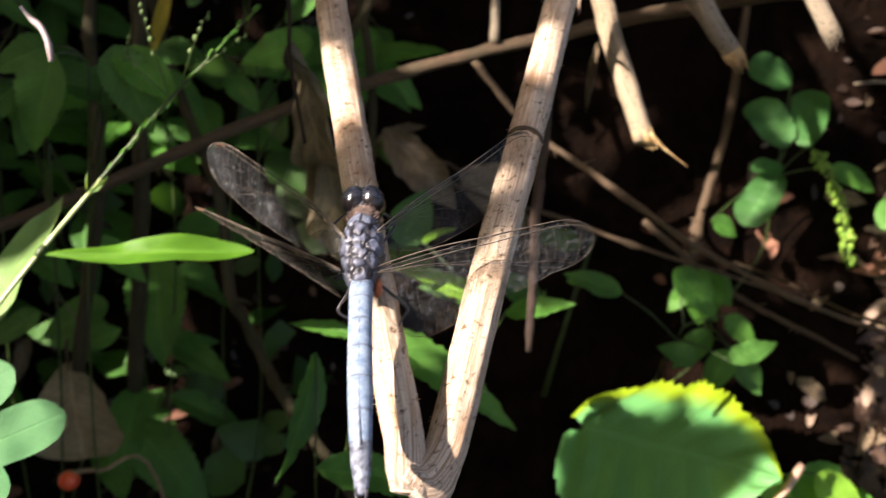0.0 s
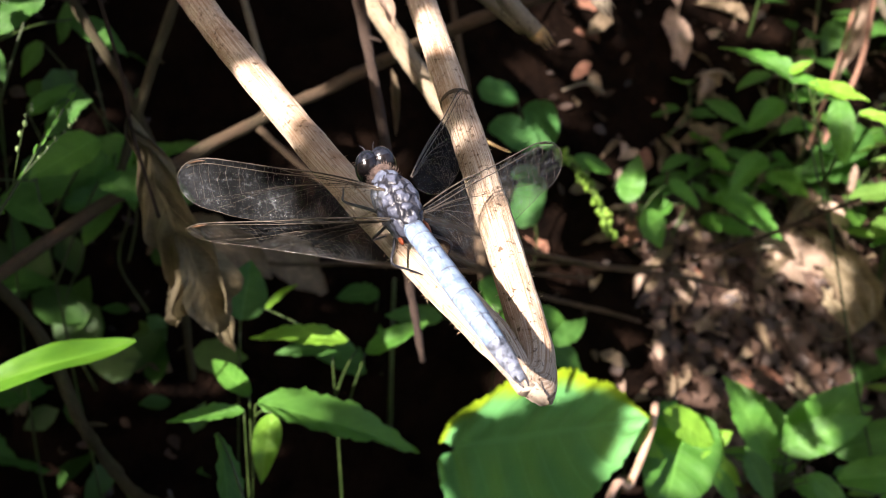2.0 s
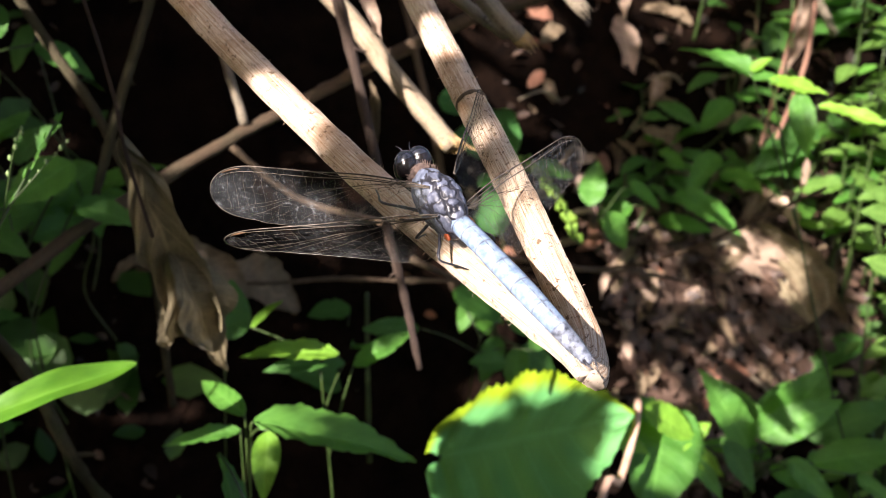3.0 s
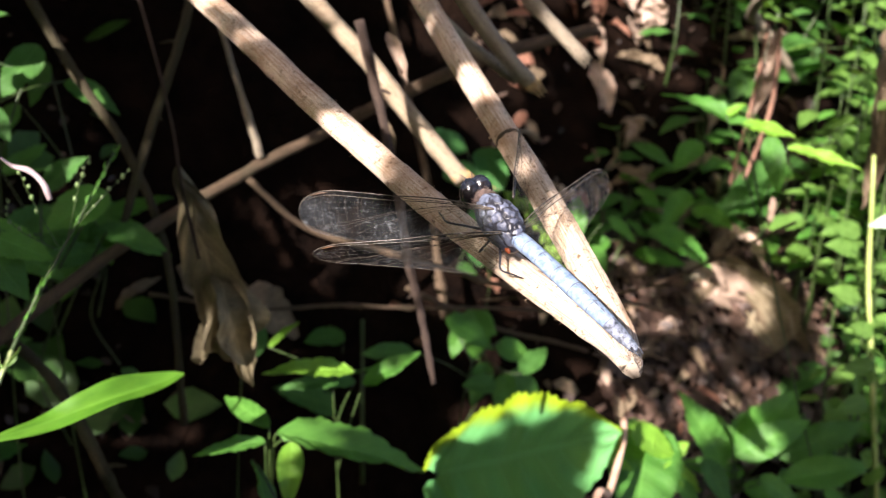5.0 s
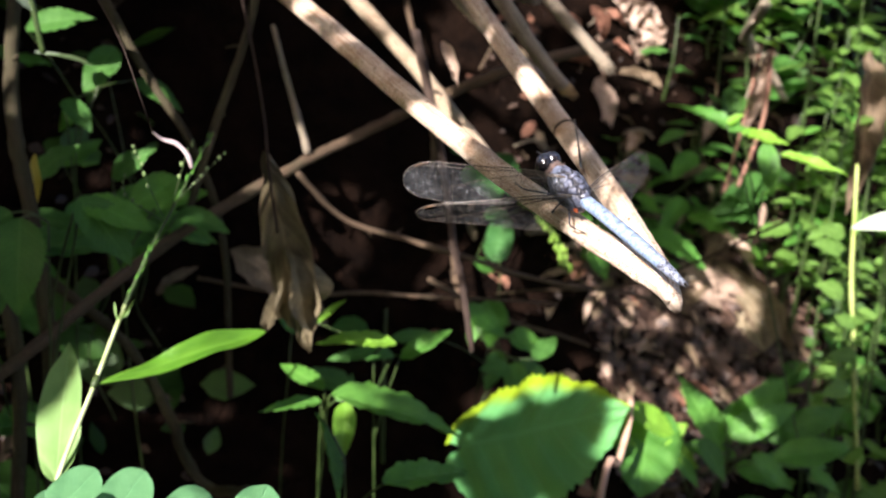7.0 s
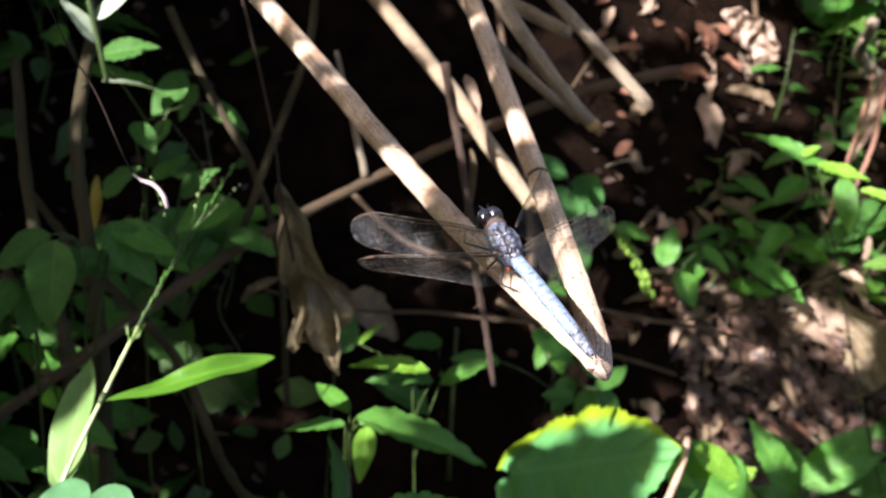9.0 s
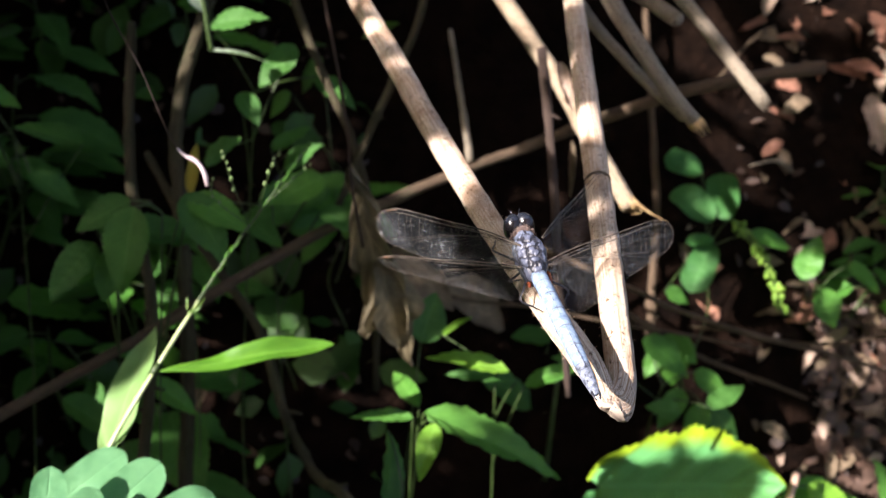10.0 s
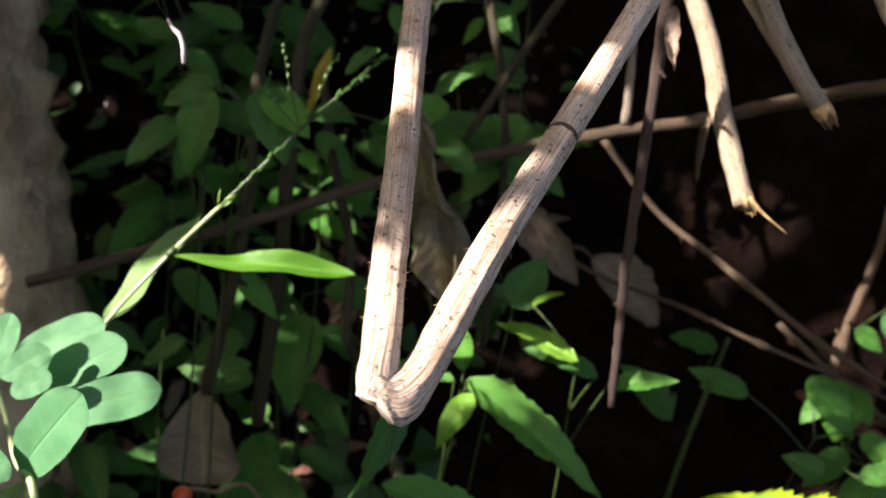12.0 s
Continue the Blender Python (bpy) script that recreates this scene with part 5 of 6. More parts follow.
# ---- the broad toothed leaf ----
def build_broad_leaf():
    ob = thing("broad_leaf_plant", (14.5, 29.0, ground_z(14.5, 29.0)), "broad toothed heart-shaped leaf, one rim coloured yellow-green as if sunlit", "plant")
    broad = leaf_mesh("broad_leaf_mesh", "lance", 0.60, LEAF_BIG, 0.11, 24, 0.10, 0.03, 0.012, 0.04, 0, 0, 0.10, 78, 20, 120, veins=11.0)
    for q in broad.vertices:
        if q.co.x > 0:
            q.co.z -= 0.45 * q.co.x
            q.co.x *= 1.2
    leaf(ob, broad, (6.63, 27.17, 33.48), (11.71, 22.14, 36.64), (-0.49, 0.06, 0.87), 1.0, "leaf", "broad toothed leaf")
    second = leaf_mesh("second_leaf_mesh", "heart", 0.45, LEAF_MID, 0.10, 18, 0.15, 0.15, 0.012, 0.05, 0, 0, 0.2, 40, 12, 121, veins=9.0)
    leaf(ob, second, (15.78, 25.22, 33.90), (13.36, 22.46, 32.11), (-0.1, -0.55, 0.85), 1.0, "leaf", "smaller green leaf beneath the broad one")
    bm = bmesh.new()
    tube(bm, spline([(14.5, 29.0, ground_z(14.5, 29.0)), (14.6, 28.0, 26.0), (9.0, 28.6, 29.0), (6.63, 27.17, 33.48)], 8), lambda t: 0.16 - 0.06 * t, 8, 0, 0, 0.1)
    part("stalk", bm, GREEN_STEM, ob)
    bm = bmesh.new()
    tube(bm, spline([(13.0, 23.4, 36.2), (12.3, 22.6, 35.5), (11.0, 21.6, 34.4), (9.0, 20.4, 32.5), (5.5, 18.5, ground_z(5.5, 18.5))], 7), lambda t: 0.13 + 0.03 * t, 8, 0, 0, 0.2)
    single("dead_stalk", bm, plain("pinkish_stalk", (0.34, 0.20, 0.14), (0.55, 0.38, 0.28), 90.0), (5.5, 18.5, ground_z(5.5, 18.5)), "thin pinkish dead stalk in front of a broad leaf", "plant stem")


build_broad_leaf()
herb("blue-green pointed leaves of a low herb beside the litter", [
    (MID, (18.87, 23.37, 32.72), (16.98, 24.35, 36.19), (-0.25, -0.70, 0.62), 0.90),
    (MID, (19.77, 23.54, 32.87), (21.96, 22.43, 36.03), (-0.25, -0.70, 0.62), 1.25),
    (MID, (18.90, 22.98, 33.44), (21.41, 21.34, 35.29), (-0.25, -0.70, 0.62), 1.00),
    (DARK, (21.73, 23.10, 32.67), (24.83, 21.18, 34.54), (-0.25, -0.70, 0.62), 0.90),
    (MID, (21.10, 22.11, 32.14), (24.15, 20.01, 33.26), (-0.25, -0.70, 0.62), 0.90),
    (DARK, (17.30, 23.22, 33.53), (17.77, 21.64, 32.02), (-0.25, -0.70, 0.62), 1.10),
])
herb("rounded leaves behind a broad toothed leaf, some coloured bright for sunlight", [
    (BRIGHT, (16.75, 25.01, 32.82), (17.20, 24.15, 33.81), (-0.25, -0.70, 0.62), 1.60),
    (BRIGHT, (15.88, 26.01, 32.82), (13.96, 26.03, 32.79), (-0.25, -0.70, 0.62), 1.50),
    (MID, (16.11, 23.59, 32.79), (16.54, 22.18, 31.76), (-0.25, -0.70, 0.62), 1.00),
    (MID, (21.86, 20.60, 32.16), (22.44, 19.24, 31.63), (-0.25, -0.70, 0.62), 1.10),
    (MID, (19.09, 21.64, 33.08), (20.07, 19.89, 31.85), (-0.25, -0.70, 0.62), 1.00),
])

# ---- upright sprout in the shade, flower spike, small pale leaf, yellow leaf ----
bm = bmesh.new()
sp = spline([(6.6, 35.0, ground_z(6.6, 35.0)), (6.7, 35.2, 32.0), (6.9, 35.6, 35.0), (7.1, 36.0, 37.3)], 6)
tube(bm, sp, lambda t: 0.13 - 0.05 * t + 0.10 * max(0.0, (t - 0.85) / 0.15) * (1.2 - t), 9, 0, 0, 0.1)
single("sprout", bm, GREEN_STEM, (6.6, 35.0, ground_z(6.6, 35.0)), "upright green sprout with a closed bud", "plant")


def build_raceme():
    """A drooping spike of small yellow-green buds."""
    top, low = Vector((15.6, 36.3, 42.6)), Vector((17.9, 34.7, 38.4))
    ob = thing("flower_spike", (14.8, 37.0, 43.2), "drooping spike of small yellow-green buds", "flower spike")
    line = spline([(14.8, 37.0, 43.2), top, top.lerp(low, 0.5) + Vector((0.2, -0.2, 0.3)), low], 8)
    bm = bmesh.new()
    tube(bm, line, lambda t: 0.07 - 0.03 * t, 6)
    part("spike_axis", bm, GREEN_STEM, ob)
    rnd = random.Random(21)
    bud = bmesh.new()
    for k in range(90):
        p = line[7 + int(k / 90 * (len(line) - 8))]
        o = Vector((rnd.uniform(-1, 1), rnd.uniform(-1, 1), rnd.uniform(-1, 1))).normalized() * rnd.uniform(0.10, 0.32)
        r = rnd.uniform(0.07, 0.14)
        ball(bud, p + o, (Vector((r, 0, 0)), Vector((0, r, 0)), Vector((0, 0, r * 1.3))), 7, 5)
    part("flower_head", bud, plain("spike_bud", (0.10, 0.22, 0.02), (0.20, 0.33, 0.04), 300.0, 0.5), ob, kind="stuff")


build_raceme()
pale_leaf = thing("pale_leaf_shoot", (-9.9, 28.4, 52.5), "small leaf coloured pale as if sunlit, on a drooping green shoot", "plant")
bm = bmesh.new()
tube(bm, spline([(-10.2, 29.5, 60.0), (-9.9, 28.6, 54.5), (-9.5, 28.6, 51.6), (-9.3, 28.7, 50.3)], 7), lambda t: 0.12 - 0.03 * t, 7)
part("shoot", bm, GREEN_STEM, pale_leaf)
# sunlight on these small leaves is put into a whitish colour
LEAF_SUNLIT_WHITE = leaf_material("leaf_sunlit_whitish", (0.46, 0.58, 0.40), (0.58, 0.68, 0.50), (0.40, 0.58, 0.26), 0.5, 10.0, 0.2, 0.3)
PALE_TINY = leaf_mesh("pale_small_mesh", "ovate", 0.20, LEAF_SUNLIT_WHITE, 0, 0, 0.2, 0.08, 0.006, 0.03, 0, 0, 0, 16, 8, 140)
leaf(pale_leaf, PALE_TINY, (-9.46, 29.2, 50.3), (-7.36, 31.2, 50.05), (-0.35, -0.45, 0.80), 1.0)
leaf(pale_leaf, PALE_TINY, (-9.5, 28.6, 51.7), (-10.6, 28.3, 53.2), (0.1, -0.7, 0.7), 1.2)
leaf(pale_leaf, PALE_TINY, (-9.6, 28.6, 52.5), (-8.3, 28.6, 53.6), (0.1, -0.7, 0.7), 1.1)
YELLOW = leaf_mesh("yellow_leaf_mesh", "lance", 0.10, LEAF_YELLOW, 0, 0, 0.5, 0.2, 0.0, 0.05, 1.2, 0, 0, 24, 8, 150)
loose_leaf(YELLOW, (-9.8, 28.3, 47.0), (-10.1, 27.6, 44.6), (0.3, -0.9, 0.2), 1.5, "yellow_leaf", "narrow yellowed leaf that hangs on a shrub stem", "leaf")

# a red berry near the ground
bm = bmesh.new()
ball(bm, Vector((-11.0, 22.9, 30.9)), (Vector((0.36, 0, 0)), Vector((0, 0.36, 0)), Vector((0, 0, 0.34))), 16, 12)
berry = thing("berry", (-11.0, 23.2, 31.2), "small red berry on a brown stalk", "berry")
part("fruit", bm, BERRY, berry)
bm = bmesh.new()
tube(bm, spline([(-11.0, 22.95, 31.2), (-10.2, 23.6, 30.9), (-8.6, 25.0, 29.5), (-6.5, 27.5, ground_z(-6.5, 27.5))], 6), 0.07, 6)
part("stalk", bm, BROWN_STEM, berry)

# the weathered trunk at the edge of the bank
bm = bmesh.new()
tube(bm, spline([(-26.2, 30.5, ground_z(-26.2, 30.5) - 2), (-25.9, 30.4, 30.0), (-27.9, 31.2, 38.0), (-29.9, 32.5, 46.0), (-31.8, 34.5, 58.0), (-33.0, 38.0, 80.0)], 10), lambda t: 4.4 - 1.4 * t, 30, 5, 0.05, 0.25, True, 8)
trunk = thing("tree_trunk", (-26.2, 30.5, ground_z(-26.2, 30.5)), "slim trunk, its mottled tan bark coloured lighter for sunlight", "tree trunk")
# mottled tan bark, raised in tone to stand in for dappled sun
TRUNK_BARK = plain("mottled_sunlit_bark", (0.30, 0.19, 0.095), (0.70, 0.52, 0.31), 26.0, 0.85, 1.0, 0.004)
part("bole", bm, TRUNK_BARK, trunk)
for z, out in ((33.0, (3.3, -2.2)), (41.0, (3.0, -2.0)), (49.0, (2.2, -2.9))):
    bm = bmesh.new()
    c = Vector((-26.4 - (z - 30) * 0.235, 30.4 + (z - 30) * 0.12, z))
    ball(bm, c + Vector((out[0], out[1], 0)), (Vector((0.8, 0.5, 0)), Vector((-0.4, 0.7, 0)), Vector((0, 0, 0.9))), 14, 10)
    part("branch_scar", bm, TRUNK_BARK, trunk)


# ---- right of the perch: dry hanging leaves, big dead leaf, litter, sunlit bush ----
def dead(mesh, base, tip, face, wide, label):
    return loose_leaf(mesh, base, tip, face, wide, "dead_leaf", label, "dead leaf", "dead leaves")


RED_STALK = dry_material("reddish_stalk", (0.42, 0.24, 0.17), (0.22, 0.10, 0.065), (0.25, 0.15, 0.1))
twig([(30.15, 33.95, 51.35), (28.65, 33.10, 47.72), (27.00, 32.60, 43.03)], 0.10, 0.08, "narrow reddish-brown dead stalk that hangs", RED_STALK, 0.3, 30, 8)
twig([(29.88, 32.86, 51.07), (28.64, 31.82, 47.23), (26.99, 31.59, 43.51)], 0.15, 0.11, "narrow reddish-brown dead stalk that hangs", RED_STALK, 0.3, 30, 8)
dead(PALE_MESH[0], (30.09, 33.33, 51.06), (28.32, 32.32, 46.42), (-0.4, -0.8, 0.3), 0.5, "withered pinkish leaf that hangs from a dry stem")
RIDGED = leaf_mesh("ridged_leaf_mesh", "oblong", 0.30, DEAD_STRAW, 0, 0, 0.12, 0.10, 0.006, 0.10, 0.5, 0.018, 0, 40, 44, 38, ribs=0.028)
stalked_leaf(RIDGED, (30.3, 37.8, 37.7), (32.9, 33.0, 32.4), (-0.60, -0.68, 0.30), 1.0, "large tan dead leaf with lengthwise ridges on the bank")
dead(PALE_MESH[2], (28.2, 37.2, 37.2), (32.8, 33.0, 34.4), (-0.45, -0.65, 0.6), 0.9, "dry folded leaf among litter")
CRUMPLED = [leaf_mesh("crumpled_leaf_mesh", "oblong", 0.36, DEAD_SUNLIT, 0, 0, 0.2, 0.2, 0.02, 0.25, r, 0.11, 0, 34, 26, 60 + k) for k, r in enumerate((1.6, -1.8, 2.4))]
dead(CRUMPLED[0], (26.7, 43.4, 54.2), (30.0, 42.6, 51.0), (-0.5, -0.75, 0.35), 0.8, "large pale pinkish leaf, dry and crumpled, high on the bank")
dead(CRUMPLED[1], (29.6, 43.0, 53.6), (30.4, 42.6, 50.8), (-0.6, -0.7, 0.2), 0.7, "curled pale dry leaf, high on the bank")
dead(CRUMPLED[2], (27.6, 42.8, 51.6), (28.8, 42.6, 49.9), (-0.4, -0.8, 0.2), 0.7, "curled pale dry leaf, high on the bank")
dead(RED_MESH[0], (24.6, 43.2, 53.4), (27.0, 43.6, 51.2), (-0.3, -0.8, 0.4), 1.1, "reddish-brown curled leaf high on the bank")
dead(PALE_MESH[2], (29.8, 46.0, 51.6), (31.8, 48.2, 47.8), (-0.5, -0.8, 0.2), 0.55, "narrow pale dead leaf that hangs on the bank")
dead(PALE_MESH[2], (27.0, 45.0, 51.5), (24.6, 43.0, 47.0), (-0.2, -0.8, 0.5), 0.9, "pale hanging dead leaf on the bank")

# ---- a thick pale shoot, a leaf coloured whitish and a curled brown leaf before the bush ----
shoot = thing("pale_shoot", (23.62, 19.23, 31.36), "thick pale yellow-green shoot with small leaves", "plant")
for pts, r0 in (([(23.62, 19.23, 31.36), (24.10, 20.90, 38.03), (24.30, 21.65, 40.99), (24.32, 22.00, 44.30), (24.6, 22.4, 46.2)], 0.12),):
    bm = bmesh.new()
    tube(bm, spline(pts, 7), (lambda r: lambda t: r * (1 - 0.25 * t))(r0), 9, 0, 0, 0.3, True, 3)
    part("shoot", bm, plain("yellowish_shoot", (0.20, 0.28, 0.06), (0.36, 0.42, 0.13), 90.0, 0.5), shoot)
leaf(shoot, PALE_TINY, (26.35, 20.50, 43.91), (23.97, 21.74, 43.43), (-0.35, -0.75, 0.55), 1.1, "leaf", "leaf coloured whitish as if sunlit")
leaf(shoot, SMALL_SET[0], (23.86, 22.02, 43.04), (22.42, 22.23, 43.38), (-0.54, -0.8, 0.5), 1.2)
leaf(shoot, SMALL_SET[1], (23.73, 21.89, 42.35), (22.20, 22.15, 42.69), (-0.56, -0.8, 0.5), 1.2)
leaf(shoot, SMALL_SET[2], (24.27, 21.39, 41.69), (24.44, 20.57, 41.66), (-0.12, -0.8, 0.5), 1.2)
leaf(shoot, SMALL_SET[0], (23.65, 21.54, 40.98), (23.26, 21.21, 41.53), (-0.28, -0.8, 0.5), 1.2)
leaf(shoot, SMALL_SET[1], (23.55, 21.40, 40.30), (22.13, 21.67, 40.89), (-0.54, -0.8, 0.5), 1.2)
leaf(shoot, SMALL_SET[2], (24.08, 20.90, 39.63), (24.31, 20.04, 39.58), (-0.10, -0.8, 0.5), 1.2)
leaf(shoot, SMALL_SET[0], (23.91, 20.80, 38.94), (22.69, 20.93, 39.45), (-0.48, -0.8, 0.5), 1.2)
leaf(shoot, SMALL_SET[1], (23.70, 20.72, 38.25), (23.71, 19.97, 38.16), (-0.16, -0.8, 0.5), 1.2)
leaf(shoot, SMALL_SET[2], (23.84, 20.44, 37.57), (22.33, 20.64, 37.74), (-0.55, -0.8, 0.5), 1.2)
leaf(shoot, SMALL_SET[0], (23.61, 20.37, 36.88), (23.15, 20.13, 37.61), (-0.30, -0.8, 0.5), 1.2)
leaf(shoot, SMALL_SET[1], (23.38, 20.30, 36.19), (21.85, 20.41, 35.98), (-0.55, -0.8, 0.5), 1.2)
leaf(shoot, SMALL_SET[2], (23.63, 19.97, 35.52), (23.26, 19.64, 36.12), (-0.27, -0.8, 0.5), 1.2)
leaf(shoot, SMALL_SET[0], (23.59, 19.79, 34.83), (23.21, 19.26, 34.74), (-0.26, -0.8, 0.5), 1.2)
leaf(shoot, SMALL_SET[1], (23.48, 19.65, 34.15), (23.00, 19.35, 34.63), (-0.29, -0.8, 0.5), 1.2)
leaf(shoot, SMALL_SET[2], (23.21, 19.60, 33.45), (22.59, 19.48, 34.24), (-0.34, -0.8, 0.5), 1.2)
leaf(shoot, SMALL_SET[0], (22.92, 19.57, 32.76), (23.22, 18.97, 33.73), (-0.11, -0.8, 0.5), 1.2)
dead(DEAD_MESH[2], (28.88, 25.61, 51.40), (26.88, 23.38, 43.87), (-0.55, -0.8, 0.1), 0.9, "large dark curled dead leaf before the bush")
dead(PALE_MESH[0], (28.13, 30.62, 42.62), (27.78, 30.34, 40.95), (-0.5, -0.8, 0.3), 0.8, "small tan curled dead leaf on the bank")

rnd = random.Random(77)


def litter(centre, spread, count, meshes, size):
    """Curled dead leaves heaped on the bank round a point."""
    for _ in range(count):
        x, y = rnd.gauss(centre[0], spread), rnd.gauss(centre[1], spread)
        p = Vector((x, y, ground_z(x, y) + rnd.uniform(0.3, 1.3)))
        n = Vector((rnd.uniform(-0.6, 0.4), -0.75 + rnd.uniform(-0.4, 0.4), 0.75)).normalized()
        d = n.orthogonal().normalized()
        d.rotate(Matrix.Rotation(rnd.uniform(0, 6.283), 3, n))
        loose_leaf(rnd.choice(meshes), p, p + d * rnd.uniform(*size), n, rnd.uniform(0.7, 1.5), "dead_leaf", "curled brown dead leaf in the litter of the bank", "dead leaf", "leaf litter")


litter((23.0, 47.5), 1.7, 26, PALE_MESH + RED_MESH, (1.0, 2.6))
litter((26.5, 51.5), 2.2, 24, PALE_MESH + RED_MESH, (1.5, 4.0))
litter((20.5, 38.0), 3.0, 34, PALE_MESH + RED_MESH + DEAD_MESH, (1.0, 2.6))
litter((28.0, 37.0), 3.2, 40, PALE_MESH + DEAD_MESH + DEAD_MESH, (1.4, 3.6))
litter((14.0, 36.5), 2.0, 8, PALE_MESH + RED_MESH, (0.8, 1.8))
litter((35.0, 36.0), 4.0, 20, PALE_MESH + DEAD_MESH, (1.4, 3.4))
litter((-6.0, 37.0), 4.0, 7, DEAD_MESH + RED_MESH, (1.2, 3.0))
litter((-14.0, 36.0), 6.0, 16, DEAD_MESH + RED_MESH, (1.2, 3.0))
litter((21.0, 43.0), 3.0, 9, DEAD_MESH + RED_MESH, (0.9, 2.0))
litter((23.5, 35.0), 2.2, 30, PALE_MESH + RED_MESH + DEAD_MESH, (0.9, 2.2))
litter((26.0, 46.0), 3.5, 16, PALE_MESH + RED_MESH + DEAD_MESH, (1.0, 3.0))
for k in range(30):
    x, y = rnd.uniform(19, 42), rnd.uniform(30, 54)
    p = Vector((x, y, ground_z(x, y) + 0.6))
    a = rnd.uniform(0, 6.283)
    d = Vector((math.cos(a), math.sin(a) * 0.8, math.sin(a) * 0.9)) * rnd.uniform(1.5, 5)
    twig([p, p + d * 0.5 + Vector((0, -0.5, 0.6)), p + d + Vector((0, -0.3, 0.2))], rnd.uniform(0.07, 0.16), rnd.uniform(0.05, 0.1), "short dry twig in the leaf litter", rnd.choice((BARK, DRY_GREY, BARK)), 0.4, k, 7)


def scatter(name, count, size, box, lift, mat, label, seed, keep=lambda x, y: True):
    """Too many small leaves to count, as one object: each a folded blade of eight points."""
    r = random.Random(seed)
    half = [(0.0, 0.0), (0.20, 0.22), (0.26, 0.48), (0.14, 0.78), (0.0, 1.0)]
    verts, faces = [], []
    for _ in range(count):
        x, y = r.uniform(box[0], box[1]), r.uniform(box[2], box[3])
        if not keep(x, y):
            continue
        p = Vector((x, y, ground_z(x, y) + r.uniform(*lift)))
        n = Vector((r.uniform(-0.7, 0.7), -0.7 + r.uniform(-0.6, 0.6), 0.7)).normalized()
        d = n.orthogonal().normalized()
        d.rotate(Matrix.Rotation(r.uniform(0, 6.283), 3, n))
        q = d.cross(n)
        s = r.uniform(*size)
        w = r.uniform(0.8, 1.5)
        bend = r.uniform(-0.3, 0.4)
        i = len(verts)
        for a, b in half:
            verts.append((p + d * (b * s) - n * (bend * b * b * s)) * CM)
        for sgn in (-1, 1):
            for a, b in half[1:4]:
                verts.append((p + d * (b * s) + q * (sgn * a * s * w) + n * (a * s * 0.3 - bend * b * b * s)) * CM)
        for o in (5, 8):
            c = [i, i + 1, i + 2, i + 3, i + 4]
            e = [i + o, i + o + 1, i + o + 2]
            fs = [(c[0], c[1], e[0]), (c[1], c[2], e[1], e[0]), (c[2], c[3], e[2], e[1]), (c[3], c[4], e[2])]
            faces += fs if o == 8 else [f[::-1] for f in fs]
    me = bpy.data.meshes.new(name)
    me.from_pydata(verts, [], faces)
    me.materials.append(mat)
    me.polygons.foreach_set("use_smooth", [True] * len(me.polygons))
    tagged(new(name, me), label, "leaves", kind="stuff")


def island_material(name, a, b_, glow, thin):
    m, n, l, b = material(name, 0.55)
    g = n.new("ShaderNodeNewGeometry")
    c = mixed(n, l, g.outputs["Random Per Island"], a, b_)
    c = mixed(n, l, ramp(n, l, grain(n, l, 150.0, 4), 0.4, 0.7, 0.0, 0.5), c, tuple(v * 0.5 for v in a))
    l.new(c, b.inputs["Base Color"])
    t = n.new("ShaderNodeBsdfTranslucent")
    t.inputs[0].default_value = (*glow, 1)
    mx = n.new("ShaderNodeMixShader")
    mx.inputs[0].default_value = thin
    l.new(b.outputs[0], mx.inputs[1])
    l.new(t.outputs[0], mx.inputs[2])
    l.new(mx.outputs[0], n["Material Output"].inputs[0])
    return m


SMALL_GREEN = island_material("small_dark_leaves", (0.018, 0.065, 0.010), (0.055, 0.15, 0.018), (0.08, 0.22, 0.02), 0.3)
SMALL_BROWN = island_material("litter_crumbs", (0.006, 0.003, 0.002), (0.06, 0.033, 0.02), (0.05, 0.03, 0.015), 0.1)
not_litter = lambda x, y: not (-2 < x < 34 and 29 < y < 53)
scatter("ground_leaves", 1000, (1.2, 3.4), (-45, 50, 24, 62), (0.3, 3.0), SMALL_GREEN, "small dark leaves that cover the shaded bank", 1, not_litter)
scatter("bank_leaves", 16000, (1.5, 4.5), (-330, 330, -300, 360), (0.2, 2.5), SMALL_GREEN, "low leaves that cover the ground round the bank", 5, lambda x, y: not (-46 < x < 51 and -12 < y < 63) and (x * 12.9898 + y * 78.233) % 1.0 < math.exp(-(x * x + (y - 30) ** 2) / 150 ** 2))
scatter("leaf_crumbs", 2600, (0.5, 1.3), (21, 38, 31, 39), (0.05, 0.7), island_material("rotting_leaves", (0.02, 0.009, 0.005), (0.12, 0.072, 0.05), (0.06, 0.035, 0.02), 0.1), "rotting reddish-brown leaf scraps heaped on the bank", 12)
scatter("litter_crumbs", 2600, (0.3, 1.0), (-30, 46, 22, 60), (0.0, 0.6), SMALL_BROWN, "crumbled dead leaves on dark soil", 2, lambda x, y: not -3 < x < 17)


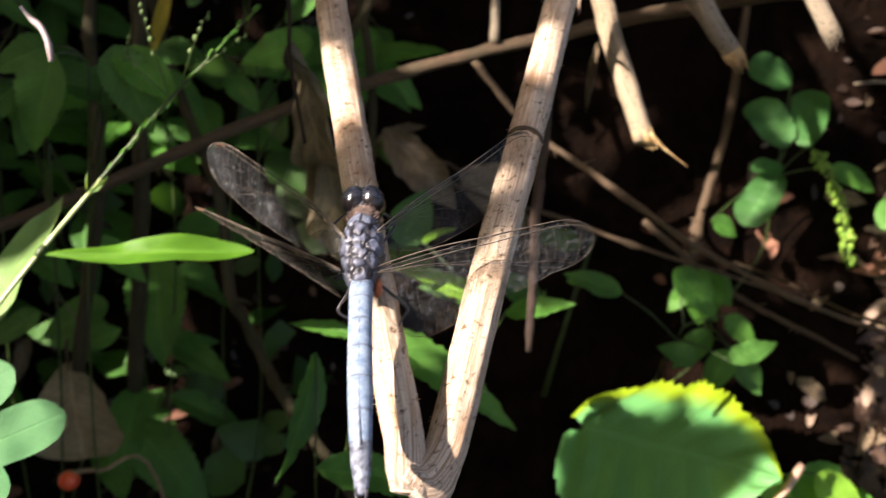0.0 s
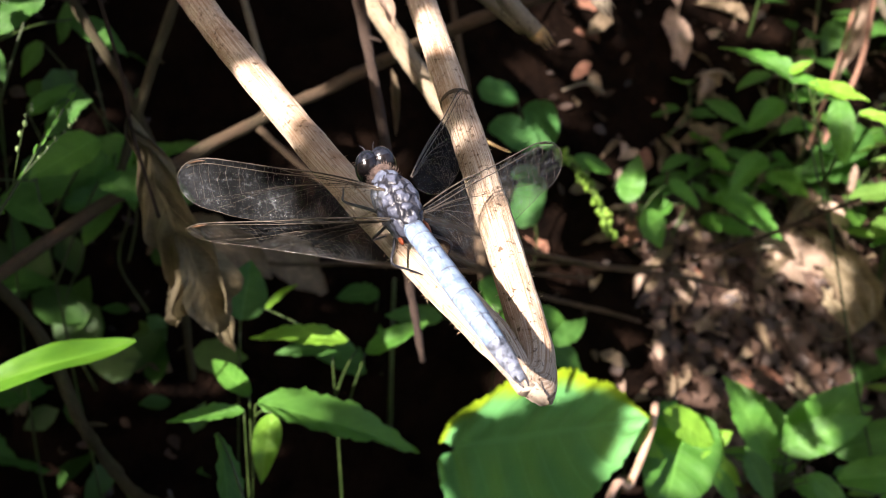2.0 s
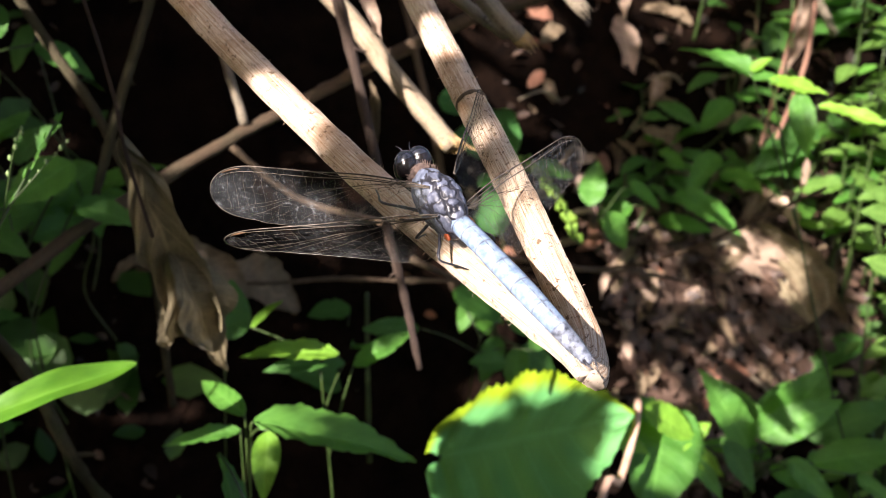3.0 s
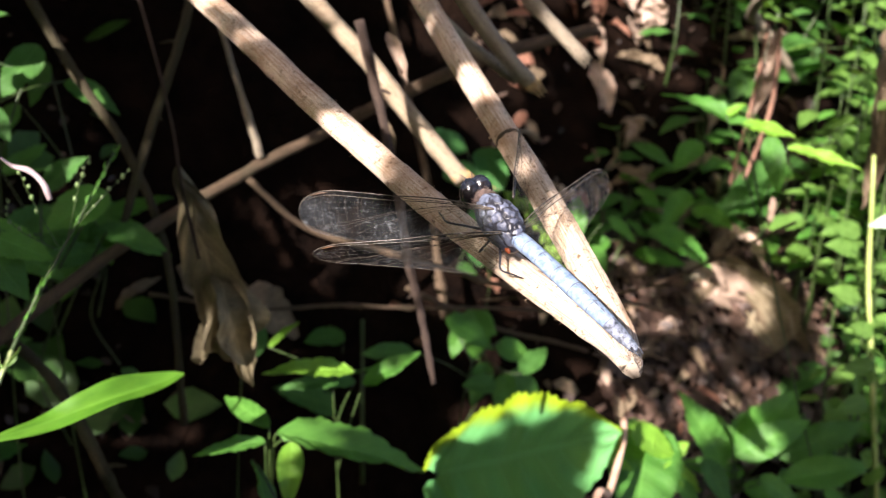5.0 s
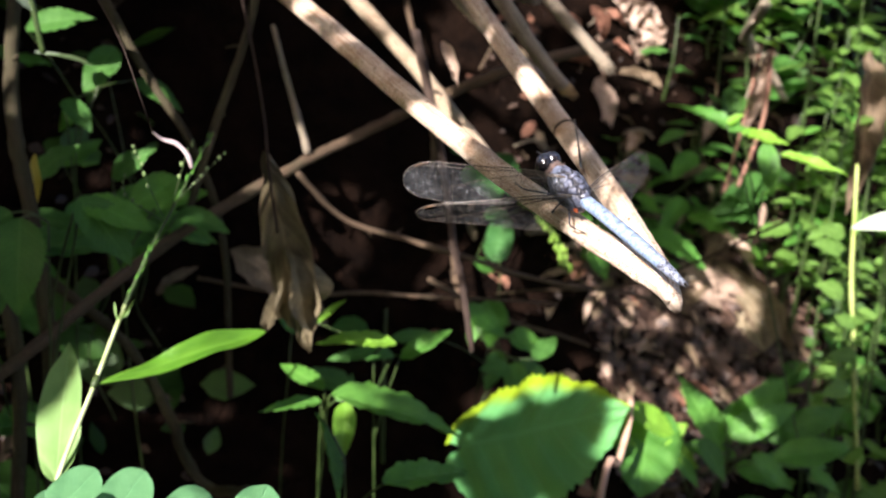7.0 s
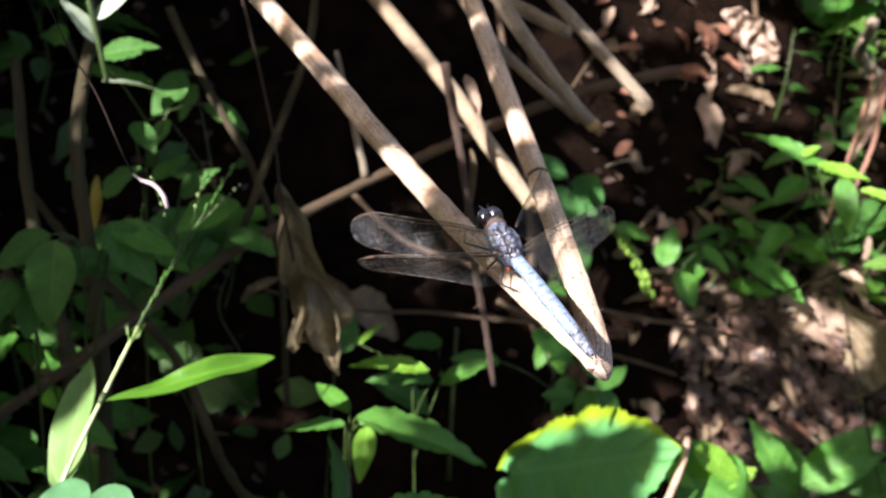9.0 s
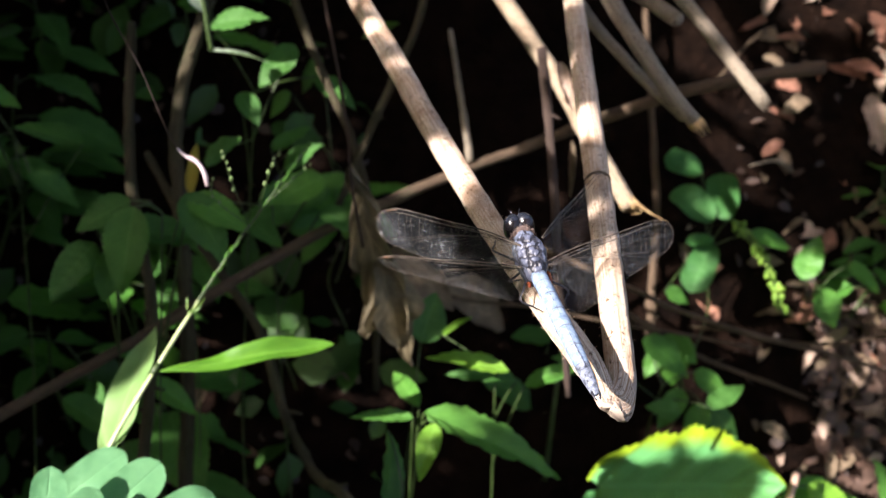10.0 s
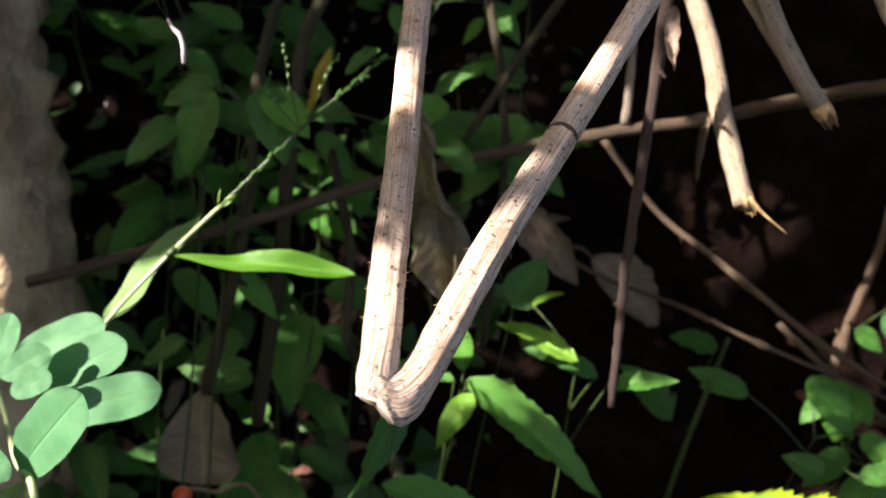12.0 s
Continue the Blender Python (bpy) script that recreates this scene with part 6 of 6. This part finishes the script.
# ---- leafy undergrowth over the bank ----
def undergrowth(name, x, y, height, count, size, meshes, label, seed, lean=(0, -0.25)):
    """An upright herb rooted in the bank: stem and alternate leaves."""
    r = random.Random(seed)
    foot = Vector((x, y, ground_z(x, y) - 0.3))
    ob = thing(name, foot, label, "plant", "undergrowth")
    top = foot + Vector((lean[0] * height + r.uniform(-1.5, 1.5), lean[1] * height + r.uniform(-1, 1), height))
    stem = spline([foot, foot.lerp(top, 0.5) + Vector((r.uniform(-0.8, 0.8), r.uniform(-0.6, 0.6), 0)), top], 8)
    bm = bmesh.new()
    tube(bm, stem, lambda t: 0.11 - 0.07 * t, 6, 0, 0, 0.1)
    part("stem", bm, GREEN_STEM, ob)
    for k in range(count):
        f = 0.25 + 0.75 * (k + 0.5) / count
        i = min(len(stem) - 1, int(f * len(stem)))
        a = k * 2.4 + r.uniform(-0.5, 0.5)
        p = stem[i]
        out = Vector((math.cos(a), math.sin(a) * 0.8 - 0.25, r.uniform(0.0, 0.5)))
        b = p + out * size * 0.3
        bm = bmesh.new()
        tube(bm, [p, p.lerp(b, 0.5) + Vector((0, 0, 0.05)), b], 0.035, 5)
        part("petiole", bm, GREEN_STEM, ob)
        ln = size * r.uniform(0.7, 1.15)
        t = b + out.normalized() * ln + Vector((0, 0, -0.35 * ln))
        face = Vector((r.uniform(-0.35, 0.35), -0.45 + r.uniform(-0.3, 0.3), 0.85))
        leaf(ob, r.choice(meshes), b, t, face, r.uniform(0.8, 1.2))
    return ob


rnd = random.Random(31)
for k in range(105):
    x, y = rnd.uniform(-36, 42), rnd.uniform(28, 60)
    # no weeds under the canes, so the near-black soil reads as shade
    if -11 < x < 33 and 29 < y < 56 and (x < 18 or rnd.random() < 0.85):
        continue
    kind = rnd.choice((DARK_SET, DARK_SET, DARK_SET, MID_SET, TOOTHED_SET))
    undergrowth("weed", x, y, rnd.uniform(3.0, 8.0), rnd.randint(4, 6), rnd.uniform(2.8, 5.2), kind, "leafy green weed in the shade of the bank", k)
for k in range(11):
    x, y = rnd.uniform(24, 34), rnd.uniform(37.5, 44)
    undergrowth("weed", x, y, rnd.uniform(2.5, 6), rnd.randint(4, 6), rnd.uniform(2.0, 3.4), DARK_SET if k % 4 else MID_SET, "leafy green weed in the shade of the bank", 560 + k)
for k in range(40):
    x, y = rnd.uniform(33, 52), rnd.uniform(20, 46)
    undergrowth("bush_shoot", x, y, rnd.uniform(16, 40) - 0.5 * (y - 20), rnd.randint(16, 24), rnd.uniform(1.2, 2.6), SMALL_SET if k % 3 else MID_SET, "sunlit bushy shoot with small bright leaves", 400 + k, (-0.08, -0.1))
for k in range(18):
    x, y = rnd.uniform(36, 50), rnd.uniform(30, 46)
    undergrowth("bush_shoot", x, y, rnd.uniform(14, 30), rnd.randint(18, 26), rnd.uniform(1.4, 2.8), SMALL_SET if k % 3 else MID_SET, "sunlit bushy shoot with small bright leaves", 700 + k, (-0.08, -0.1))
for k in range(46):
    x, y = rnd.uniform(27, 42), rnd.uniform(40, 58)
    if x < 34 and y < 50:
        continue
    undergrowth("weed", x, y, rnd.uniform(3, 8), rnd.randint(6, 9), rnd.uniform(1.8, 3.4), DARK_SET if k % 3 else MID_SET, "leafy green weed in the shade of the bank", 520 + k)
for k in range(16):
    x, y = rnd.uniform(27, 36), rnd.uniform(50, 58)
    undergrowth("bush_shoot", x, y, rnd.uniform(5, 9), rnd.randint(9, 13), rnd.uniform(1.4, 2.8), MID_SET if k % 2 else SMALL_SET, "leafy shoot above the litter", 450 + k)
# a tall yellow-green shoot with dense small leaves at the bush's edge
for k, (x, y) in enumerate(((30.5, 27.0), (32.0, 26.0), (33.5, 28.5), (31.0, 24.5), (29.5, 25.5))):
    undergrowth("bush_shoot", x, y, 30 + 3 * k, 26, 1.3, SMALL_SET, "tall yellow-green shoot with dense small leaves", 480 + k, (-0.02, -0.02))


# ---- an unseen shrub, added so that its crown filters the sun ----
SPOTS = (
    # folded stem and dragonfly
    ((-0.55, 7.5, 46.9), 0.55), ((-0.85, 8.3, 47.2), 0.5), ((-1.1, 9.1, 47.5), 0.45), ((-0.25, 8.1, 46.8), 0.5), ((-0.1, 9.0, 47.3), 0.45), ((0.0, 9.9, 47.9), 0.35), ((-1.15, 6.9, 47.3), 0.4), ((-1.4, 7.9, 47.8), 0.4),
    ((-1.55, 9.0, 48.3), 0.35), ((-1.6, 9.7, 48.8), 0.3), ((-2.35, 12.9, 49.2), 0.36), ((-2.62, 13.7, 49.6), 0.36), ((-3.25, 15.5, 50.55), 0.18), ((-3.6, 16.5, 51.1), 0.16), ((-4.0, 17.8, 51.8), 0.18), ((-4.6, 19.5, 52.7), 0.18),
)
SPOTS_MORE = (
    ((0.45, 13.9, 50.0), 0.32), ((0.58, 14.6, 50.35), 0.32), ((0.25, 11.7, 48.9), 0.25), ((0.95, 16.6, 51.4), 0.18), ((1.3, 19.2, 52.8), 0.25),
)
SPOTS_WING = (
    ((-0.45, 11.0, 49.1), 0.4), ((0.2, 11.85, 49.5), 0.35),
    ((-3.7, 11.6, 48.4), 0.6), ((-3.9, 11.2, 48.0), 0.4), ((1.0, 10.6, 48.8), 0.45), ((0.1, 12.1, 49.3), 0.3), ((-2.6, 10.5, 48.4), 0.3),
)
SPOTS_FAR = (
    # canes, grass, leaves and litter that catch the sun
    ((2.6, 24.4, 49.8), 0.6), ((1.0, 26.5, 52.4), 0.6), ((-9.8, 18.1, 42.2), 0.9), ((-9.0, 19.0, 43.5), 0.7), ((-10.5, 17.8, 41.4), 0.9), ((-7.5, 18.7, 42.6), 0.9), ((-5.6, 19.2, 42.7), 0.8), ((-6.5, 21.0, 47.2), 0.6),
    ((-9.6, 15.0, 41.0), 0.9),  ((-8.3, 14.3, 40.7), 0.5), ((-7.9, 11.1, 41.6), 0.8), ((-10.8, 15.4, 40.8), 0.6), ((-7.9, 15.0, 48.6), 0.5), ((-8.4, 30.2, 50.2), 1.3), ((-9.5, 28.9, 52.0), 1.2), 
    ((8.4, 28.0, 34.7), 0.75), ((9.1, 27.9, 35.2), 0.85), ((9.8, 27.5, 35.6), 0.85), ((10.4, 26.9, 36.0), 0.75), ((10.8, 26.2, 36.2), 0.65), ((-27.4, 27.5, 37.0), 1.9), ((-28.8, 28.8, 43.0), 1.2), ((-26.0, 27.0, 32.0), 1.5), ((-29.2, 29.8, 47.0), 1.1), ((-30.2, 30.4, 51.0), 1.1), ((0.0, 23.5, 40.7), 0.7), ((-1.6, 21.0, 38.5), 0.4), ((17.5, 22.0, 48.0), 0.9), ((19.0, 21.0, 47.5), 0.8), ((11.6, 35.6, 37.4), 0.35),
)
SPOTS_BANK = (
    ((24.16, 22.59, 45.99), 2.2), ((23.75, 21.89, 43.59), 2.2), ((23.57, 21.14, 40.68), 2.0), ((22.04, 24.00, 46.65), 1.4), ((22.49, 25.83, 47.71), 1.4), ((30.71, 30.78, 48.26), 1.2),
    ((28.8, 43.0, 52.6), 2.1), ((29.8, 42.8, 51.8), 1.2), ((31.0, 47.0, 49.8), 1.0), ((31.6, 34.9, 34.8), 1.3), ((30.0, 36.5, 36.5), 0.6), ((27.4, 37.0, 31.5), 0.6), ((13.0, 22.5, 35.8), 0.9), ((30.5, 35.0, 51.0), 0.9),
    ((36.0, 28.0, 48.0), 2.6), ((42.0, 38.0, 50.0), 3.0), ((40.0, 41.0, 52.0), 2.5), ((38.0, 43.0, 55.0), 2.5), ((44.0, 36.0, 42.0), 2.5), ((40.0, 30.0, 42.0), 2.8), ((35.0, 30.0, 36.0), 2.0), ((38.0, 24.0, 52.0), 2.6), ((31.0, 26.0, 42.0), 1.3), ((31.5, 26.0, 50.0), 1.3), ((11.0, 32.2, 37.5), 0.4), ((13.4, 31.0, 36.6), 0.35), ((20.0, 26.5, 34.5), 1.2), ((23.0, 26.5, 35.0), 1.0), ((15.0, 23.0, 36.0), 0.8), ((1.2, 28.5, 47.0), 0.6), ((0.1, 30.1, 46.0), 0.7), ((1.5, 30.5, 46.5), 0.6), ((-1.0, 29.8, 45.5), 0.6), ((1.6, 30.6, 44.3), 0.4), ((3.4, 30.6, 43.2), 0.4), ((5.2, 29.6, 42.5), 0.35), ((5.5, 29.4, 42.3), 0.3), ((7.3, 32.4, 39.0), 0.35),
)

# the round leaflets and one low leaf lie open to the sun
OPEN = (
    ((-9.2, 15.1, 41.1), 0.7), ((-8.7, 14.05, 40.4), 0.7), ((-8.05, 11.1, 41.3), 0.7), ((-7.7, 11.0, 42.0), 0.6), ((-10.5, 13.7, 41.0), 0.6), ((-9.3, 10.7, 40.8), 0.5), ((14.6, 23.8, 33.2), 1.0), ((15.2, 24.6, 33.7), 0.8),
)

# where added crown leaves keep leaves, twigs and weeds in shade
SHADED = (
    ((28.3, 25.0, 49.5), 1.0), ((27.6, 24.2, 46.5), 1.1),
    ((29.0, 40.5, 44.0), 1.8), ((26.5, 41.0, 45.5), 1.5), ((31.0, 39.0, 41.5), 1.5),
    ((8.6, 27.9, 41.4), 0.8), ((11.0, 27.5, 40.7), 0.9), ((13.5, 27.3, 40.0), 0.9), ((16.0, 27.4, 39.5), 0.9), ((10.5, 34.1, 38.1), 0.7), ((13.5, 34.4, 36.5), 0.8), ((16.5, 35.0, 35.1), 0.9),
    ((7.47, 25.94, 34.03), 1.1), ((8.37, 24.78, 34.61), 1.3), ((9.39, 23.77, 35.24), 1.2), ((10.52, 22.92, 35.93), 0.8), ((7.12, 23.73, 33.98), 1.3), ((8.51, 22.63, 34.82), 1.2), ((6.34, 25.04, 33.46), 1.0), ((-2.88, 18.78, 39.04), 0.9), ((-2.76, 17.66, 38.28), 0.9),
)


E1 = SUN.orthogonal().normalized()
E2 = SUN.cross(E1)


def flat(p):
    """A point's place across the sun's rays."""
    return Vector(p).dot(E1), Vector(p).dot(E2)


def sun_gaps():
    """Where the foliage lets the sun through: centres across the rays, and radii."""
    r = random.Random(2)
    holes = [(*flat(p), s) for group in (SPOTS, SPOTS_MORE, SPOTS_WING, SPOTS_FAR, SPOTS_BANK, OPEN) for p, s in group]
    for cx, cy, spread, count in ((23.0, 47.5, 1.8, 9), (26.5, 51.5, 2.4, 8), (20.5, 37.5, 3.0, 8), (29.0, 36.5, 3.0, 8), (13.0, 36.0, 2.0, 3), (35.0, 36.0, 3.5, 5), (21.0, 43.0, 3.0, 5), (26.0, 46.0, 3.5, 7), (23.5, 35.0, 2.2, 10)):
        for k in range(count):
            x, y = r.gauss(cx, spread), r.gauss(cy, spread)
            holes.append((*flat((x, y, ground_z(x, y) + 0.9)), r.uniform(0.35, 0.9)))
    for k in range(9):
        x, y = r.uniform(-22, -1), r.uniform(22, 46)
        holes.append((*flat((x, y, ground_z(x, y) + r.uniform(0, 7))), r.uniform(0.15, 0.45)))
    return tuple(np.array(q) for q in zip(*holes))


GAPS = sun_gaps()


def build_crown():
    """Unseen leaf layers added between sun and bank, with gaps at the lit spots."""
    r = random.Random(4)
    e1, e2 = E1, E2
    clear = [(*flat(p), s) for p, s in OPEN]
    lit = [(*flat(p), s) for p, s in SPOTS + SPOTS_WING + OPEN]
    covers = lambda p: any((p.dot(e1) - a) ** 2 + (p.dot(e2) - b) ** 2 < (s + 0.2) ** 2 for a, b, s in clear)
    hx, hy, hr = GAPS
    mid = flat((4, 28, 42))
    verts, faces = [], []
    outline = [(0.0, -1.0), (0.33, -0.55), (0.42, -0.05), (0.28, 0.5), (0.0, 1.0), (-0.28, 0.5), (-0.42, -0.05), (-0.33, -0.55)]
    perch = flat((-1, 13, 49))
    deep = Vector((4, 28, 42)).dot(SUN)
    for k in range(30000):
        if k < 22500:
            # a rounded, uneven crown: wide and thick in the middle, thin at its ragged edge
            size = r.uniform(1.0, 2.6)
            f, g = math.sqrt(r.random()), r.uniform(0, 6.283)
            reach = 1 + 0.16 * math.sin(3 * g + 1) + 0.10 * math.sin(7 * g)
            a, b = mid[0] + 80 * f * reach * math.cos(g), mid[1] + 76 * f * reach * math.sin(g)
            thick = 26 * math.sqrt(max(0.02, 1 - f * f))
            h = 52 + 10 * f * f + abs(r.gauss(0.0, 0.5)) * thick
        else:
            size = r.uniform(0.25, 0.8)
            a, b = r.gauss(perch[0], 9), r.gauss(perch[1], 9)
            h = r.uniform(52, 68)
        c = e1 * a + e2 * b + SUN * (h + deep)
        t = r.uniform(0, 6.283)
        du, dw = (hx - a) * math.cos(t) + (hy - b) * math.sin(t), (hy - b) * math.cos(t) - (hx - a) * math.sin(t)
        if np.any((du / (0.42 * size + hr)) ** 2 + (dw / (1.15 * size + hr)) ** 2 < 1):
            continue
        u = e1 * math.cos(t) + e2 * math.sin(t)
        w = e2 * math.cos(t) - e1 * math.sin(t)
        w = (w + SUN * r.uniform(-0.5, 0.5)).normalized()
        u = (u + SUN * r.uniform(-0.4, 0.4)).normalized()
        i = len(verts)
        verts += [(c + w * (s * size * 1.15) + u * (q * size)) * CM for q, s in outline]
        faces.append(tuple(range(i, i + 8)))
    # sprays of small leaves added to shade parts of the folded stem
    for limb, stretches in ((L_LINE, ((10.0, 12.3), (14.3, 15.2), (15.8, 16.2), (16.9, 17.4), (18.2, 19.2), (20.0, 24.0))), (R_LINE, ((10.9, 11.4), (12.1, 13.6), (15.1, 16.4), (16.9, 18.9), (19.6, 25.0)))):
        line = spline(limb, 40)
        for y0, y1 in stretches:
            for q in line:
                if y0 < q.y < y1:
                    for k in range(2):
                        size = 0.34
                        h = r.uniform(52, 60)
                        p = q + e1 * r.uniform(-0.32, 0.32) + e2 * r.uniform(-0.32, 0.32)
                        if covers(p):
                            continue
                        c = p + SUN * (h + deep - p.dot(SUN))
                        t = r.uniform(0, 6.283)
                        u, w = e1 * math.cos(t) + e2 * math.sin(t), e2 * math.cos(t) - e1 * math.sin(t)
                        i = len(verts)
                        verts += [(c + w * (b * size * 1.15) + u * (a * size)) * CM for a, b in outline]
                        faces.append(tuple(range(i, i + 8)))
    for p, spread in SHADED:
        for k in range(int(75 * spread * spread)):
            size = r.uniform(0.35, 0.6)
            q = Vector(p) + e1 * r.gauss(0, spread * 0.5) + e2 * r.gauss(0, spread * 0.5)
            if any((q.dot(e1) - a) ** 2 + (q.dot(e2) - b) ** 2 < (s + 0.3) ** 2 for a, b, s in lit):
                continue
            c = q + SUN * (r.uniform(52, 60) + deep - q.dot(SUN))
            t = r.uniform(0, 6.283)
            u, w = e1 * math.cos(t) + e2 * math.sin(t), e2 * math.cos(t) - e1 * math.sin(t)
            i = len(verts)
            verts += [(c + w * (b * size * 1.15) + u * (a * size)) * CM for a, b in outline]
            faces.append(tuple(range(i, i + 8)))
    heart = e1 * mid[0] + e2 * mid[1] + SUN * (66 + deep)
    foot = Vector((heart.x - 45, heart.y + 22, ground_z(heart.x - 45, heart.y + 22) - 1))
    tree = thing("shrub", foot, "unseen shrub added to let the sun through in spots", "shrub")
    me = bpy.data.meshes.new("crown")
    me.from_pydata([v - foot * CM for v in verts], [], faces)
    me.materials.append(island_material("crown_leaf", (0.03, 0.09, 0.012), (0.07, 0.17, 0.025), (0.10, 0.26, 0.02), 0.15))
    crown = new("crown", me)
    crown.parent = tree
    tagged(crown, "added crown of many small leaves, out of view", kind="stuff")
    bm = bmesh.new()
    fork = foot + Vector((6, -4, 42))
    tube(bm, spline([foot, foot.lerp(fork, 0.5) + Vector((-2, 1, 0)), fork], 8), lambda t: 1.5 - 0.5 * t, 10, 0, 0, 0.25)
    part("trunk", bm, BARK, tree)
    # limbs are kept only where they leave the gaps open
    limbs = 0
    for k in range(900):
        g, f = r.uniform(0, 6.283), r.uniform(20, 62)
        end = heart + (e1 * math.cos(g) + e2 * math.sin(g)) * f + SUN * r.uniform(-3, 6)
        line = spline([fork, fork.lerp(end, 0.5) + Vector((r.uniform(-9, 9), r.uniform(-9, 9), r.uniform(0, 12))), end], 14)
        if limbs < 7 and all(np.all((hx - q[0]) ** 2 + (hy - q[1]) ** 2 > (hr * 0.8 + 0.5) ** 2) for q in map(flat, line)):
            bm = bmesh.new()
            tube(bm, line, lambda t: 0.55 - 0.42 * t, 7, 0, 0, 0.25)
            part("limb", bm, BARK, tree)
            limbs += 1


build_crown()


# ---- an unseen shrub, added above the bank to darken what lies behind ----
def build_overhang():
    # out of view; its leaves only block the sky above the bank
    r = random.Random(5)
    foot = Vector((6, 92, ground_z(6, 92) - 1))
    tree = thing("shrub", foot, "unseen dense shrub added over the bank to cut sky light", "shrub")
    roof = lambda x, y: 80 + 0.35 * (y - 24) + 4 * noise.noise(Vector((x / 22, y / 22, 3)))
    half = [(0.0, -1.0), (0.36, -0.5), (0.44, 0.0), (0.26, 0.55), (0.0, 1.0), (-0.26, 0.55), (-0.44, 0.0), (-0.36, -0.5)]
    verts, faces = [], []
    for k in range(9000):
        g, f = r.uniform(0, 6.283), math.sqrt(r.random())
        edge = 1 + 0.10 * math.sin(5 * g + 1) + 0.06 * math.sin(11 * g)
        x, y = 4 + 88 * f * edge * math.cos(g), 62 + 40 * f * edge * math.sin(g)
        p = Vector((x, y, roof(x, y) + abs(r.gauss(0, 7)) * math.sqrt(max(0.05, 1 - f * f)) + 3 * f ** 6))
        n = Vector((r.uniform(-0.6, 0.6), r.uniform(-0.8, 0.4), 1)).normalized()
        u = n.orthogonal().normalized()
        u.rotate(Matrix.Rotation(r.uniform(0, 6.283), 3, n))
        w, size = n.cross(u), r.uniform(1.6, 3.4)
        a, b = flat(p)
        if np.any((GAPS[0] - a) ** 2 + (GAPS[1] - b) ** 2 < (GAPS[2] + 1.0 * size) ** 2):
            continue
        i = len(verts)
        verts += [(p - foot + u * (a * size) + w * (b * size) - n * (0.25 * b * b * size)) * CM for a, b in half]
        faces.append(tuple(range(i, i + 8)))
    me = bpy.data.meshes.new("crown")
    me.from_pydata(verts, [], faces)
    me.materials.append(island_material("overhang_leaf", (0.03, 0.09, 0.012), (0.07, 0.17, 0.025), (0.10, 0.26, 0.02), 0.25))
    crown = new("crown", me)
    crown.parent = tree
    tagged(crown, "added crown of many small leaves, out of view", kind="stuff")
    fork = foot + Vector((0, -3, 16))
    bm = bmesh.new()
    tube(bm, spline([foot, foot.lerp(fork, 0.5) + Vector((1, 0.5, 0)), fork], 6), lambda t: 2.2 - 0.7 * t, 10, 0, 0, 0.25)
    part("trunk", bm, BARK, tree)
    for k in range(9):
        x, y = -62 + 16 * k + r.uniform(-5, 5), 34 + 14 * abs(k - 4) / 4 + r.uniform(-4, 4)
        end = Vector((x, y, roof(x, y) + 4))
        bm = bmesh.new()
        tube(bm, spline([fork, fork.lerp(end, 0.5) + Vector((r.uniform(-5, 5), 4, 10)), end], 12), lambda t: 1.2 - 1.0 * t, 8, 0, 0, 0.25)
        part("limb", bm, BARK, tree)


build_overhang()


# ---- movement: the dragonfly sits still, then takes off ----
def motions():
    away = body_pose((-1.48, 8.83, 48.89), (0.93, -0.18, -0.05), (0.23, 0.92, 0.33))
    here = body_pose((-1.42, 8.85, 48.93), (0.93, -0.17, -0.05), (0.21, 0.92, 0.33))
    lift = body_pose((-1.9, 7.6, 52.0), (0.93, -0.22, -0.10), (0.25, 0.88, 0.42))
    gone = body_pose((-2.6, 5.2, 58.5), (0.93, -0.22, -0.10), (0.25, 0.85, 0.46))
    far = body_pose((-5.5, -6.0, 82.0), (0.93, -0.22, -0.10), (0.25, 0.85, 0.46))
    walk(DRAGONFLY, [(0.0, REST), (11.6, REST), (11.7, REST), (11.7667, away), (11.8, here), (11.8334, lift), (11.8667, gone), (12.0, far)])
    for w in DRAGONFLY.children:
        if not w.name.startswith(("fore_wing", "hind_wing")):
            continue
        side = 1 if w.location.x > 0 else -1
        p = w.location.copy()
        turn = lambda deg, sweep: Matrix.Translation(p) @ Euler((0, radians(-side * deg), radians(side * sweep))).to_matrix().to_4x4()
        fore = w.name.startswith("fore")
        up, down = (40, -12) if fore else (-10, 38)
        walk(w, [(0.0, turn(0, 0)), (11.7, turn(0, 0)), (11.7334, turn(up, -14)), (11.7667, turn(down, -20)), (11.8, turn(up * 0.9, -24)), (11.8334, turn(down, -24)), (11.8667, turn(up, -24)), (11.9, turn(down, -24)), (12.0, turn(up, -24))])


motions()
